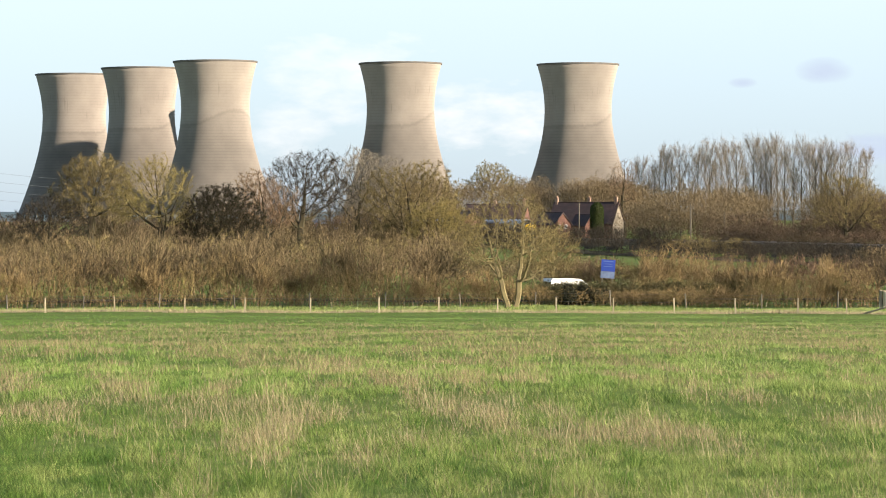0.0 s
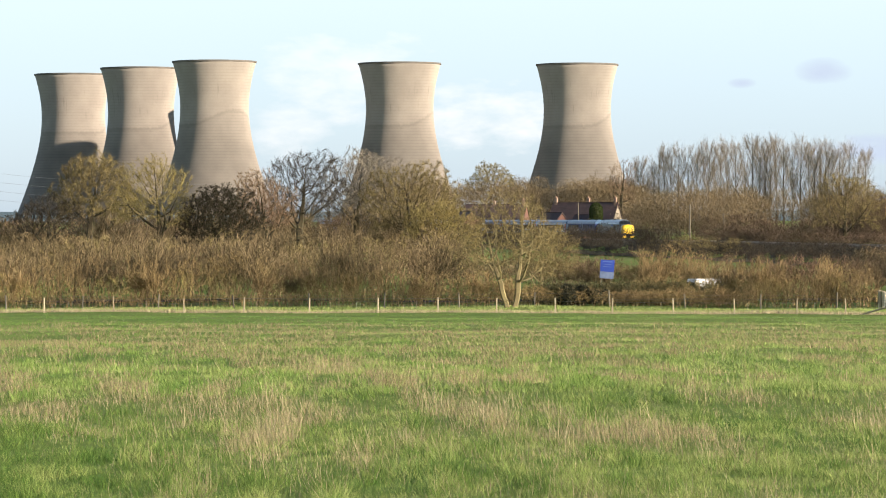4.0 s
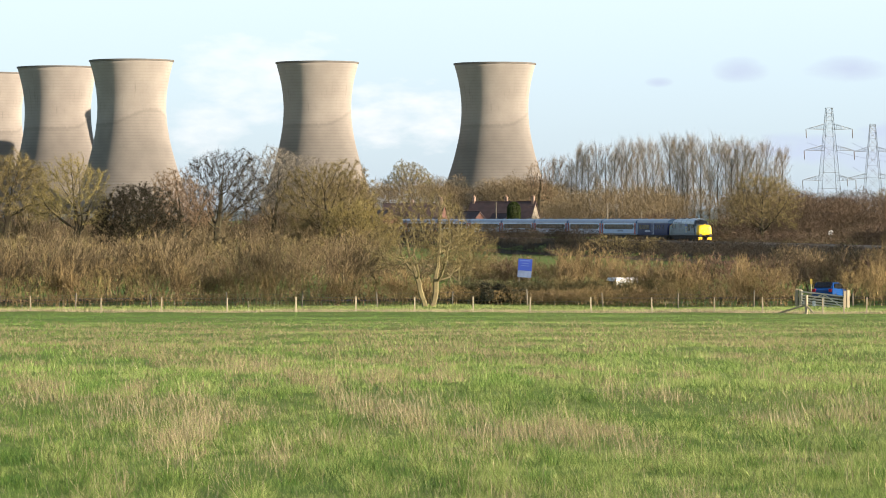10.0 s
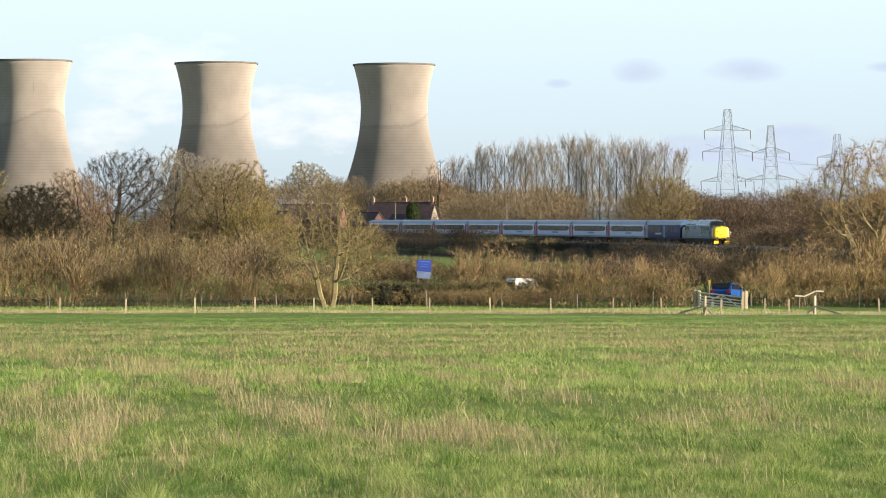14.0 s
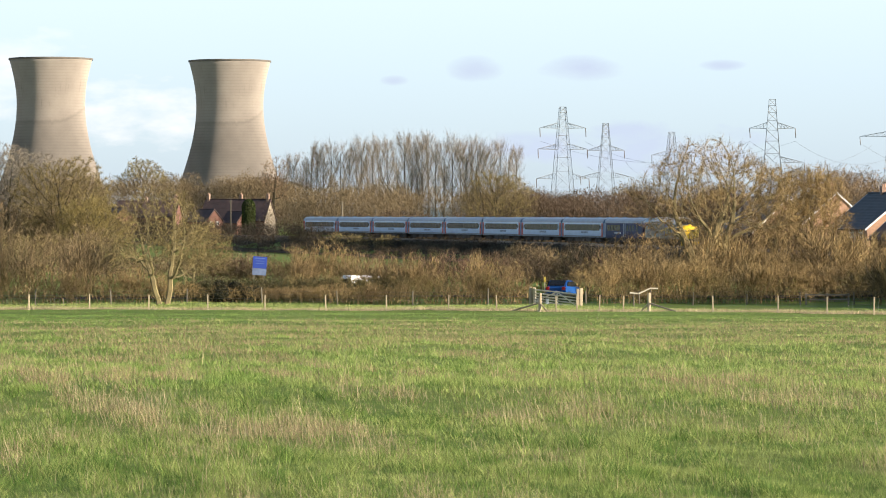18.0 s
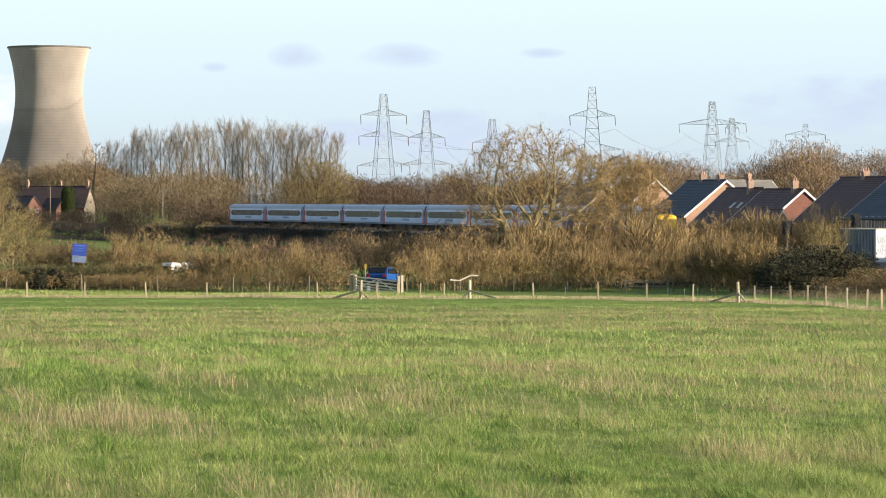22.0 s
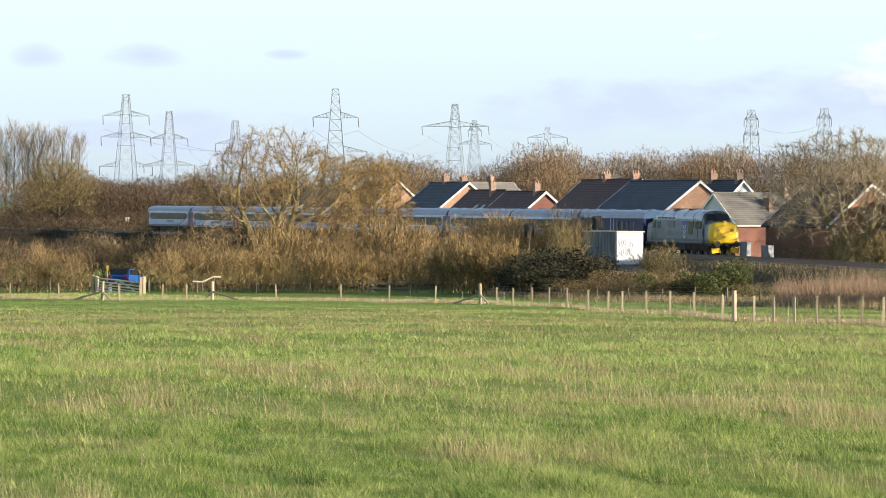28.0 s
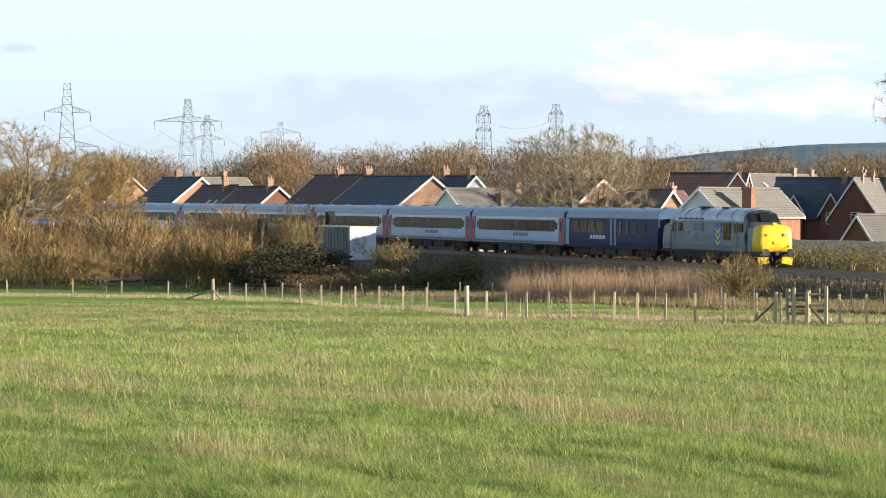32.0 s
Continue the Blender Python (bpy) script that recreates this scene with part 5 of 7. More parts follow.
# ---- fence along the pasture ----
FENCE_X = [-59.2, -39.5, -28.6, 0, 27.6, 34.9, 40.5, 46.5, 51.3, 50.1, 48.4, 46.4, 44.9, 44.1, 44.3, 46.5, 51, 60, 75]
FENCE_Y = [247.7, 246.7, 245.6, 242.7, 231.5, 224, 217, 209.8, 205.6, 191, 172, 152, 138, 127, 120.5, 116, 112, 107, 101]


def fence_at(az):
    """Where the fence crosses a bearing."""
    fa = [math.degrees(math.atan2(x, y)) for x, y in zip(FENCE_X, FENCE_Y)]
    return float(np.interp(az, fa, FENCE_X)), float(np.interp(az, fa, FENCE_Y))


POST_AZ = [-9.1, -7.9, -6.70, -5.52, -4.33, -3.32, -2.22, -1.07, -0.07, 0.955, 1.97, 2.94, 3.97, 4.98, 6.0, 6.79, 7.53, 7.81, 8.16, 8.53, 8.93, 9.37,
           10.44, 11.54, 12.35, 13.13, 13.89, 14.17, 14.45, 14.77, 15.07, 15.38, 15.71, 16.07, 16.32, 16.71, 17.1, 17.52, 17.97, 18.18, 18.52, 18.84, 19.18, 19.55,
           19.93, 20.30, 20.66, 21.06, 21.52, 22.02, 22.52, 23.06, 23.47, 24.45, 24.9, 25.4]
STRAIN = (9.37, 13.89, 18.18, 7.53)


def build_fence():
    th = empty("stock_fence", Matrix(), "post and wire stock fence with pale new posts along the pasture", "fence")
    bm = bmesh.new()
    box(bm, -0.045, 0.045, -0.045, 0.045, -0.3, 1.1, bevel=0.01)
    me, big, pts = None, None, []
    for a in POST_AZ:
        x, y = fence_at(a)
        z = gz(x, y)
        pts.append((x, y, z))
        if a in STRAIN:
            b2 = bmesh.new()
            rod(b2, (0, 0, -0.3), (0, 0, 1.3), 0.11, 0.1, sides=10)
            ob = part("straining_post", b2, M_POST, th)
        elif me is None:
            ob = part("post", bm, M_POST, th)
            me = ob.data
        else:
            ob = link_mesh("post", me, None, th)
        ob.matrix_basis = pose(x, y, z, rng.uniform(-2, 2), rng.uniform(-2, 2), -a + rng.uniform(-8, 8))
    for a, sides in ((9.37, (-1, 1)), (13.89, (-1, 1)), (7.53, (-1, 1))):
        x, y = fence_at(a)
        for s in sides:
            bm = bmesh.new()
            x2, y2 = fence_at(a + s * (0.46 if s * (1 if a == 9.37 else -1) > 0 else 0.14))
            rod(bm, (x, y, gz(x, y) + 0.62), (x2, y2, gz(x2, y2) + 0.02), 0.06, sides=8)
            part("strut", bm, M_POST, th)
    for h, r in ((0.1, 0.004), (0.28, 0.004), (0.46, 0.004), (0.64, 0.004), (0.82, 0.005), (1.02, 0.006)):
        bm = bmesh.new()
        sweep(bm, [(p[0], p[1] - 0.06, p[2] + h) for p in pts], r)
        part("wire", bm, M_WIRE, th)
    # netting uprights
    up = []
    for p, q in zip(pts, pts[1:]):
        n = max(2, int(math.dist(p, q) / 0.3))
        for k in range(1, n):
            u = k / n
            up.append([p[i] * (1 - u) + q[i] * u for i in range(3)])
    up = np.array(up)
    up[:, 1] -= 0.06
    g = np.random.default_rng(3)
    net = link_mesh("netting", quads_mesh("netting", blades(up + [0, 0, 0.08], up + [0, 0, 0.82], 0.003, 0.003, g)), M_WIRE, th)
    tagged(net, kind="stuff")


build_fence()


def old_fence(pts, name, label, h=1.15, rails=()):
    th = empty(name, Matrix(), label, "fence")
    b = bmesh.new()
    box(b, -0.045, 0.045, -0.045, 0.045, -0.3, h, bevel=0.012)
    me, base = None, []
    for x, y in pts:
        z = gz(x, y)
        if me is None:
            ob = part("post", b, M_POST_OLD, th)
            me = ob.data
        else:
            ob = link_mesh("post", me, None, th)
        ob.matrix_basis = pose(x, y, z, rng.uniform(-4, 4), rng.uniform(-4, 4), rng.uniform(-30, 30)) @ Matrix.Diagonal((1, 1, rng.uniform(0.85, 1.1), 1))
        base.append((x, y, z))
    for hh in (0.4, 0.75, 1.0):
        bm = bmesh.new()
        sweep(bm, [(p[0], p[1], p[2] + hh) for p in base], 0.006)
        part("wire", bm, M_WIRE, th)
    return th


old_fence([spot(a, hedge_d(a) - 4.5) for a in np.arange(-8.6, 7.0, 1.27)], "hedge_fence", "old weathered post and wire fence before the hedge", h=1.2)
old_fence([spot(a, 262) for a in np.arange(8.3, 14.2, 0.9)], "hedge_fence", "old weathered post and wire fence before the thicket", h=0.95)
old_fence([spot(a, float(np.interp(a, [14.2, 17, 20, 23, 26], [248, 225, 196, 174, 158]))) for a in np.arange(14.2, 26, 0.55)], "lineside_fence", "weathered post and wire fence below the railway", h=1.0)


# ---- field gate and hunting gate ----
M_NOTICE = mat("white_card", (0.7, 0.7, 0.68), (0.6, 0.6, 0.58), scale=2, rough=0.8)
M_MARKER = mat("yellow_plate", (0.65, 0.45, 0.06), (0.5, 0.36, 0.06), scale=2, rough=0.6)
M_GATE = mat("bleached_timber", (0.74, 0.66, 0.52), (0.6, 0.52, 0.40), scale=1.5, rough=0.85, rnd=0.15)
def field_gate():
    x0, y0 = spot(7.42, 257)
    x1, y1 = spot(8.16, 255)
    th = empty("field_gate", Matrix(), "pale timber five-bar field gate between posts", "gate")
    z = gz(x0, y0)
    for x, y, h in ((x0, y0, 1.35), (x0 - 0.25, y0 + 0.2, 1.4), (x1, y1, 1.3), (x1 + 0.25, y1, 1.35)):
        bm = bmesh.new()
        box(bm, x - 0.1, x + 0.1, y - 0.1, y + 0.1, z - 0.3, z + h, bevel=0.02)
        part("gate_post", bm, M_POST, th)
    p = lambda u, h: (x0 + (x1 - x0) * u, y0 + (y1 - y0) * u - 0.1, z + h - 0.32 * u)
    for k, h in enumerate((0.3, 0.5, 0.7, 0.92, 1.18)):
        bm = bmesh.new()
        rod(bm, p(0.02, h), p(0.5, h + 0.02), 0.05, sides=8)
        rod(bm, p(0.5, h + 0.02), p(0.98, h), 0.05, sides=8)
        part("gate_bar", bm, M_GATE, th)
    for u0, u1, h0, h1 in ((0.03, 0.52, 0.3, 1.2), (0.52, 0.97, 1.2, 0.3), (0.52, 0.53, 0.3, 1.2), (0.02, 0.03, 0.2, 1.3), (0.97, 0.98, 0.2, 1.25)):
        bm = bmesh.new()
        rod(bm, p(u0, h0), p(u1, h1), 0.045, sides=6)
        part("brace", bm, M_GATE, th)
    nx, ny, nz = p(0.3, 0.5)
    boxed("notice", (nx - 0.13, nx + 0.13, ny - 0.13, ny - 0.11, nz - 0.3, nz + 0.12), M_NOTICE, th, "small white notice tied to the gate", bevel=0.01)


field_gate()


def marker_post():
    x, y = spot(7.6, 267)
    th = empty("marker_post", pose(x, y, gz(x, y)), "thin timber marker post with a yellow plate", "post")
    bm = bmesh.new()
    rod(bm, (0, 0, -0.3), (0, 0, 1.75), 0.04, sides=8)
    part("post", bm, M_POST, th)
    boxed("plate", (-0.09, 0.09, -0.07, -0.04, 1.6, 2.0), M_MARKER, th, "yellow plate", bevel=0.01)


marker_post()


def stile_gate():
    cx, cy = fence_at(23.85)
    th = empty("bridle_gate", pose(cx, cy, gz(cx, cy), 0, 0, -35), "timber pedestrian gate with stout posts in the fence", "gate")
    for x, y, h in ((-1.05, 0.1, 1.15), (-0.75, 0.9, 1.25), (-0.35, -0.1, 1.32), (0.0, 0.9, 1.2), (0.15, -0.1, 1.15), (0.8, 0.1, 1.38)):
        bm = bmesh.new()
        box(bm, x - 0.06, x + 0.06, y - 0.06, y + 0.06, -0.3, h, bevel=0.012)
        part("gate_post", bm, M_POST, th)
    for h in (0.35, 0.6, 0.85, 1.1):
        bm = bmesh.new()
        rod(bm, (-0.75, 0.9, h), (0.0, 0.9, h), 0.045)
        rod(bm, (-0.35, -0.1, h), (-0.75, 0.9, h), 0.04)
        part("rail", bm, M_POST_OLD, th)
    for h in (0.7, 1.08):
        bm = bmesh.new()
        rod(bm, (0.15, -0.1, h), (0.8, 0.1, h), 0.05)
        part("rail", bm, M_POST_OLD, th)
    for a, b in (((-1.8, 0.2, 0.1), (-1.05, 0.1, 0.8)), ((0.75, 0.0, 0.05), (0.2, -0.1, 0.7))):
        bm = bmesh.new()
        rod(bm, a, b, 0.05)
        part("strut", bm, M_POST_OLD, th)


stile_gate()


# ---- pylons ----
def pylon(height, arms, label, base=10.5):
    """Lattice mast: arms is a list of (height, half width)."""
    th = empty("electricity_pylon", Matrix(), label, "pylon", "electricity pylons")
    hw = lambda z: base / 2 + (1.2 - base / 2) * z / height
    bm = bmesh.new()
    zs = [0.0]
    while zs[-1] < height - 0.5:
        zs.append(min(height, zs[-1] + max(1.8, hw(zs[-1]) * 1.7)))
    t = 0.1
    for a, b in zip(zs, zs[1:]):
        A, B = hw(a), hw(b)
        cs = ((-1, -1), (1, -1), (1, 1), (-1, 1))
        for i, (cx, cy) in enumerate(cs):
            dx, dy = cs[(i + 1) % 4]
            rod(bm, (cx * A, cy * A, a), (cx * B, cy * B, b), t, sides=3)
            rod(bm, (cx * A, cy * A, a), (dx * B, dy * B, b), t * 0.6, sides=3)
            rod(bm, (dx * A, dy * A, a), (cx * B, cy * B, b), t * 0.6, sides=3)
            rod(bm, (cx * B, cy * B, b), (dx * B, dy * B, b), t * 0.6, sides=3)
    part("mast", bm, M_STEEL, th)
    for z, w in arms:
        for s in (-1, 1):
            bm = bmesh.new()
            h = hw(z)
            tip = (s * w, 0, z + 0.2)
            for cy in (-1, 1):
                rod(bm, (s * h, cy * h, z), tip, t * 0.8, sides=3)
                rod(bm, (s * h, cy * h, z + 2.4), tip, t * 0.8, sides=3)
                for k in range(1, 5):
                    u = k / 5
                    lo = Vector((s * h, cy * h, z)).lerp(Vector(tip), u)
                    hi = Vector((s * h, cy * h, z + 2.4)).lerp(Vector(tip), u)
                    hi2 = Vector((s * h, cy * h, z + 2.4)).lerp(Vector(tip), u - 0.2)
                    rod(bm, lo, hi, t * 0.5, sides=3)
                    rod(bm, lo, hi2, t * 0.5, sides=3)
            arm = part("crossarm", bm, M_STEEL, th)
            bm = bmesh.new()
            rod(bm, (s * w, 0, z + 0.1), (s * w + 0.3, 0.5, z - 3.6), 0.16, sides=6)
            part("insulator", bm, M_INSUL, arm)
    return th


PYLONS = {}


def put_pylon(key, az, d, top, turn, height, arms, label):
    x, y = spot(az, d)
    th = pylon(height, arms, label)
    th.matrix_basis = pose(x, y, top - height, 0, 0, turn)
    PYLONS[key] = th


TALL = "grey steel lattice pylon with three pairs of crossarms"
put_pylon("a", 7.905, 1440, 7 + 190.5 * 1440 / 6000, 6, 51, ((20.0, 11.5), (32.5, 10.8), (41.5, 10.0)), TALL)
put_pylon("b", 8.63, 1600, 7 + 160 * 1600 / 6000, 0, 48, ((22.5, 12.0), (35.0, 8.8)), "grey steel lattice pylon with two pairs of crossarms")
put_pylon("c", 9.74, 1700, 7 + 145 * 1700 / 6000, 10, 46, ((22.0, 12.0), (34.0, 10.5)), "grey steel lattice pylon with two pairs of crossarms")
put_pylon("d", 11.43, 1350, 7 + 203 * 1350 / 6000, -10, 51, ((25.5, 12.5), (39.0, 9.0)), "grey steel lattice pylon with two pairs of crossarms")
put_pylon("e", 13.45, 1500, 7 + 175 * 1500 / 6000, -25, 48, ((38.0, 15.0),), "grey steel lattice pylon with one broad crossarm")
put_pylon("f", 13.78, 2000, 7 + 146 * 2000 / 6000, -25, 50, ((36.0, 10.0), (44.0, 4.0)), "grey steel lattice pylon far behind the trees")
put_pylon("g", 15.01, 1900, 7 + 135 * 1900 / 6000, -15, 48, ((30.0, 6.0), (42.0, 11.0)), "grey steel lattice pylon far behind the trees")
put_pylon("h", 18.44, 1660, 7 + 166 * 1660 / 6000, 20, 50, ((30.0, 5.2), (37.5, 4.8), (45.0, 4.4)), "slim grey lattice pylon with three short crossarms")
put_pylon("i", 19.66, 1620, 7 + 169 * 1620 / 6000, 20, 50, ((30.0, 5.2), (37.5, 4.8), (45.0, 4.4)), "slim grey lattice pylon with three short crossarms")
put_pylon("j", 21.25, 2400, 7 + 112 * 2400 / 6000, 10, 48, ((40.0, 9.0),), "slim grey lattice pylon far behind the wood")


def wires():
    th = empty("power_lines", Matrix(), "thin sagging overhead power lines between the pylons", "power line")
    def span(a, b, sag):
        bm = bmesh.new()
        a, b = Vector(a), Vector(b)
        us = [k / 16 for k in range(17)]
        sweep(bm, [a.lerp(b, u) - Vector((0, 0, sag * 4 * u * (1 - u))) for u in us], 0.045)
        part("cable", bm, M_CABLE, th)
    tip = lambda k, x, z: PYLONS[k].matrix_basis @ Vector((x, 0, z))
    for x, z, x2, z2 in ((9.6, 36.0, -9.0, 34.0), (10.4, 25.5, -12.5, 18.5), (-9.6, 36.0, 9.0, 34.0)):
        span(tip("a", x, z), tip("d", x2, z2), 9)
    span(tip("b", 9.2, 30.5), tip("c", -11, 29.5), 5)
    span(tip("c", 11, 29.5), tip("d", -9, 34), 8)
    for x in (-9, 9):
        span(tip("d", x, 34), tip("e", x, 34.5), 9)
        span(tip("e", x * 1.5, 34.5), tip("g", x, 38), 9)
    for z in (26.5, 34, 41.5):
        span(tip("h", 4.5, z), tip("i", -4.5, z), 3)
    # lines that leave to the left, past the towers
    x, y = spot(-9.0, 1500)
    for k in range(4):
        span((x, y, 20.0 + 4.0 * k), (*spot(-3.0, 1650), 12.0 + 4.0 * k), 4)


wires()

# ---- houses ----
def brick_mat(name, a, b, mortar=(0.36, 0.31, 0.26)):
    ma = mat(name, a, b, scale=0.8, rough=0.95, rnd=0.1, fine=0.12)
    nt = ma.node_tree
    bs = nt.nodes["Principled BSDF"]
    src = bs.inputs["Base Color"].links[0].from_socket
    br = nt.nodes.new("ShaderNodeTexBrick")
    br.inputs["Scale"].default_value = 1.0
    for k, v in (("Brick Width", 0.225), ("Row Height", 0.075), ("Mortar Size", 0.006)):
        br.inputs[k].default_value = v
    br.inputs["Color1"].default_value, br.inputs["Color2"].default_value = (1, 1, 1, 1), (0.72, 0.7, 0.7, 1)
    br.inputs["Mortar"].default_value = (1.2, 1.3, 1.5, 1)
    co = nt.nodes.new("ShaderNodeTexCoord")
    sep = nt.nodes.new("ShaderNodeSeparateXYZ")
    add = nt.nodes.new("ShaderNodeMath")
    comb = nt.nodes.new("ShaderNodeCombineXYZ")
    nt.links.new(co.outputs["Object"], sep.inputs[0])
    nt.links.new(sep.outputs[0], add.inputs[0])
    nt.links.new(sep.outputs[1], add.inputs[1])
    nt.links.new(add.outputs[0], comb.inputs[0])
    nt.links.new(sep.outputs[2], comb.inputs[1])
    nt.links.new(comb.outputs[0], br.inputs["Vector"])
    h = nt.nodes.new("ShaderNodeMix")
    h.data_type, h.blend_type = "RGBA", "MULTIPLY"
    h.inputs[0].default_value = 1.0
    nt.links.new(src, h.inputs[6])
    nt.links.new(br.outputs[0], h.inputs[7])
    nt.links.new(h.outputs[2], bs.inputs["Base Color"])
    return ma


def tile_mat(name, a, b):
    ma = mat(name, a, b, scale=0.7, rough=0.8, rnd=0.12, fine=0.15)
    nt = ma.node_tree
    bs = nt.nodes["Principled BSDF"]
    co = nt.nodes.new("ShaderNodeTexCoord")
    wv = nt.nodes.new("ShaderNodeTexWave")
    wv.bands_direction = "Z"
    wv.inputs["Scale"].default_value = 1.6
    wv.inputs["Distortion"].default_value = 0.4
    nt.links.new(co.outputs["Object"], wv.inputs["Vector"])
    bp = nt.nodes.new("ShaderNodeBump")
    bp.inputs["Strength"].default_value, bp.inputs["Distance"].default_value = 0.5, 0.05
    nt.links.new(wv.outputs[0], bp.inputs["Height"])
    nt.links.new(bp.outputs[0], bs.inputs["Normal"])
    return ma


M_BRICK = brick_mat("red_brick", (0.33, 0.16, 0.10), (0.27, 0.125, 0.08))
M_BRICK_PALE = brick_mat("buff_brick", (0.40, 0.24, 0.15), (0.34, 0.20, 0.13))
M_BRICK_CHIM = brick_mat("chimney_brick", (0.35, 0.235, 0.165), (0.29, 0.185, 0.13))
# darker copy of the red brick, which puts shade into unlit walls
M_BRICK_DARK = brick_mat("dark_red_brick", (0.20, 0.085, 0.06), (0.16, 0.07, 0.05))
M_TILE_BLUE = tile_mat("blue_slate_tiles", (0.075, 0.082, 0.095), (0.06, 0.064, 0.072))
M_TILE_RED = tile_mat("plum_clay_tiles", (0.12, 0.065, 0.055), (0.09, 0.052, 0.045))
M_TILE_OLD = tile_mat("old_clay_tiles", (0.085, 0.05, 0.045), (0.06, 0.04, 0.038))
M_BRICK_OLD = brick_mat("old_red_bricks", (0.21, 0.10, 0.07), (0.15, 0.075, 0.055))
M_TILE_GREY = tile_mat("grey_tiles", (0.155, 0.145, 0.13), (0.125, 0.118, 0.105))
M_WHITE = mat("white_paint", (0.74, 0.73, 0.70), (0.66, 0.65, 0.62), scale=1.2, rough=0.6, fine=0.04)
M_RENDER = mat("white_render", (0.62, 0.64, 0.66), (0.55, 0.57, 0.6), scale=0.5, rough=0.95, fine=0.05)
M_POT = mat("chimney_pot", (0.40, 0.25, 0.17), (0.34, 0.21, 0.14), scale=3, rough=0.9, rnd=0.15)
M_STONE = mat("pale_rubble", (0.30, 0.25, 0.19), (0.23, 0.19, 0.14), scale=1.2, rough=1.0, fine=0.3, bump=0.4)
M_PANE = glass_dark("window_glass", (0.03, 0.034, 0.04))


def window(wall, m, w, h):
    """A white casement set on a wall: m puts its centre there, looking along local -y."""
    bm = bmesh.new()
    for x0, x1, z0, z1 in ((-w / 2, w / 2, h / 2 - 0.07, h / 2), (-w / 2, w / 2, -h / 2, -h / 2 + 0.09), (-w / 2, -w / 2 + 0.07, -h / 2, h / 2), (w / 2 - 0.07, w / 2, -h / 2, h / 2), (-0.035, 0.035, -h / 2, h / 2), (-w / 2, w / 2, 0.1, 0.16)):
        box(bm, x0, x1, -0.05, 0.03, z0, z1, m=m)
    fr = part("window_frame", bm, M_WHITE, wall)
    bm = bmesh.new()
    box(bm, -w / 2 + 0.05, w / 2 - 0.05, -0.012, 0.02, -h / 2 + 0.05, h / 2 - 0.05, m=m)
    part("pane", bm, M_PANE, fr)


def chimney(th, x, y, z0, z1, material, pots=2, w=0.7):
    bm = bmesh.new()
    box(bm, x - w / 2, x + w / 2, y - 0.3, y + 0.3, z0, z1)
    box(bm, x - w / 2 - 0.06, x + w / 2 + 0.06, y - 0.36, y + 0.36, z1 - 0.22, z1)
    stack = part("chimney", bm, material, th)
    for k in range(pots):
        bm = bmesh.new()
        px = x + (k - (pots - 1) / 2) * 0.32
        rod(bm, (px, y, z1), (px, y, z1 + 0.34), 0.12, 0.1, sides=10)
        part("chimney_pot", bm, M_POT, stack)


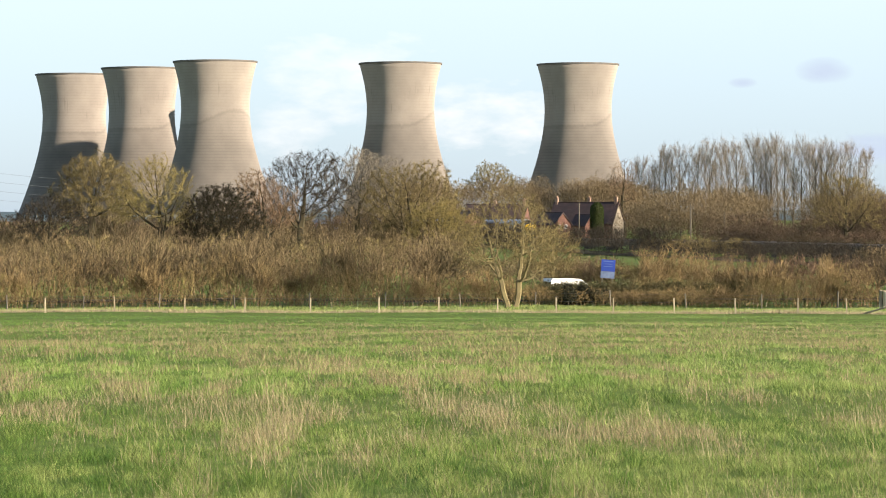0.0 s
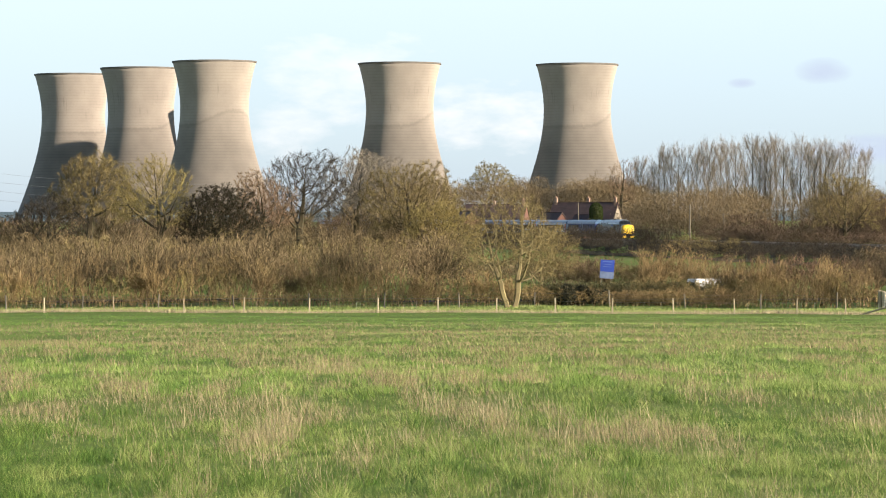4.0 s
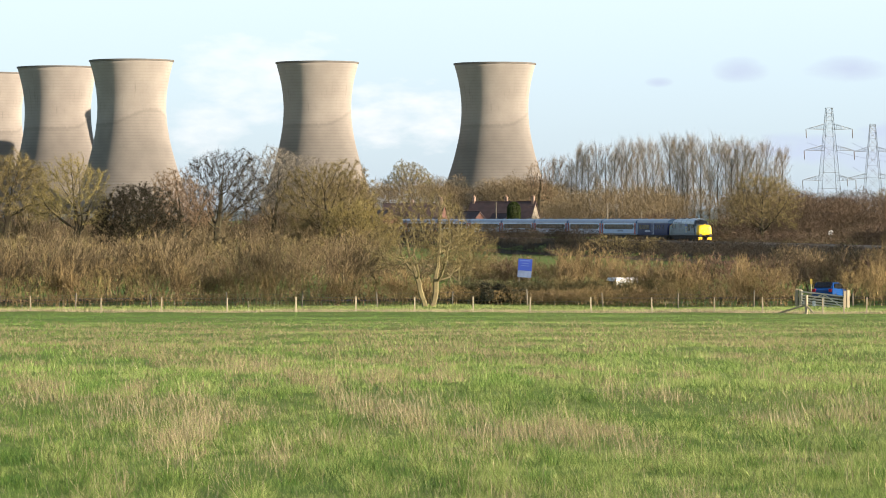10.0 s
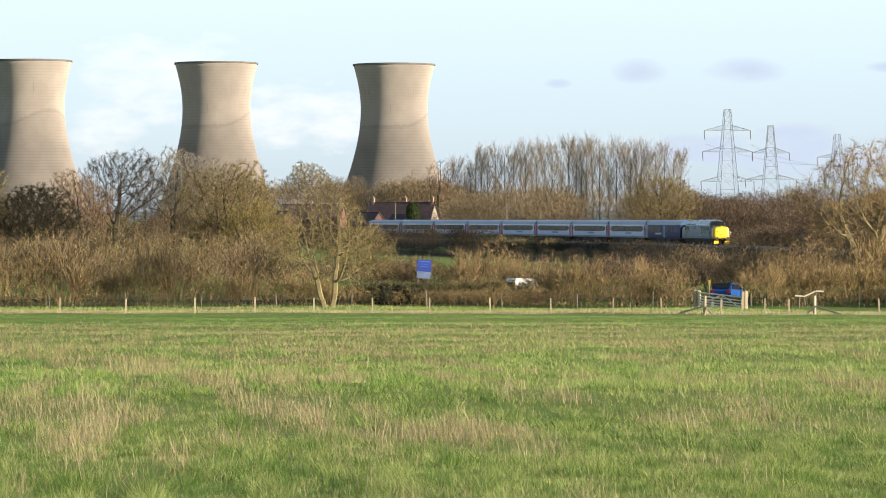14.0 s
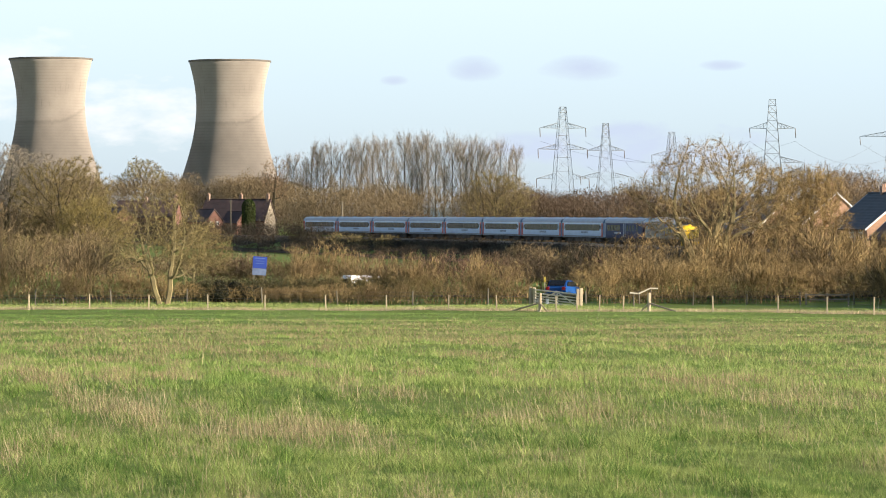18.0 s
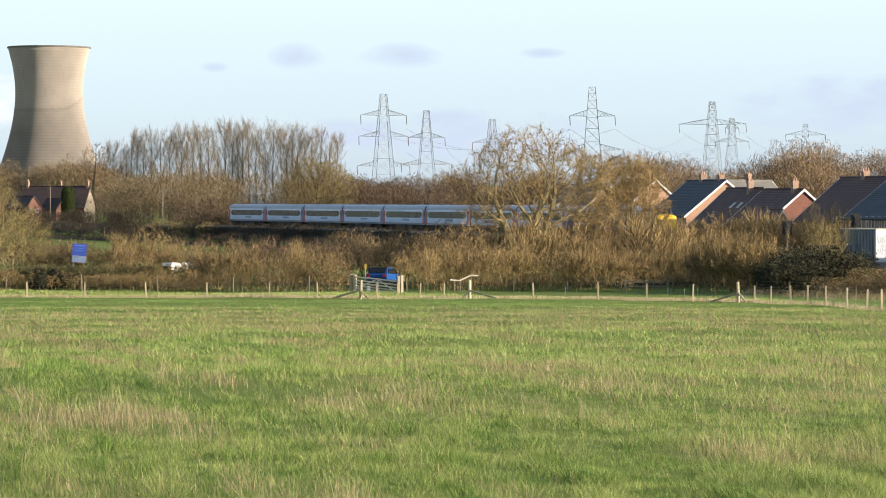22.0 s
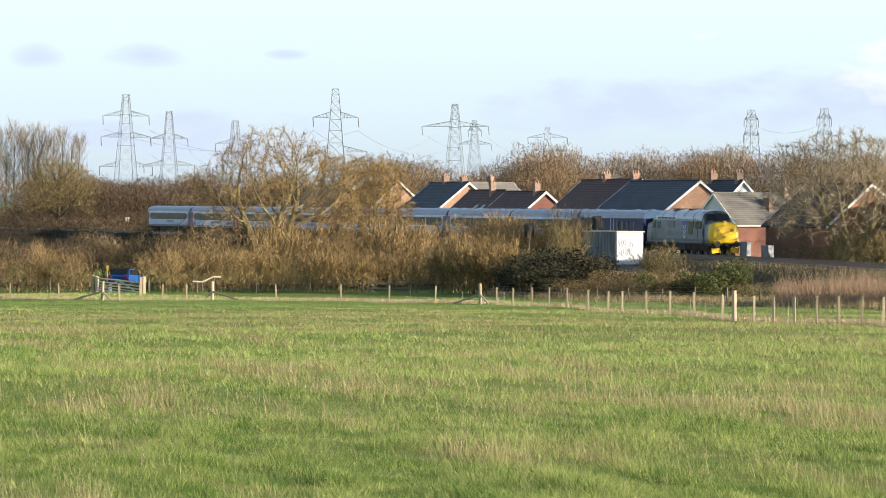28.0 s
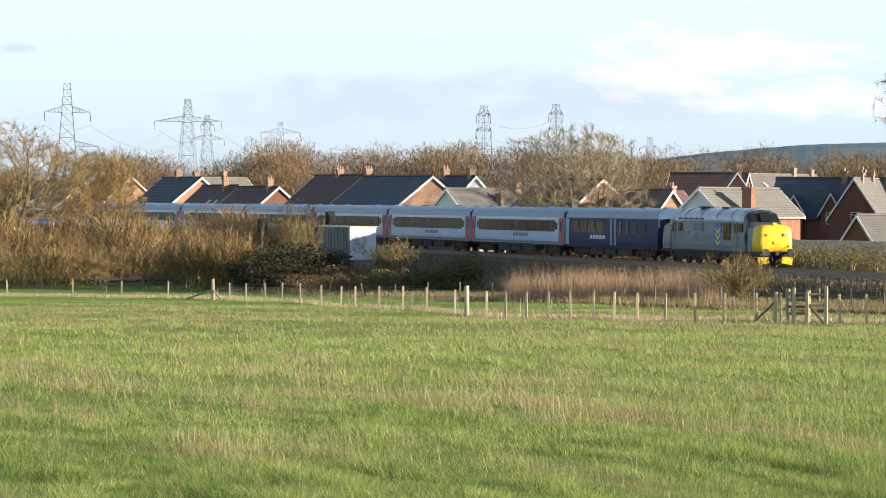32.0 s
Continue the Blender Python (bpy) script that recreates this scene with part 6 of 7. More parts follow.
def house(az, d, turn, length, width, eave, ridge, walls, roof, label, stacks=(), wins=(), upper=None, gable_wall=None, hip=False, name="house", z=None, group="new houses", lights=(), cat="house", trim=None, low_gable=False):
    """A gabled house, its ridge along local y; the gable at local y = 0 is the near one and stands at the given bearing."""
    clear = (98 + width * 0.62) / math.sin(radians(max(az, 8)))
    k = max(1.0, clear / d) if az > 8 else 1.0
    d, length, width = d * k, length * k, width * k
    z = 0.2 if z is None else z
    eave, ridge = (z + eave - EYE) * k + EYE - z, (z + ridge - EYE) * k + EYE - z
    x, y = spot(az, d)
    th = empty(name, pose(x, y, z, 0, 0, turn), label, cat, group)
    w = width / 2
    bm = bmesh.new()
    prism(bm, [(-w, -1.5), (w, -1.5), (w, eave), (0, ridge - 0.12), (-w, eave)], 0, length)
    wall = part("wall", bm, walls, th)
    if upper:
        bm = bmesh.new()
        foot = -1.0 if low_gable else eave - 0.25
        prism(bm, [(-w + 0.02, foot), (w - 0.02, foot), (w - 0.02, eave), (0, ridge - 0.15), (-w + 0.02, eave)], -0.02, 0.05)
        part("rendered_gable", bm, upper, wall, "pale rubble gable" if low_gable else "white rendered gable")
    rise = (ridge - eave) / w
    over = 0.35
    for s in (-1, 1):
        bm = bmesh.new()
        xe, ze = s * (w + over), eave - over * rise
        prism(bm, [(0, ridge), (xe, ze), (xe, ze - 0.14), (0, ridge - 0.14)] if s > 0 else [(0, ridge), (0, ridge - 0.14), (xe, ze - 0.14), (xe, ze)], -0.22, length + 0.22)
        slope = part("roof", bm, roof, th)
        for yy in (-0.27, length + 0.22):
            bm = bmesh.new()
            prism(bm, [(0, ridge + 0.03), (xe, ze + 0.03), (xe, ze - 0.25), (0, ridge - 0.25)], yy, yy + 0.05)
            part("bargeboard", bm, trim or M_WHITE, slope, "" if trim else "white bargeboard")
        bm = bmesh.new()
        rod(bm, (xe, -0.2, ze - 0.06), (xe, length + 0.2, ze - 0.06), 0.07, sides=6)
        part("gutter", bm, M_WHITE if roof is M_TILE_GREY else M_BLACK, slope)
        for (ls, ly) in lights:
            if ls == s:
                bm = bmesh.new()
                t = 0.45
                mm = Matrix.Translation((xe * t, ly, ridge + (ze - ridge) * t + 0.03)) @ pose(0, 0, 0, 0, s * math.degrees(math.atan(rise)), 0)
                box(bm, -0.5, 0.5, -0.35, 0.35, -0.02, 0.05, m=mm)
                part("roof_light", bm, M_LAMP, slope, "pale roof light")
    bm = bmesh.new()
    rod(bm, (0, -0.24, ridge + 0.02), (0, length + 0.24, ridge + 0.02), 0.12, sides=6)
    part("ridge_tiles", bm, roof, th)
    for (yy, z1, pots, xo) in stacks:
        if abs(xo) > w:
            chimney(th, math.copysign(w + 0.3, xo), yy, -1.0, ridge + z1, walls, pots, 0.9)
        else:
            chimney(th, xo, yy, eave, ridge + z1 * 0.85, M_BRICK_CHIM, pots)
    for side, u, zz, ww, hh in wins:
        if side == "g":
            window(wall, Matrix.Translation((u, -0.02, zz)), ww, hh)
        elif side == "l":
            window(wall, Matrix.Translation((-w - 0.02, u, zz)) @ pose(0, 0, 0, 0, 0, -90), ww, hh)
        else:
            window(wall, Matrix.Translation((w + 0.02, u, zz)) @ pose(0, 0, 0, 0, 0, 90), ww, hh)
    return th


R1, R2 = 10, -62
NEWB = "new red-brick house with a dark tiled roof and white bargeboards"
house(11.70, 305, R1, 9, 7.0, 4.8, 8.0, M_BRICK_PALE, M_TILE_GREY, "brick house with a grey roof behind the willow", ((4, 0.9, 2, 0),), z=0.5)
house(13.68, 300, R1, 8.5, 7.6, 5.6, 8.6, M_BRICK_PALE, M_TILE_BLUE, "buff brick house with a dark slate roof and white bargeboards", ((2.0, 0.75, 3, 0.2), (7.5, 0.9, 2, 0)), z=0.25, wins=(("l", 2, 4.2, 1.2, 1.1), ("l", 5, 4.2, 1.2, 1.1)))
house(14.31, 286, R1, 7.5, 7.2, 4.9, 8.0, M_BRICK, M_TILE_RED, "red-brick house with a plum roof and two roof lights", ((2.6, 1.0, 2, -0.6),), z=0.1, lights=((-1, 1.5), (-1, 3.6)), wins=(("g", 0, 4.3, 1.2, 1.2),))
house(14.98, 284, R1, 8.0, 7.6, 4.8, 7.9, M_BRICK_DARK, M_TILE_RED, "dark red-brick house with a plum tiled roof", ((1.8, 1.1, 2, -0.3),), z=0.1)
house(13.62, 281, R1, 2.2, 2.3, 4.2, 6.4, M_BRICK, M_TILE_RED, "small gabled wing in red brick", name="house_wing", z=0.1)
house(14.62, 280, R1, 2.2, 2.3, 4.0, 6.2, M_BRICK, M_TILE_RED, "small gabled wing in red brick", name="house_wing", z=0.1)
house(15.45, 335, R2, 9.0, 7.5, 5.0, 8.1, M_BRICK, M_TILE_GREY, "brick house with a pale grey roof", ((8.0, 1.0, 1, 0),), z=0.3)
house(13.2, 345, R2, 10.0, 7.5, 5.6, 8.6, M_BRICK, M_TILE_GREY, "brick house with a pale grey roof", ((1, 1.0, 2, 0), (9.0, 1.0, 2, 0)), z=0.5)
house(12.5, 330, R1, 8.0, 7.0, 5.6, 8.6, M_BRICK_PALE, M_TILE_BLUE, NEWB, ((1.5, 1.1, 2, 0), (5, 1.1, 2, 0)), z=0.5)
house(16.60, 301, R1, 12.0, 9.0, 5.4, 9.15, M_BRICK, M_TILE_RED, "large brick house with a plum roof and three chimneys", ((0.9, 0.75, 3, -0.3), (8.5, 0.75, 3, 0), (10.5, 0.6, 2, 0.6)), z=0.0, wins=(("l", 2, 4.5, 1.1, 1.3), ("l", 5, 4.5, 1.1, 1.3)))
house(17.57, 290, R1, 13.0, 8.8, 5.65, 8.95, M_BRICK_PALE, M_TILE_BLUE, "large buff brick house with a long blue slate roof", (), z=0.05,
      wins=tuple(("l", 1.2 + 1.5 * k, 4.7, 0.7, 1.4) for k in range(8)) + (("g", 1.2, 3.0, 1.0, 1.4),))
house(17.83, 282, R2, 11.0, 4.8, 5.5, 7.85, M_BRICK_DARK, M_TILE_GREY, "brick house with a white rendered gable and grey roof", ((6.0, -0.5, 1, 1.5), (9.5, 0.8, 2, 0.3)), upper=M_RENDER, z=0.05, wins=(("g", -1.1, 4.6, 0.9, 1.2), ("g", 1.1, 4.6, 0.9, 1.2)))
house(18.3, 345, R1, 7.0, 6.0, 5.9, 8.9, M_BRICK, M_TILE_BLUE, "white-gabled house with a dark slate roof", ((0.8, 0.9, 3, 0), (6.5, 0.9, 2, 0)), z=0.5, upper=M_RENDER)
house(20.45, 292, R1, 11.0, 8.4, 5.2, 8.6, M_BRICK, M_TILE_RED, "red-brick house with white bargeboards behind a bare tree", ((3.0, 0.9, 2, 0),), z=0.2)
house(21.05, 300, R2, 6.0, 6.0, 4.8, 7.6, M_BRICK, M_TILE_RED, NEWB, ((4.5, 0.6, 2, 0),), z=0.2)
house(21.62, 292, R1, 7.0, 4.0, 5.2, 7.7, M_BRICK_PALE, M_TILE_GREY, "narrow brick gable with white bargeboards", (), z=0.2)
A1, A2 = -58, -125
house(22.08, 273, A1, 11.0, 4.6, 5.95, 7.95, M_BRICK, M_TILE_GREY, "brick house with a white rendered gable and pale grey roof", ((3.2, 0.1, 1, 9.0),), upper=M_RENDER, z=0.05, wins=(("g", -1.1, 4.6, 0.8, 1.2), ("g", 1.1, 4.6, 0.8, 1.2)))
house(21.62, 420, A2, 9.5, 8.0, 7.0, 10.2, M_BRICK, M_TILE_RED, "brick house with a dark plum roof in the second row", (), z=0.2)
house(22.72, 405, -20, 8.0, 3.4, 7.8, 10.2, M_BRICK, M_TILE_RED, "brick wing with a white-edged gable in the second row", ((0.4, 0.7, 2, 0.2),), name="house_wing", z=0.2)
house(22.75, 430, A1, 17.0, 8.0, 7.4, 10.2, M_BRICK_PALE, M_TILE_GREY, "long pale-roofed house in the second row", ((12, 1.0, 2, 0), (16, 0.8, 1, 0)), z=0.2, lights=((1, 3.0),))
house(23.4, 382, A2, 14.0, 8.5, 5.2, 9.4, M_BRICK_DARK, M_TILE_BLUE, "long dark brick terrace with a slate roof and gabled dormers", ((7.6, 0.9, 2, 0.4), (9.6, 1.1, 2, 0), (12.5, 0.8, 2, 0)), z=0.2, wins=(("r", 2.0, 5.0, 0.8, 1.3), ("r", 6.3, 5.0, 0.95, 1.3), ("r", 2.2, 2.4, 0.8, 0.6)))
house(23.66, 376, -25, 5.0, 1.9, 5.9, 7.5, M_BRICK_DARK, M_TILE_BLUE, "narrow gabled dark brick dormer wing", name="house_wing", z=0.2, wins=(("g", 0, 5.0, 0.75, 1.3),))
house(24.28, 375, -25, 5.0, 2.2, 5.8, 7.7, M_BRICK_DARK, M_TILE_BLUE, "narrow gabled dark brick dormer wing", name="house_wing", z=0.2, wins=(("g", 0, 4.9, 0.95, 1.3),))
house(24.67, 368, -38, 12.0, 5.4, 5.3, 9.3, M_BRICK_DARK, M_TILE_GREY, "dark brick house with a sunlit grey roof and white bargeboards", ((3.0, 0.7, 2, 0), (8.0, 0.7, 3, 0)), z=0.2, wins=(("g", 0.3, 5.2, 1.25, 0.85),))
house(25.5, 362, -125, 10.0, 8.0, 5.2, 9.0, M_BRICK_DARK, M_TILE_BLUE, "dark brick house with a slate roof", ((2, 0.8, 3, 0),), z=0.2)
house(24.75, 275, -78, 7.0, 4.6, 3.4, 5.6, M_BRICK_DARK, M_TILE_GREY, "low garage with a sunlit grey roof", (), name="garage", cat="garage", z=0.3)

# the old cottage beyond the line, with its annexes
house(2.96, 800, 63, 16.5, 6.4, 5.7, 10.25, M_BRICK_OLD, M_TILE_OLD, "old low brick cottage, long plum roof and pale rubble gable", ((0.5, 1.5, 1, 0), (7.6, 1.35, 2, 0.3), (15.9, 1.4, 2, 0)), name="cottage", group="", upper=M_STONE, low_gable=True, trim=M_TILE_OLD, z=0.2, cat="cottage", wins=(("l", 4, 4.6, 1.1, 1.0), ("l", 9, 4.6, 1.1, 1.0)))
house(2.02, 782, 38, 7.0, 5.0, 5.4, 7.9, M_BRICK_OLD, M_TILE_OLD, "low brick annexe with a clay tile roof", (), name="annexe", group="", trim=M_TILE_OLD, z=0.2, cat="cottage", wins=(("g", -1, 4.6, 0.9, 0.9), ("g", 1, 4.6, 0.9, 0.9)))
house(2.5, 786, 40, 5.0, 3.6, 5.2, 7.4, M_BRICK_OLD, M_TILE_OLD, "small brick lean-to wing with a clay tile roof", (), name="annexe", group="", trim=M_TILE_OLD, z=0.2, cat="cottage")
house(1.42, 815, 72, 15.0, 6.4, 6.4, 9.9, M_BRICK_OLD, M_TILE_OLD, "long brick outbuilding with a dark tiled roof among trees", ((0.6, 1.4, 2, 0), (8, 1.0, 1, 0)), name="outbuilding", group="", trim=M_TILE_OLD, z=0.2, cat="cottage")
house(0.50, 780, 25, 8.0, 5.4, 6.0, 8.2, M_BRICK_OLD, M_TILE_OLD, "brick outbuilding with a clay tile roof among trees", (), name="outbuilding", group="", trim=M_TILE_OLD, z=0.2, cat="cottage")


# ---- lineside things ----
M_CORR = mat("weathered_steel_cladding", (0.22, 0.25, 0.26), (0.15, 0.17, 0.175), scale=1.2, rough=0.6, metal=0.2, fine=0.15, stretch=(2, 2, 0.4))
M_CREAM = mat("cream_trim", (0.55, 0.5, 0.36), rough=0.7)
M_SPRAY = mat("spray_paint", (0.40, 0.42, 0.45), rough=0.6)


def container():
    x, y = spot(16.19, 278)
    z = 2.0
    th = empty("steel_container", pose(x, y, z, 0, 0, 20), "grey corrugated steel container with a whitewashed, faintly sprayed end", "container")
    L, Wd, H = 4.72, 2.6, 2.65
    bm = bmesh.new()
    pts, yv = [], 0.0
    n = 11
    for k in range(n):
        y0 = L * k / n
        pts += [(-0.1, y0), (-0.1, y0 + L / n * 0.4), (0.0, y0 + L / n * 0.5), (0.0, y0 + L / n * 0.9)]
    pts.append((-0.1, L))
    outline = pts + [(Wd, L), (Wd, 0.0)]
    prism(bm, outline, 0, H, axis="z")
    part("body", bm, M_CORR, th)
    bm = bmesh.new()
    box(bm, -0.02, Wd + 0.02, -0.06, -0.005, 0.02, H - 0.02)
    end = part("end_wall", bm, M_RENDER, th, "whitewashed end wall")
    for k in range(3):
        bm = bmesh.new()
        box(bm, 0.1 + k * 0.8, 0.14 + k * 0.8, -0.085, -0.055, 0.05, H - 0.05)
        part("end_rib", bm, M_RENDER, end)
    boxed("roof", (-0.14, Wd + 0.14, -0.14, L + 0.1, H, H + 0.1), M_CREAM, th, bevel=0.02)
    boxed("base", (0.0, Wd, 0.0, L, -2.0, -0.002), M_SLEEPER, th)
    g = np.random.default_rng(12)
    for k in range(22):
        bm = bmesh.new()
        cx, cz, r = 0.3 + 1.1 * g.random(), 0.75 + 1.1 * g.random(), 0.12 + 0.25 * g.random()
        a0 = g.random() * 6.28
        prev = None
        for j in range(8):
            a = a0 + j * 0.55
            p = (cx + r * math.cos(a), -0.075, cz + r * math.sin(a) * 1.2)
            if prev:
                rod(bm, prev, p, 0.045, sides=4)
            prev = p
        part("spray_mark", bm, M_SPRAY, end)


container()


def signal(az, d, top, label, heads=1):
    x, y = spot(az, d)
    th = empty("railway_signal", pose(x, y, gz(x, y), 0, 0, -az + 10), label, "signal")
    h = top - gz(x, y)
    bm = bmesh.new()
    rod(bm, (0, 0, -0.3), (0, 0, h - 0.4), 0.07, sides=10)
    part("post", bm, M_CGREY, th)
    bm = bmesh.new()
    box(bm, -0.42, 0.42, 0.0, 0.05, h - 1.15, h, bevel=0.02)
    box(bm, -0.2, 0.2, -0.18, 0.0, h - 1.05, h - 0.1, bevel=0.02)
    head = part("signal_head", bm, M_BLACK, th)
    for k in range(2):
        bm = bmesh.new()
        rod(bm, (0, -0.42, h - 0.4 - 0.35 * k), (0, -0.15, h - 0.4 - 0.35 * k), 0.13, sides=12)
        part("lamp_hood", bm, M_BLACK, head)
    for k in range(5):
        bm = bmesh.new()
        rod(bm, (0.35, 0.1, 0.3 + k * 0.35), (-0.35, 0.1, 0.3 + k * 0.35), 0.02, sides=4)
        part("rung", bm, M_BLACK, th)


signal(15.85, 289, 5.95, "black railway signal head on a post beside the line")
signal(17.15, rail_d(17.15) + 6, 5.9, "black railway signal head beyond the line")
signal(17.97, rail_d(17.97) + 6, 5.6, "black railway signal head beyond the line")
signal(14.71, 290, 5.3, "black railway signal head seen over bushes")


def round_sign():
    x, y = spot(7.93, 590)
    th = empty("speed_sign", pose(x, y, gz(x, y)), "round white lineside speed board on a post", "sign")
    bm = bmesh.new()
    rod(bm, (0, 0, -0.3), (0, 0, 3.4), 0.08)
    part("post", bm, M_CGREY, th)
    bm = bmesh.new()
    rod(bm, (0, -0.1, 3.85), (0, -0.06, 3.85), 0.5, sides=24)
    part("disc", bm, M_WHITE, th)
    boxed("bar", (-0.09, 0.09, -0.12, -0.1, 3.5, 4.2), M_BLACK, th)


round_sign()


def pole(az, d, top, label, r=0.13):
    x, y = spot(az, d)
    th = empty("telegraph_pole", pose(x, y, gz(x, y)), label, "pole")
    h = top - gz(x, y)
    bm = bmesh.new()
    rod(bm, (0, 0, -0.4), (0, 0, h), r, r * 0.7, sides=8)
    part("shaft", bm, M_POST_OLD, th)
    bm = bmesh.new()
    box(bm, -0.5, 0.5, -0.05, 0.05, h - 0.5, h - 0.4)
    part("crossbar", bm, M_POST_OLD, th)


pole(4.18, 690, 9.6, "weathered wooden telegraph pole beyond the line", 0.17)
pole(2.3, 760, 10.2, "white pole before the cottage", 0.16)
pole(4.75, 700, 8.0, "thin dark pole beside the line", 0.1)


def cabinets():
    for a, d, w, h in ((18.35, rail_d(18.35) + 5, 0.6, 1.6), (18.72, rail_d(18.72) + 5, 0.7, 1.35)):
        x, y = spot(a, d)
        th = empty("relay_cabinet", pose(x, y, 2.2, 0, 0, 30), "grey steel lineside cabinet beside the track", "cabinet", "lineside cabinets")
        boxed("case", (-w / 2, w / 2, -0.4, 0.4, 0.1, h), M_CORR, th, bevel=0.02)
        boxed("plinth", (-w / 2 - 0.05, w / 2 + 0.05, -0.45, 0.45, -1.2, 0.098), M_SLEEPER, th)
        boxed("door", (-w / 2 + 0.05, w / 2 - 0.05, -0.425, -0.402, 0.2, h - 0.1), M_CGREY, th)


cabinets()


M_WALL = mat("pale_rendered_wall", (0.66, 0.58, 0.47), (0.56, 0.49, 0.39), scale=0.6, rough=0.9, fine=0.1)


def garden_wall():
    pts = [spot(a, float(np.interp(a, [23, 26], [246, 232]))) for a in (23.6, 24.1, 24.6, 25.1, 25.6, 26.1)]
    th = empty("garden_wall", Matrix(), "long pale boundary wall behind the railway", "wall")
    for (x0, y0), (x1, y1) in zip(pts, pts[1:]):
        L = math.hypot(x1 - x0, y1 - y0)
        m = pose(x0, y0, 0, 0, 0, math.degrees(math.atan2(y1 - y0, x1 - x0)))
        boxed("wall_panel", (0, L - 0.05, -0.1, 0.1, 0.5, 4.1), M_WALL, th, m=m)
        boxed("coping", (0, L - 0.05, -0.16, 0.16, 4.102, 4.25), M_WALL, th, m=m)


garden_wall()


def picket_fence():
    th = empty("picket_fence", Matrix(), "white palisade fence behind the railway", "fence")
    a0, a1 = 17.0, 18.1
    b = bmesh.new()
    box(b, -0.05, 0.05, -0.012, 0.012, 1.6, 3.75)
    me = None
    pts = [spot(a, rail_d(a) + 7) for a in np.linspace(a0, a1, 34)]
    for x, y in pts:
        if me is None:
            ob = part("pale", b, M_WHITE, th)
            me = ob.data
        else:
            ob = link_mesh("pale", me, None, th)
        ob.matrix_basis = pose(x, y, 0, 0, 0, -60)
    for h in (2.3, 3.3):
        bm = bmesh.new()
        rod(bm, (*pts[0], h), (*pts[-1], h), 0.03, sides=4)
        part("rail", bm, M_WHITE, th)


picket_fence()

# ---- road things ----
M_CARBLUE = mat("blue_car_paint", (0.015, 0.085, 0.30), (0.013, 0.07, 0.25), scale=0.8, rough=0.25)
M_VAN = mat("white_van_paint", (0.78, 0.78, 0.77), (0.7, 0.7, 0.69), scale=0.8, rough=0.35)
M_TYRE = mat("tyre_rubber", (0.02, 0.02, 0.02), rough=0.9)
M_SIGN = mat("blue_sign_board", (0.025, 0.06, 0.34), (0.02, 0.05, 0.28), scale=1.2, rough=0.5)
M_SIGN2 = mat("grey_sign_board", (0.15, 0.20, 0.32), rough=0.6)
M_SIGN_TEXT = mat("faded_lettering", (0.10, 0.16, 0.42), rough=0.6)
M_TAIL = mat("tail_lamp_red", (0.4, 0.02, 0.02), rough=0.3)


def car(name, label, cat, paint, prof, glass, width, wheels, wr):
    """prof: side outline (y, z), front at +y. glass: side window outlines."""
    th = empty(name, Matrix(), label, cat)
    hw = width / 2
    bm = bmesh.new()
    zt = max(z for _, z in prof)
    lo = 0.95
    loft(bm, [[(s * (hw - (0.16 if z > lo else 0.0) - ins), y, z) for y, z in prof] for s, ins in ((-1, 0.0), (-1, 0.0), (1, 0.0))][::2])
    body = part("body", bm, paint, th)
    for g in glass:
        for s in (-1, 1):
            bm = bmesh.new()
            prism(bm, g, *sorted((s * (hw - 0.2), s * (hw + 0.006))), axis="x")
            part("side_window", bm, M_GLASS, body)
    for y in wheels:
        for s in (-1, 1):
            bm = bmesh.new()
            rod(bm, (s * (hw - 0.2), y, wr), (s * (hw + 0.02), y, wr), wr, sides=18)
            wh = part("wheel", bm, M_TYRE, th)
            bm = bmesh.new()
            rod(bm, (s * (hw - 0.1), y, wr), (s * (hw + 0.03), y, wr), wr * 0.6, sides=12)
            part("rim", bm, M_CGREY, wh)
    return th, body


VAN, _b = car("white_van", "small white van on the road behind the hedge", "van", M_VAN,
              [(-2.2, 0.3), (2.2, 0.3), (2.22, 0.8), (1.5, 1.05), (0.75, 1.66), (0.3, 1.76), (-2.05, 1.78), (-2.2, 1.55)],
              (((0.55, 1.08), (1.2, 1.06), (0.7, 1.54), (0.5, 1.54)),), 1.8, (-1.4, 1.45), 0.32)
bm = bmesh.new()
box(bm, -0.75, 0.75, -2.23, -2.19, 1.05, 1.5)
part("rear_window", bm, M_GLASS, _b)
bm = bmesh.new()
prism(bm, [(1.46, 1.06), (0.78, 1.62), (0.82, 1.67), (1.52, 1.09)], -0.7, 0.7, axis="x")
part("windscreen", bm, M_GLASS, _b)

CAR, _b = car("blue_car", "blue hatchback parked in the gateway", "car", M_CARBLUE,
              [(-1.95, 0.35), (1.9, 0.3), (1.95, 0.75), (1.1, 0.95), (0.35, 1.45), (-1.2, 1.5), (-1.75, 1.05), (-1.95, 0.9)],
              (((0.95, 0.98), (0.3, 1.38), (-0.35, 1.41), (-0.35, 0.98)), ((-0.42, 0.98), (-0.42, 1.41), (-1.15, 1.42), (-1.5, 1.05))), 1.75, (-1.2, 1.25), 0.31)
bm = bmesh.new()
prism(bm, [(1.05, 1.0), (0.4, 1.42), (0.44, 1.47), (1.12, 1.0)], -0.66, 0.66, axis="x")
part("windscreen", bm, M_GLASS, _b)
bm = bmesh.new()
prism(bm, [(-1.72, 1.08), (-1.25, 1.46), (-1.22, 1.52), (-1.8, 1.1)], -0.66, 0.66, axis="x")
part("rear_window", bm, M_GLASS, _b)
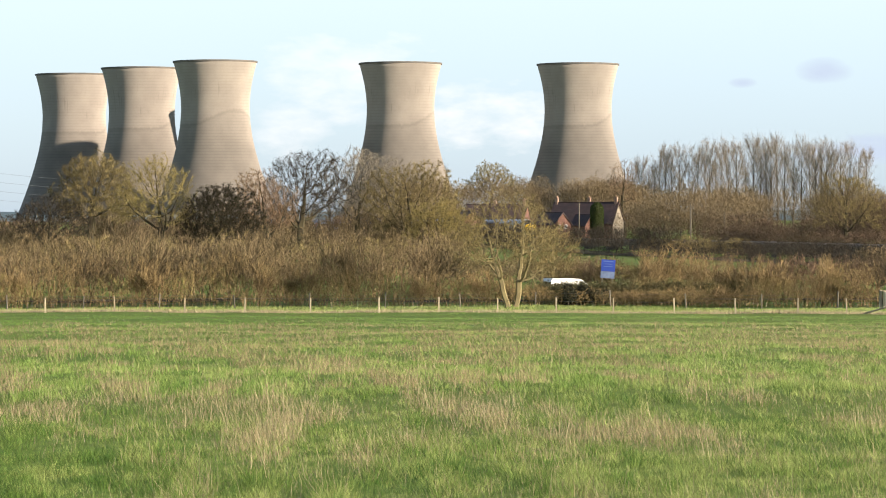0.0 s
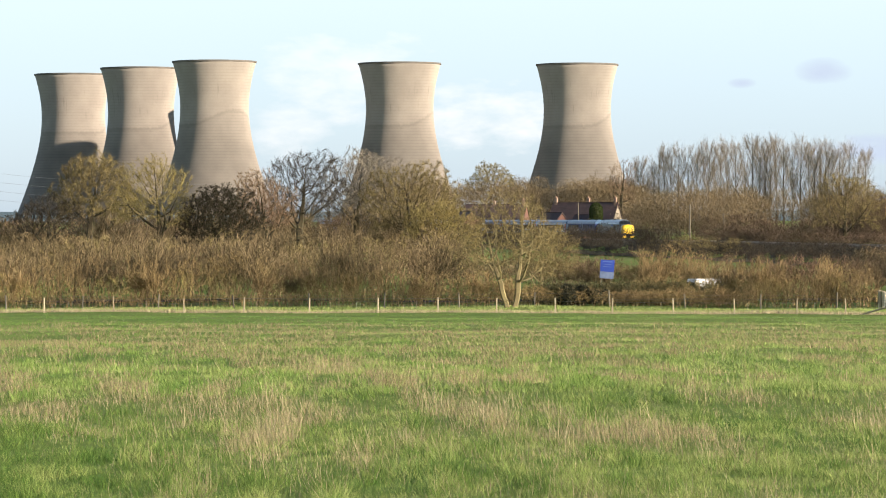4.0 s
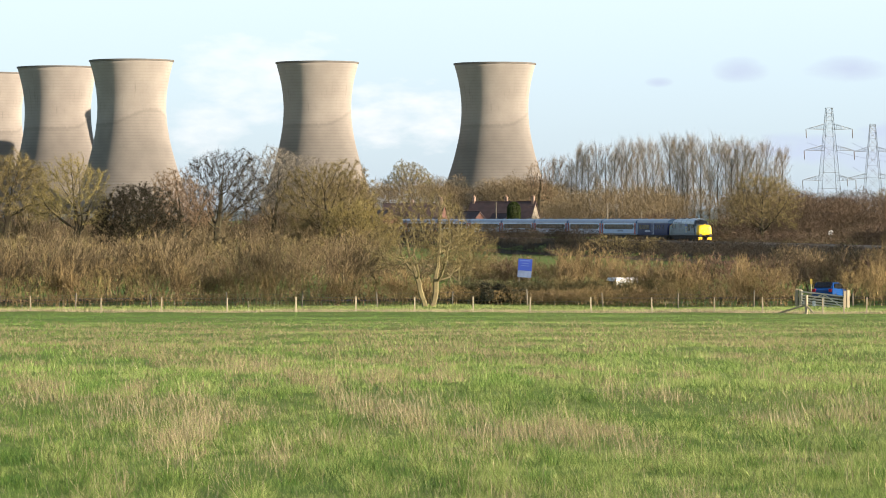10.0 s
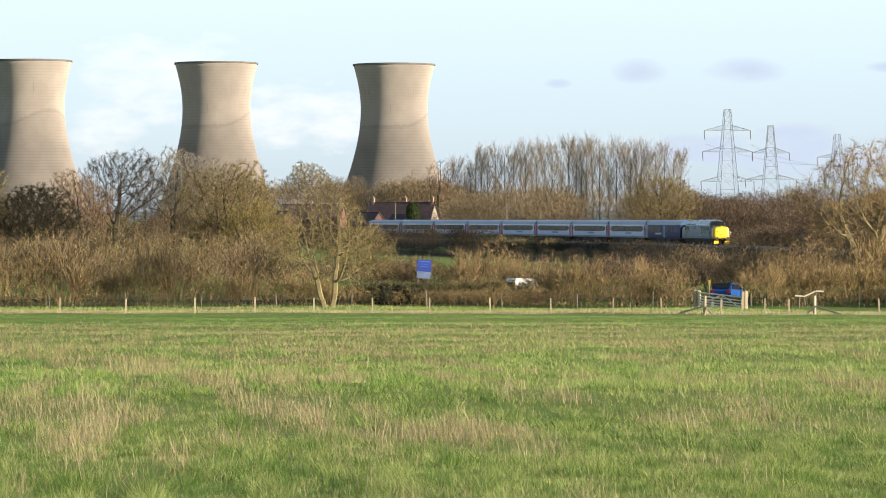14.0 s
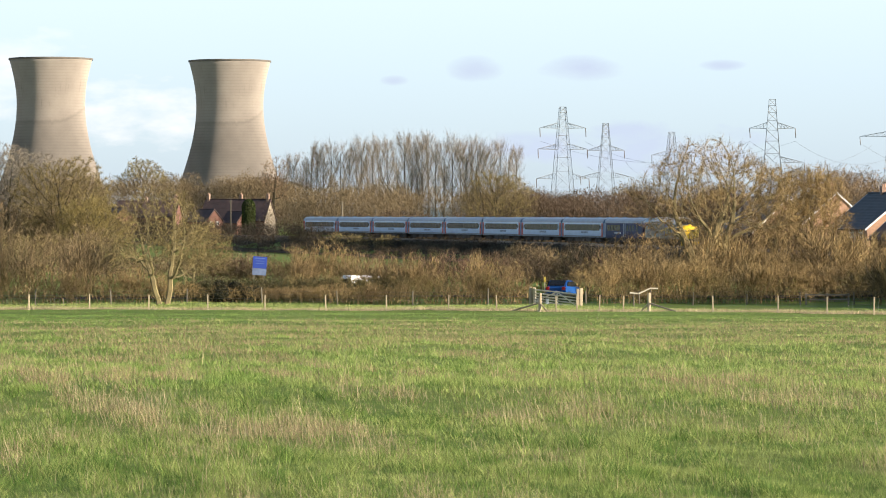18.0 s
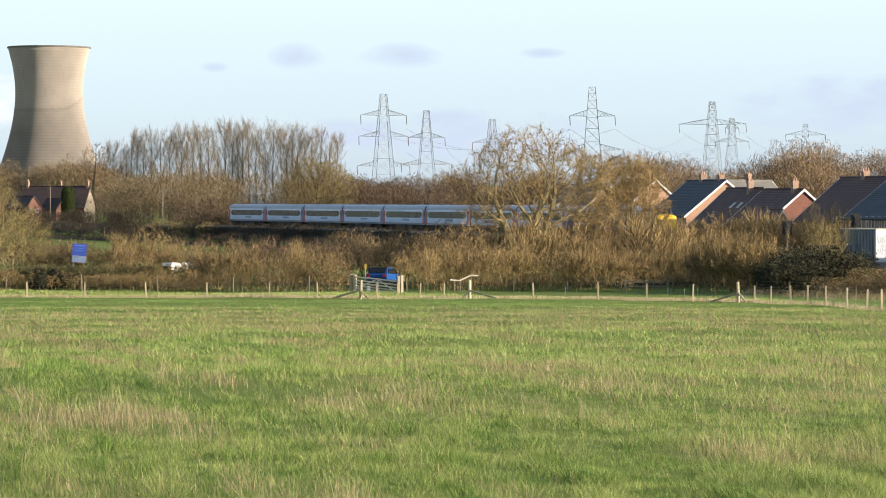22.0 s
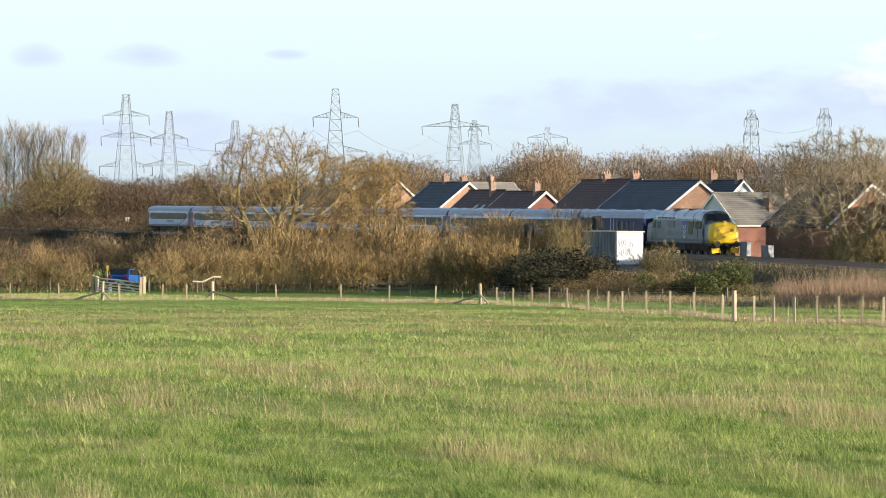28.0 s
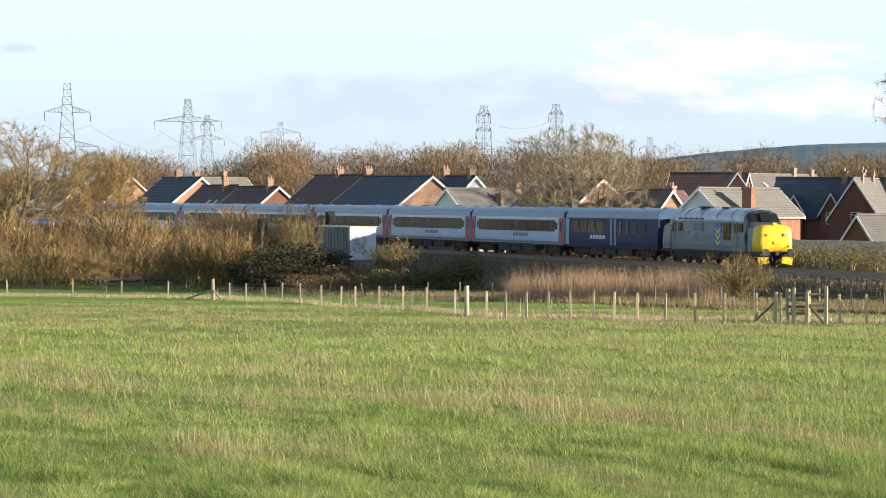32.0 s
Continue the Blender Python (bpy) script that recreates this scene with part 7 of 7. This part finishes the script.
for s in (-1, 1):
    bm = bmesh.new()
    box(bm, s * 0.68 - 0.13, s * 0.68 + 0.13, -1.99, -1.9, 0.75, 1.0)
    part("tail_lamp", bm, M_TAIL, _b)
_x, _y = spot(7.91, 277)
CAR.matrix_basis = pose(_x, _y, gz(_x, _y) + 0.02, 0, 0, -26)


def road_ribbon():
    bm = bmesh.new()
    prev = None
    for a in np.arange(-14, 16, 0.5):
        r0, r1 = [bm.verts.new((*spot(a, d), gz(*spot(a, d)) + 0.16)) for d in (277.5, 284.5)]
        if prev:
            bm.faces.new((prev[0], r0, r1, prev[1]))
        prev = (r0, r1)
    tagged(part("road", bm, M_ROAD), "narrow asphalt lane behind the hedge", "road", kind="structure")


road_ribbon()


def sign_board():
    x, y = spot(2.745, 274)
    th = empty("notice_board", pose(x, y, gz(x, y), 0, 4, -3), "leaning blue notice board with white lines on posts", "sign")
    for s in (-1, 1):
        bm = bmesh.new()
        box(bm, s * 0.4 - 0.05, s * 0.4 + 0.05, 0.03, 0.12, -0.3, 3.3)
        part("post", bm, M_POST_OLD, th)
    z0 = 2.05
    boxed("board", (-0.56, 0.56, -0.03, 0.03, z0 + 0.55, z0 + 1.5), M_SIGN, th)
    boxed("lower_board", (-0.56, 0.56, -0.03, 0.03, z0, z0 + 0.54), M_SIGN2, th)
    for k, (w, h) in enumerate(((0.8, 0.08), (0.6, 0.05), (0.7, 0.05))):
        boxed("text_bar", (-w / 2, w / 2, -0.04, -0.031, z0 + 1.32 - k * 0.2, z0 + 1.32 + h - k * 0.2), M_SIGN_TEXT, th)


sign_board()


def timber_stile(az, d, label):
    x, y = spot(az, d)
    th = empty("rail_fence", pose(x, y, gz(x, y), 0, 0, -az), label, "fence")
    for u in (-1.6, 0.0, 1.6):
        boxed("post", (u - 0.06, u + 0.06, -0.06, 0.06, -0.3, 0.9), M_POST_OLD, th)
    for h in (0.42, 0.78):
        boxed("rail", (-1.7, 1.7, -0.1, -0.062, h - 0.06, h + 0.06), M_POST_OLD, th)


def broken_rail():
    x, y = spot(9.3, 258)
    th = empty("broken_rail", pose(x, y, gz(x, y), 0, 0, -9), "bleached broken timber rail lying across the verge", "timber")
    bm = bmesh.new()
    for a, b in (((-1.2, 0, 0.95), (-0.5, 0, 0.9)), ((-0.5, 0, 0.9), (0.35, 0, 1.3)), ((0.35, 0, 1.3), (0.95, 0, 1.28))):
        rod(bm, a, b, 0.06, 0.05)
    part("rail", bm, M_GATE, th)
    for u, h in ((-0.9, 0.92), (0.4, 1.3)):
        bm = bmesh.new()
        rod(bm, (u, 0.05, -0.3), (u, 0.05, h), 0.05)
        part("post", bm, M_POST_OLD, th)


broken_rail()
timber_stile(12.35, 259, "weathered timber rail fence before the thicket")


def clipped_yew():
    x, y = spot(2.6, 775)
    th = empty("clipped_yew", pose(x, y, gz(x, y)), "tall clipped dark green yew beside the cottage", "shrub")
    g = np.random.default_rng(4)
    n = 9000
    a, h = g.random(n) * 6.283, g.random(n)
    r = 1.55 * np.where(h > 0.8, np.sqrt(np.clip(1 - ((h - 0.8) / 0.2) ** 2, 0, 1)), 1.0) * (0.9 + 0.12 * g.random(n))
    p = np.stack([r * np.cos(a), r * np.sin(a), h * 9.0], 1)
    u, v = unit(g.normal(size=(n, 3))) * 0.13, unit(g.normal(size=(n, 3))) * 0.1
    link_mesh("foliage", quads_mesh("foliage", np.stack([p - u, p + v, p + u, p - v], 1).reshape(-1, 3)), M_LEAF_YEW, th)
    bm = bmesh.new()
    rod(bm, (0, 0, -0.5), (0, 0, 8.0), 1.25, 1.0, sides=12)
    part("trunk", bm, M_LEAF_DARK, th)


clipped_yew()


# ---- lineside growth on the near side ----
def leafy_bush(az, d, h, w, label, seed, material=M_LEAF_GREEN, count=7000):
    x, y = spot(az, d)
    th = empty("evergreen_bush", pose(x, y, gz(x, y) - 0.1), label, "bush")
    g = np.random.default_rng(seed)
    cs = g.normal(size=(9, 3)) * np.array([w * 0.24, w * 0.2, h * 0.14]) + np.array([0, 0, h * 0.5])
    c = cs[g.integers(0, 9, count)]
    p = c + unit(g.normal(size=(count, 3))) * (h * 0.36) * (0.7 + 0.35 * g.random((count, 1)))
    p[:, 2] = np.clip(p[:, 2], 0.0, None)
    u, v = unit(g.normal(size=(count, 3))) * 0.075, unit(g.normal(size=(count, 3))) * 0.045
    link_mesh("foliage", quads_mesh("foliage", np.stack([p - u, p + v, p + u, p - v], 1).reshape(-1, 3)), material, th)
    a, b = grow(seed, h, 0.05, SMALL, stems=4, solid=0, cheap=True, twig=0.02)
    link_mesh("branchwork", quads_mesh("branchwork", fit_height([b], h * 0.85, w * 0.8)[0], 3), M_BARK, th)


leafy_bush(17.58, 238, 2.3, 4.4, "rounded olive green ivy bush below the line", 301)
leafy_bush(18.06, 240, 2.7, 3.0, "tall olive green ivy bush below the line", 302)
leafy_bush(2.3, 266, 1.6, 4.6, "low dark evergreen bush in the hedge", 303, M_LEAF_DARK)

mass("bank_bush", SHRUBS, [(*spot(22.8, 190), gz(*spot(22.8, 190)) - 0.1, 3.1, 3.6), (*spot(22.85, 188), gz(*spot(22.85, 188)) - 0.1, 2.7, 3.4), (*spot(22.7, 192), gz(*spot(22.7, 192)) - 0.1, 3.0, 3.0), (*spot(22.95, 191), gz(*spot(22.95, 191)) - 0.1, 3.0, 3.0), (*spot(22.6, 191), gz(*spot(22.6, 191)) - 0.1, 2.6, 2.8)], M_TWIG_OLIVE, "dense bare twiggy bush before the railway", "bush", 71)
mass("bank_bush", SHRUBS, [(*spot(16.98, 248), 1.2, 3.3, 3.2), (*spot(17.2, 247), 1.0, 2.9, 3.0), (*spot(16.8, 249), 1.2, 2.6, 2.6), (*spot(15.38, 270), 1.8, 3.8, 3.0)], M_TWIG_OLIVE, "dense bare twiggy bush beside the container", "bush", 72)
BANK_TOP = lambda a: float(np.interp(a, [13.4, 14.2, 15.3, 15.75, 15.95, 17.0, 17.7, 18.6, 19.6], [1.8, 2.8, 3.7, 3.9, 2.2, 2.25, 2.2, 1.7, 0.9]))
BRAMBLES = [(*spot(a, d), gz(*spot(a, d)) - 0.1, BANK_TOP(a) * (0.9 + 0.12 * math.sin(a * 90)) - gz(*spot(a, d)), 3.4) for a, d in zip(np.arange(13.4, 19.6, 0.1), 252 + 7 * np.sin(np.arange(62) * 2.3) - np.clip(np.arange(62) - 35, 0, 40) * 0.7)]
# near-black brambles in place of the shade that falls on this slope
mass("bramble", LEAFY, [(x, y, z, h, w) for x, y, z, h, w in BRAMBLES[11:20] for _ in range(4)], M_LEAF_DARK, "dense brambles heaped on the bank, dark to stand in for shade", "bramble", 76)
mass("bramble", FUZZ + SHRUBS[2:], BRAMBLES[25:], M_TWIG, "tangled brown brambles before the container", "bramble", 77)
mass("bramble", FUZZ, [(*spot(a, d), gz(*spot(a, d)) - 0.1, 1.6, 3.0) for a, d in zip(np.arange(15.25, 17.4, 0.1), 243 + 6 * np.sin(np.arange(22) * 2.3))], M_LEAF_BROWN, "tangled brown brambles on the bank", "bramble", 73)
# shade on these bushes is in the twig colour
mass("bank_thicket", FUZZ, [(*spot(a, d), gz(*spot(a, d)) - 0.1, 3.0, 3.8) for a, d in zip(np.arange(14.3, 16.0, 0.07), 277 + 9 * np.sin(np.arange(25) * 1.7))], M_TWIG_DARK, "bushes on the railway bank, shade in their colour", "bush", 74)
mass("far_side_bushes", FUZZ, [(*spot(a, d), gz(*spot(a, d)) - 0.1, 1.75 if a < 22.9 else 2.5, 3.6) for a, d in [(b, rail_d(b) + 9 + 3 * math.sin(b * 17)) for b in np.arange(19.2, 26.5, 0.19)]], M_TWIG_OLIVE, "bare brown bushes between the line and the houses", "bush", 75)


mass("lineside_scrub", SHRUBS, [(*spot(a, d), gz(*spot(a, d)) - 0.1, 3.3 + 0.5 * math.sin(a * 31), 4.2) for a, d in [(b, rail_d(b) + 16.5 + 2 * math.sin(b * 23)) for b in np.arange(20.0, 22.4, 0.12)]], M_TWIG_GOLD, "dense bare golden-brown scrub beside the line", "bush", 78)


mass("bank_bush", SHRUBS, row(13.5, 15.25, 0.07, lambda a: 298, 6, lambda a: 6.0 if a < 14.6 else 5.3, 4.2, seed=81, hvar=0.15), M_TWIG_GOLD, "tall bare brown bushes that hide the line", "bush", 81)
mass("bank_bush", SHRUBS, row(15.12, 15.55, 0.07, lambda a: 290, 2, lambda a: 6.7, 2.4, seed=82, hvar=0.2), M_TWIG_SHADE, "tall bare twiggy bush beside the line", "bush", 82)
# added leaf heap whose dark colour imitates the bank's shade
mass("ivy_bank", LEAFY, row(14.3, 15.85, 0.03, lambda a: 272, 6, lambda a: float(np.interp(a, [13.7, 14.4, 15.9], [1.6, 2.9, 3.2])), 3.6, seed=83, hvar=0.2), M_LEAF_DARK, "heaped leaves on the bank, dark to stand in for shade", "bramble", 83)
mass("bramble", LEAFY, row(15.8, 17.3, 0.035, lambda a: 253, 3, lambda a: 1.9, 2.6, seed=84, hvar=0.25), M_LEAF_BROWN, "heaped russet brambles before the container", "bramble", 84)
mass("bank_bush", SHRUBS, row(13.3, 14.4, 0.08, lambda a: 262, 3, lambda a: 4.4, 3.0, seed=86, hvar=0.2), M_TWIG_GOLD, "sunlit bare golden-brown bushes before the bank", "bush", 86)
mass("bank_bush", SHRUBS, [(*spot(a, d), gz(*spot(a, d)) - 0.1, h, w) for a, d, h, w in ((15.3, 262, 6.0, 3.0), (15.42, 260, 5.2, 3.0), (15.22, 264, 5.0, 2.8), (15.46, 258, 3.6, 2.6))], M_TWIG_OLIVE, "tall bare twiggy bush on the bank", "bush", 87)
mass("garden_hedge", FUZZ, [(*spot(a, d), gz(*spot(a, d)) - 0.1, 3.7 - gz(*spot(a, d)), 3.0) for a, d in [(b, float(np.interp(b, [23, 26], [243, 229])) - 2.0 + 0.6 * math.sin(b * 31)) for b in np.arange(23.0, 26.4, 0.09)]], M_TWIG, "brown hedge before the boundary wall", "hedge", 85)


# ---- grasses ----
def strip(name, n, az0, az1, d0, d1, h0, h1, w, material, label, seed, lean=0.5, cat="grass", clump=0.0):
    g = np.random.default_rng(seed)
    a = np.radians(g.uniform(az0, az1, n))
    deg = np.degrees(a)
    d = np.array([d0(t) for t in deg]) + g.random(n) * np.array([d1(t) for t in deg])
    x, y = d * np.sin(a), d * np.cos(a)
    z = ground_z(x, y)
    h = g.uniform(h0, h1, len(x))
    if clump:
        h *= np.array([0.95 + 0.75 * noise.noise((p * clump * 2.2, q * clump * 0.4, 3.0)) for p, q in zip(x, y)])
    base = np.stack([x, y, z - 0.04], 1)
    tip = base + np.stack([g.normal(size=len(x)) * lean * h, g.normal(size=len(x)) * lean * h, h], 1)
    ang = g.random(len(x)) * 6.283
    s = np.stack([np.cos(ang), np.sin(ang), np.zeros(len(x))], 1) * (w * (0.6 + 0.8 * g.random(len(x))))[:, None]
    return tagged(link_mesh(name, quads_mesh(name, np.stack([base - s, base + s, tip], 1).reshape(-1, 3), 3), material), label, cat, kind="stuff")


M_ROUGH = mat("rough_brown_grass", (0.30, 0.225, 0.125), (0.21, 0.18, 0.085), scale=0.25, rough=0.9, island=0.4, spec=0.1)
TABLE = np.random.default_rng(77).random((256, 256))


def drift_noise(x, y):
    """Smooth noise from 0 to 1 over a grid of unit cells."""
    xi, yi = np.floor(x).astype(int), np.floor(y).astype(int)
    u, v = x - xi, y - yi
    u, v = u * u * (3 - 2 * u), v * v * (3 - 2 * v)
    t = lambda i, j: TABLE[(xi + i) % 256, (yi + j) % 256]
    return (t(0, 0) * (1 - u) + t(1, 0) * u) * (1 - v) + (t(0, 1) * (1 - u) + t(1, 1) * u) * v


def dryness(x, y):
    """How much of the sward is dead straw: in drifts, most on the west side and in a belt short of the fence."""
    r, az = np.hypot(x, y), np.degrees(np.arctan2(x, y))
    v = 0.5 * drift_noise(x / 1.15 + 0.07 * y, y / 11.0 + 40) + 0.42 * drift_noise(x / 0.5 + 0.05 * y + 90, y / 4.0) + 0.2 * drift_noise(x / 0.22 + 7, y / 1.4)
    belt = np.interp(r, [26, 34, 45, 60, 90, 110, 150, 172, 185, 245], [-0.22, -0.13, -0.02, -0.02, 0.04, 0.17, 0.17, 0.04, -0.22, -0.16])
    side = np.interp(az, [-8, -3, 1, 6, 12, 26], [0.12, 0.115, 0.07, 0.03, -0.01, -0.05])
    return v + belt + side


def tuft(x, y):
    """Uneven length of the sward, with short hollows between tufts."""
    a = drift_noise(x / 0.34 + 31, y / 1.5 + 3)
    b = drift_noise(x / 1.1 + 11, y / 4.0 + 60)
    return np.clip(2.7 * a + 0.9 * b - 0.75, 0.55, 2.8)


def sward(name, n, d0, d1, h0, h1, width, material, label, seed, lean=0.45, dry=None, lush=None):
    """Blades spread evenly over the view's slant; width is an angle, so that far blades stand for several."""
    g = np.random.default_rng(seed)
    d = 1.0 / g.uniform(1 / d1, 1 / d0, n)
    a = np.radians(g.uniform(-8.2, 26, n))
    x, y = d * np.sin(a), d * np.cos(a)
    v = dryness(x, y)
    if dry is not None:
        k = g.random(n) < 1 / (1 + np.exp(-(v - dry) / 0.045))
    elif lush is not None:
        k = g.random(n) < (1 / (1 + np.exp((v - lush) / 0.04))) * (drift_noise(x / 0.28 + 5, y / 1.6 + 21) > 0.5)
    else:
        k = g.random(n) < 1 - 0.55 / (1 + np.exp(-(v - 0.66) / 0.05))
    x, y, d = x[k], y[k], d[k]
    m = len(x)
    h = g.uniform(h0, h1, m) * (tuft(x, y) if dry is None else 0.55 + 0.5 * tuft(x, y))
    base = np.stack([x, y, ground_z(x, y) - 0.03], 1)
    wind = np.array([-0.12, 0.05, 0.0])
    tip = base + np.stack([g.normal(size=m) * lean * h, g.normal(size=m) * lean * h, h + 0.03], 1) + wind * h[:, None]
    ang = g.random(m) * 6.283
    s = np.stack([np.cos(ang), np.sin(ang), np.zeros(m)], 1) * (width * d * (0.6 + 0.8 * g.random(m)))[:, None]
    return tagged(link_mesh(name, quads_mesh(name, np.stack([base - s, base + s, tip], 1).reshape(-1, 3), 3), material), label, "grass", kind="stuff")


TURF = "short tufted green pasture grass"
sward("pasture_grass", 400000, 25.5, 62, 0.03, 0.085, 0.00011, M_GRASS, TURF, 400, lean=0.8)
sward("pasture_grass", 230000, 60, 120, 0.04, 0.10, 0.00012, M_GRASS_FAR, TURF, 401, lean=0.7)
sward("pasture_grass", 230000, 118, 178, 0.03, 0.06, 0.00009, M_GRASS_FAR, TURF, 402, lean=0.6)
sward("pasture_grass", 150000, 174, 246, 0.03, 0.05, 0.00009, M_GRASS_FRESH, "fresh green grass short of the fence", 416, lean=0.8)
sward("lush_grass", 260000, 25.5, 110, 0.05, 0.10, 0.00010, M_GRASS_LUSH, "lush dark green clumps in the pasture", 403, lean=0.6, lush=0.46)
DRY = "pale dry grass in drifts among the turf"
sward("dry_grass", 230000, 25.5, 65, 0.06, 0.17, 0.00008, M_STRAW, DRY, 404, lean=0.6, dry=0.72)
sward("dry_grass", 250000, 63, 200, 0.06, 0.16, 0.00008, M_STRAW, DRY, 405, lean=0.5, dry=0.69)
sward("dry_grass", 80000, 25.5, 240, 0.04, 0.10, 0.00005, M_STRAW, "single dry blades through the turf", 406, lean=0.6, dry=0.48)
SEED = "thin tall seeding grass stalks"
sward("grass_stalks", 45000, 25.5, 80, 0.14, 0.34, 0.00006, M_STALK, SEED, 412, lean=0.25, dry=0.70)
sward("grass_stalks", 9000, 25.5, 110, 0.1, 0.26, 0.00006, M_STALK, SEED, 413, lean=0.35, dry=0.42)


def tussocks(n, seed):
    g = np.random.default_rng(seed)
    out = []
    for _ in range(n):
        a, d = g.uniform(-8, 26), 27 + 100 * g.random() ** 1.5
        x, y = spot(a, d)
        m, r = 34, g.uniform(0.15, 0.5)
        p = np.stack([x + g.normal(size=m) * r, y + g.normal(size=m) * r * 0.8], 1)
        z = ground_z(p[:, 0], p[:, 1])
        base = np.column_stack([p, z - 0.03])
        tip = base + np.column_stack([g.normal(size=m) * 0.1, g.normal(size=m) * 0.1, g.uniform(0.06, 0.17, m)])
        out.append(spikes(base, tip, 0.0015 + d * 0.00005, g))
    tagged(link_mesh("grass_tussocks", quads_mesh("grass_tussocks", np.concatenate(out), 3), M_TUSSOCK), "dark green grass tussocks in the pasture", "grass", kind="stuff")


M_TUSSOCK = mat("tussock_grass", (0.15, 0.23, 0.04), (0.20, 0.27, 0.05), scale=0.4, rough=0.6, island=0.4, spec=0.3, glow_through=0.4)
tussocks(700, 411)
edge = lambda a: math.hypot(*fence_at(a)) + 0.2
strip("rough_grass", 42000, -8.2, 25.8, edge, lambda a: 4.0, 0.1, 0.34, 0.016, M_STALK, "rough dry grass along the fence", 406, lean=0.3)
strip("verge_grass", 60000, -8.2, 14.8, lambda a: edge(a) + 3, lambda a: 20.0, 0.08, 0.22, 0.028, M_VERGE, "green verge between the fence and the hedge", 407)
strip("tall_reeds", 22000, 18.9, 22.4, lambda a: float(np.interp(a, [18, 20, 22, 24], [201, 194, 187, 178])), lambda a: 12.0, 0.5, 2.1, 0.009, M_REED, "tall dry russet reeds before the railway", 408, lean=0.3, cat="reeds", clump=0.22)
strip("tall_reeds", 1800, 19.0, 22.3, lambda a: float(np.interp(a, [18, 20, 22, 24], [201, 194, 187, 178])), lambda a: 11.0, 1.6, 2.7, 0.012, M_REED, "feathery dry reed plumes", 415, lean=0.2, cat="reeds")
strip("bank_grass", 42000, 14.0, 26, lambda a: float(np.interp(a, [14, 18, 22, 26], [250, 200, 165, 140])), lambda a: 40.0, 0.2, 0.6, 0.012, M_ROUGH, "rough brown grass on the railway bank", 409, lean=0.3)



def bank_blades(n, seed):
    """Rough growth on the near slope, up to the ballast."""
    g = np.random.default_rng(seed)
    s, o = g.uniform(-90, 130, n), 5.8 + 19 * g.random(n)
    ss = np.arange(-95, 140, 1.0)
    tab = [on_line(float(k)) for k in ss]
    lx, ly = np.array([p.x for p in tab]), np.array([p.y for p in tab])
    x, y = np.interp(s, ss, lx), np.interp(s, ss, ly)
    dx, dy = np.interp(s + 1, ss, lx) - x, np.interp(s + 1, ss, ly) - y
    ln = np.hypot(dx, dy)
    x, y = x - dy / ln * o, y + dx / ln * o
    z = ground_z(x, y)
    h = g.uniform(0.15, 0.5, n)
    base = np.stack([x, y, z], 1)
    tip = base + np.stack([g.normal(size=n) * 0.35 * h, g.normal(size=n) * 0.35 * h, h + 0.1], 1)
    tagged(link_mesh("bank_growth", quads_mesh("bank_growth", spikes(base, tip, 0.01, g), 3), M_ROUGH), "tangled dry grass and brambles on the railway slope", "grass", kind="stuff")


bank_blades(90000, 414)


# ---- movement ----
def motions():
    """The train runs along its line; a van drives along the road behind the hedge and stops."""
    times = [float(t) for t in range(0, 33)]

    def follow(thing, back, half):
        rows = []
        for t in times:
            s = SPEED * (32 - t) + back
            f, b = on_line(s - half), on_line(s + half)
            mid = (f + b) / 2
            rows.append((t, pose(mid.x, mid.y, RAIL, 0, 0, math.degrees(math.atan2(f.y - b.y, f.x - b.x)) - 90)))
        walk(thing, rows)

    follow(LOCO, 9.4, 5.0)
    follow(NAVY_COACH, 18.8 + 10.25, 7.0)
    for k, c in enumerate(COACHES):
        follow(c, 18.8 + 20.5 + 11.5 + 23.0 * k, 8.0)

    # the van comes along the lane, slows down and stops
    rows = []
    for t, a in ((0, 2.14), (0.5, 2.66), (1, 3.14), (1.5, 3.53), (2, 3.84), (2.5, 4.12), (3, 4.34), (3.5, 4.49), (4.2, 4.60), (5, 4.62), (32, 4.62)):
        x, y = spot(a, 280.5)
        rows.append((float(t), pose(x, y, gz(x, y) + 0.17, 0, 0, -62)))
    walk(VAN, rows)


motions()
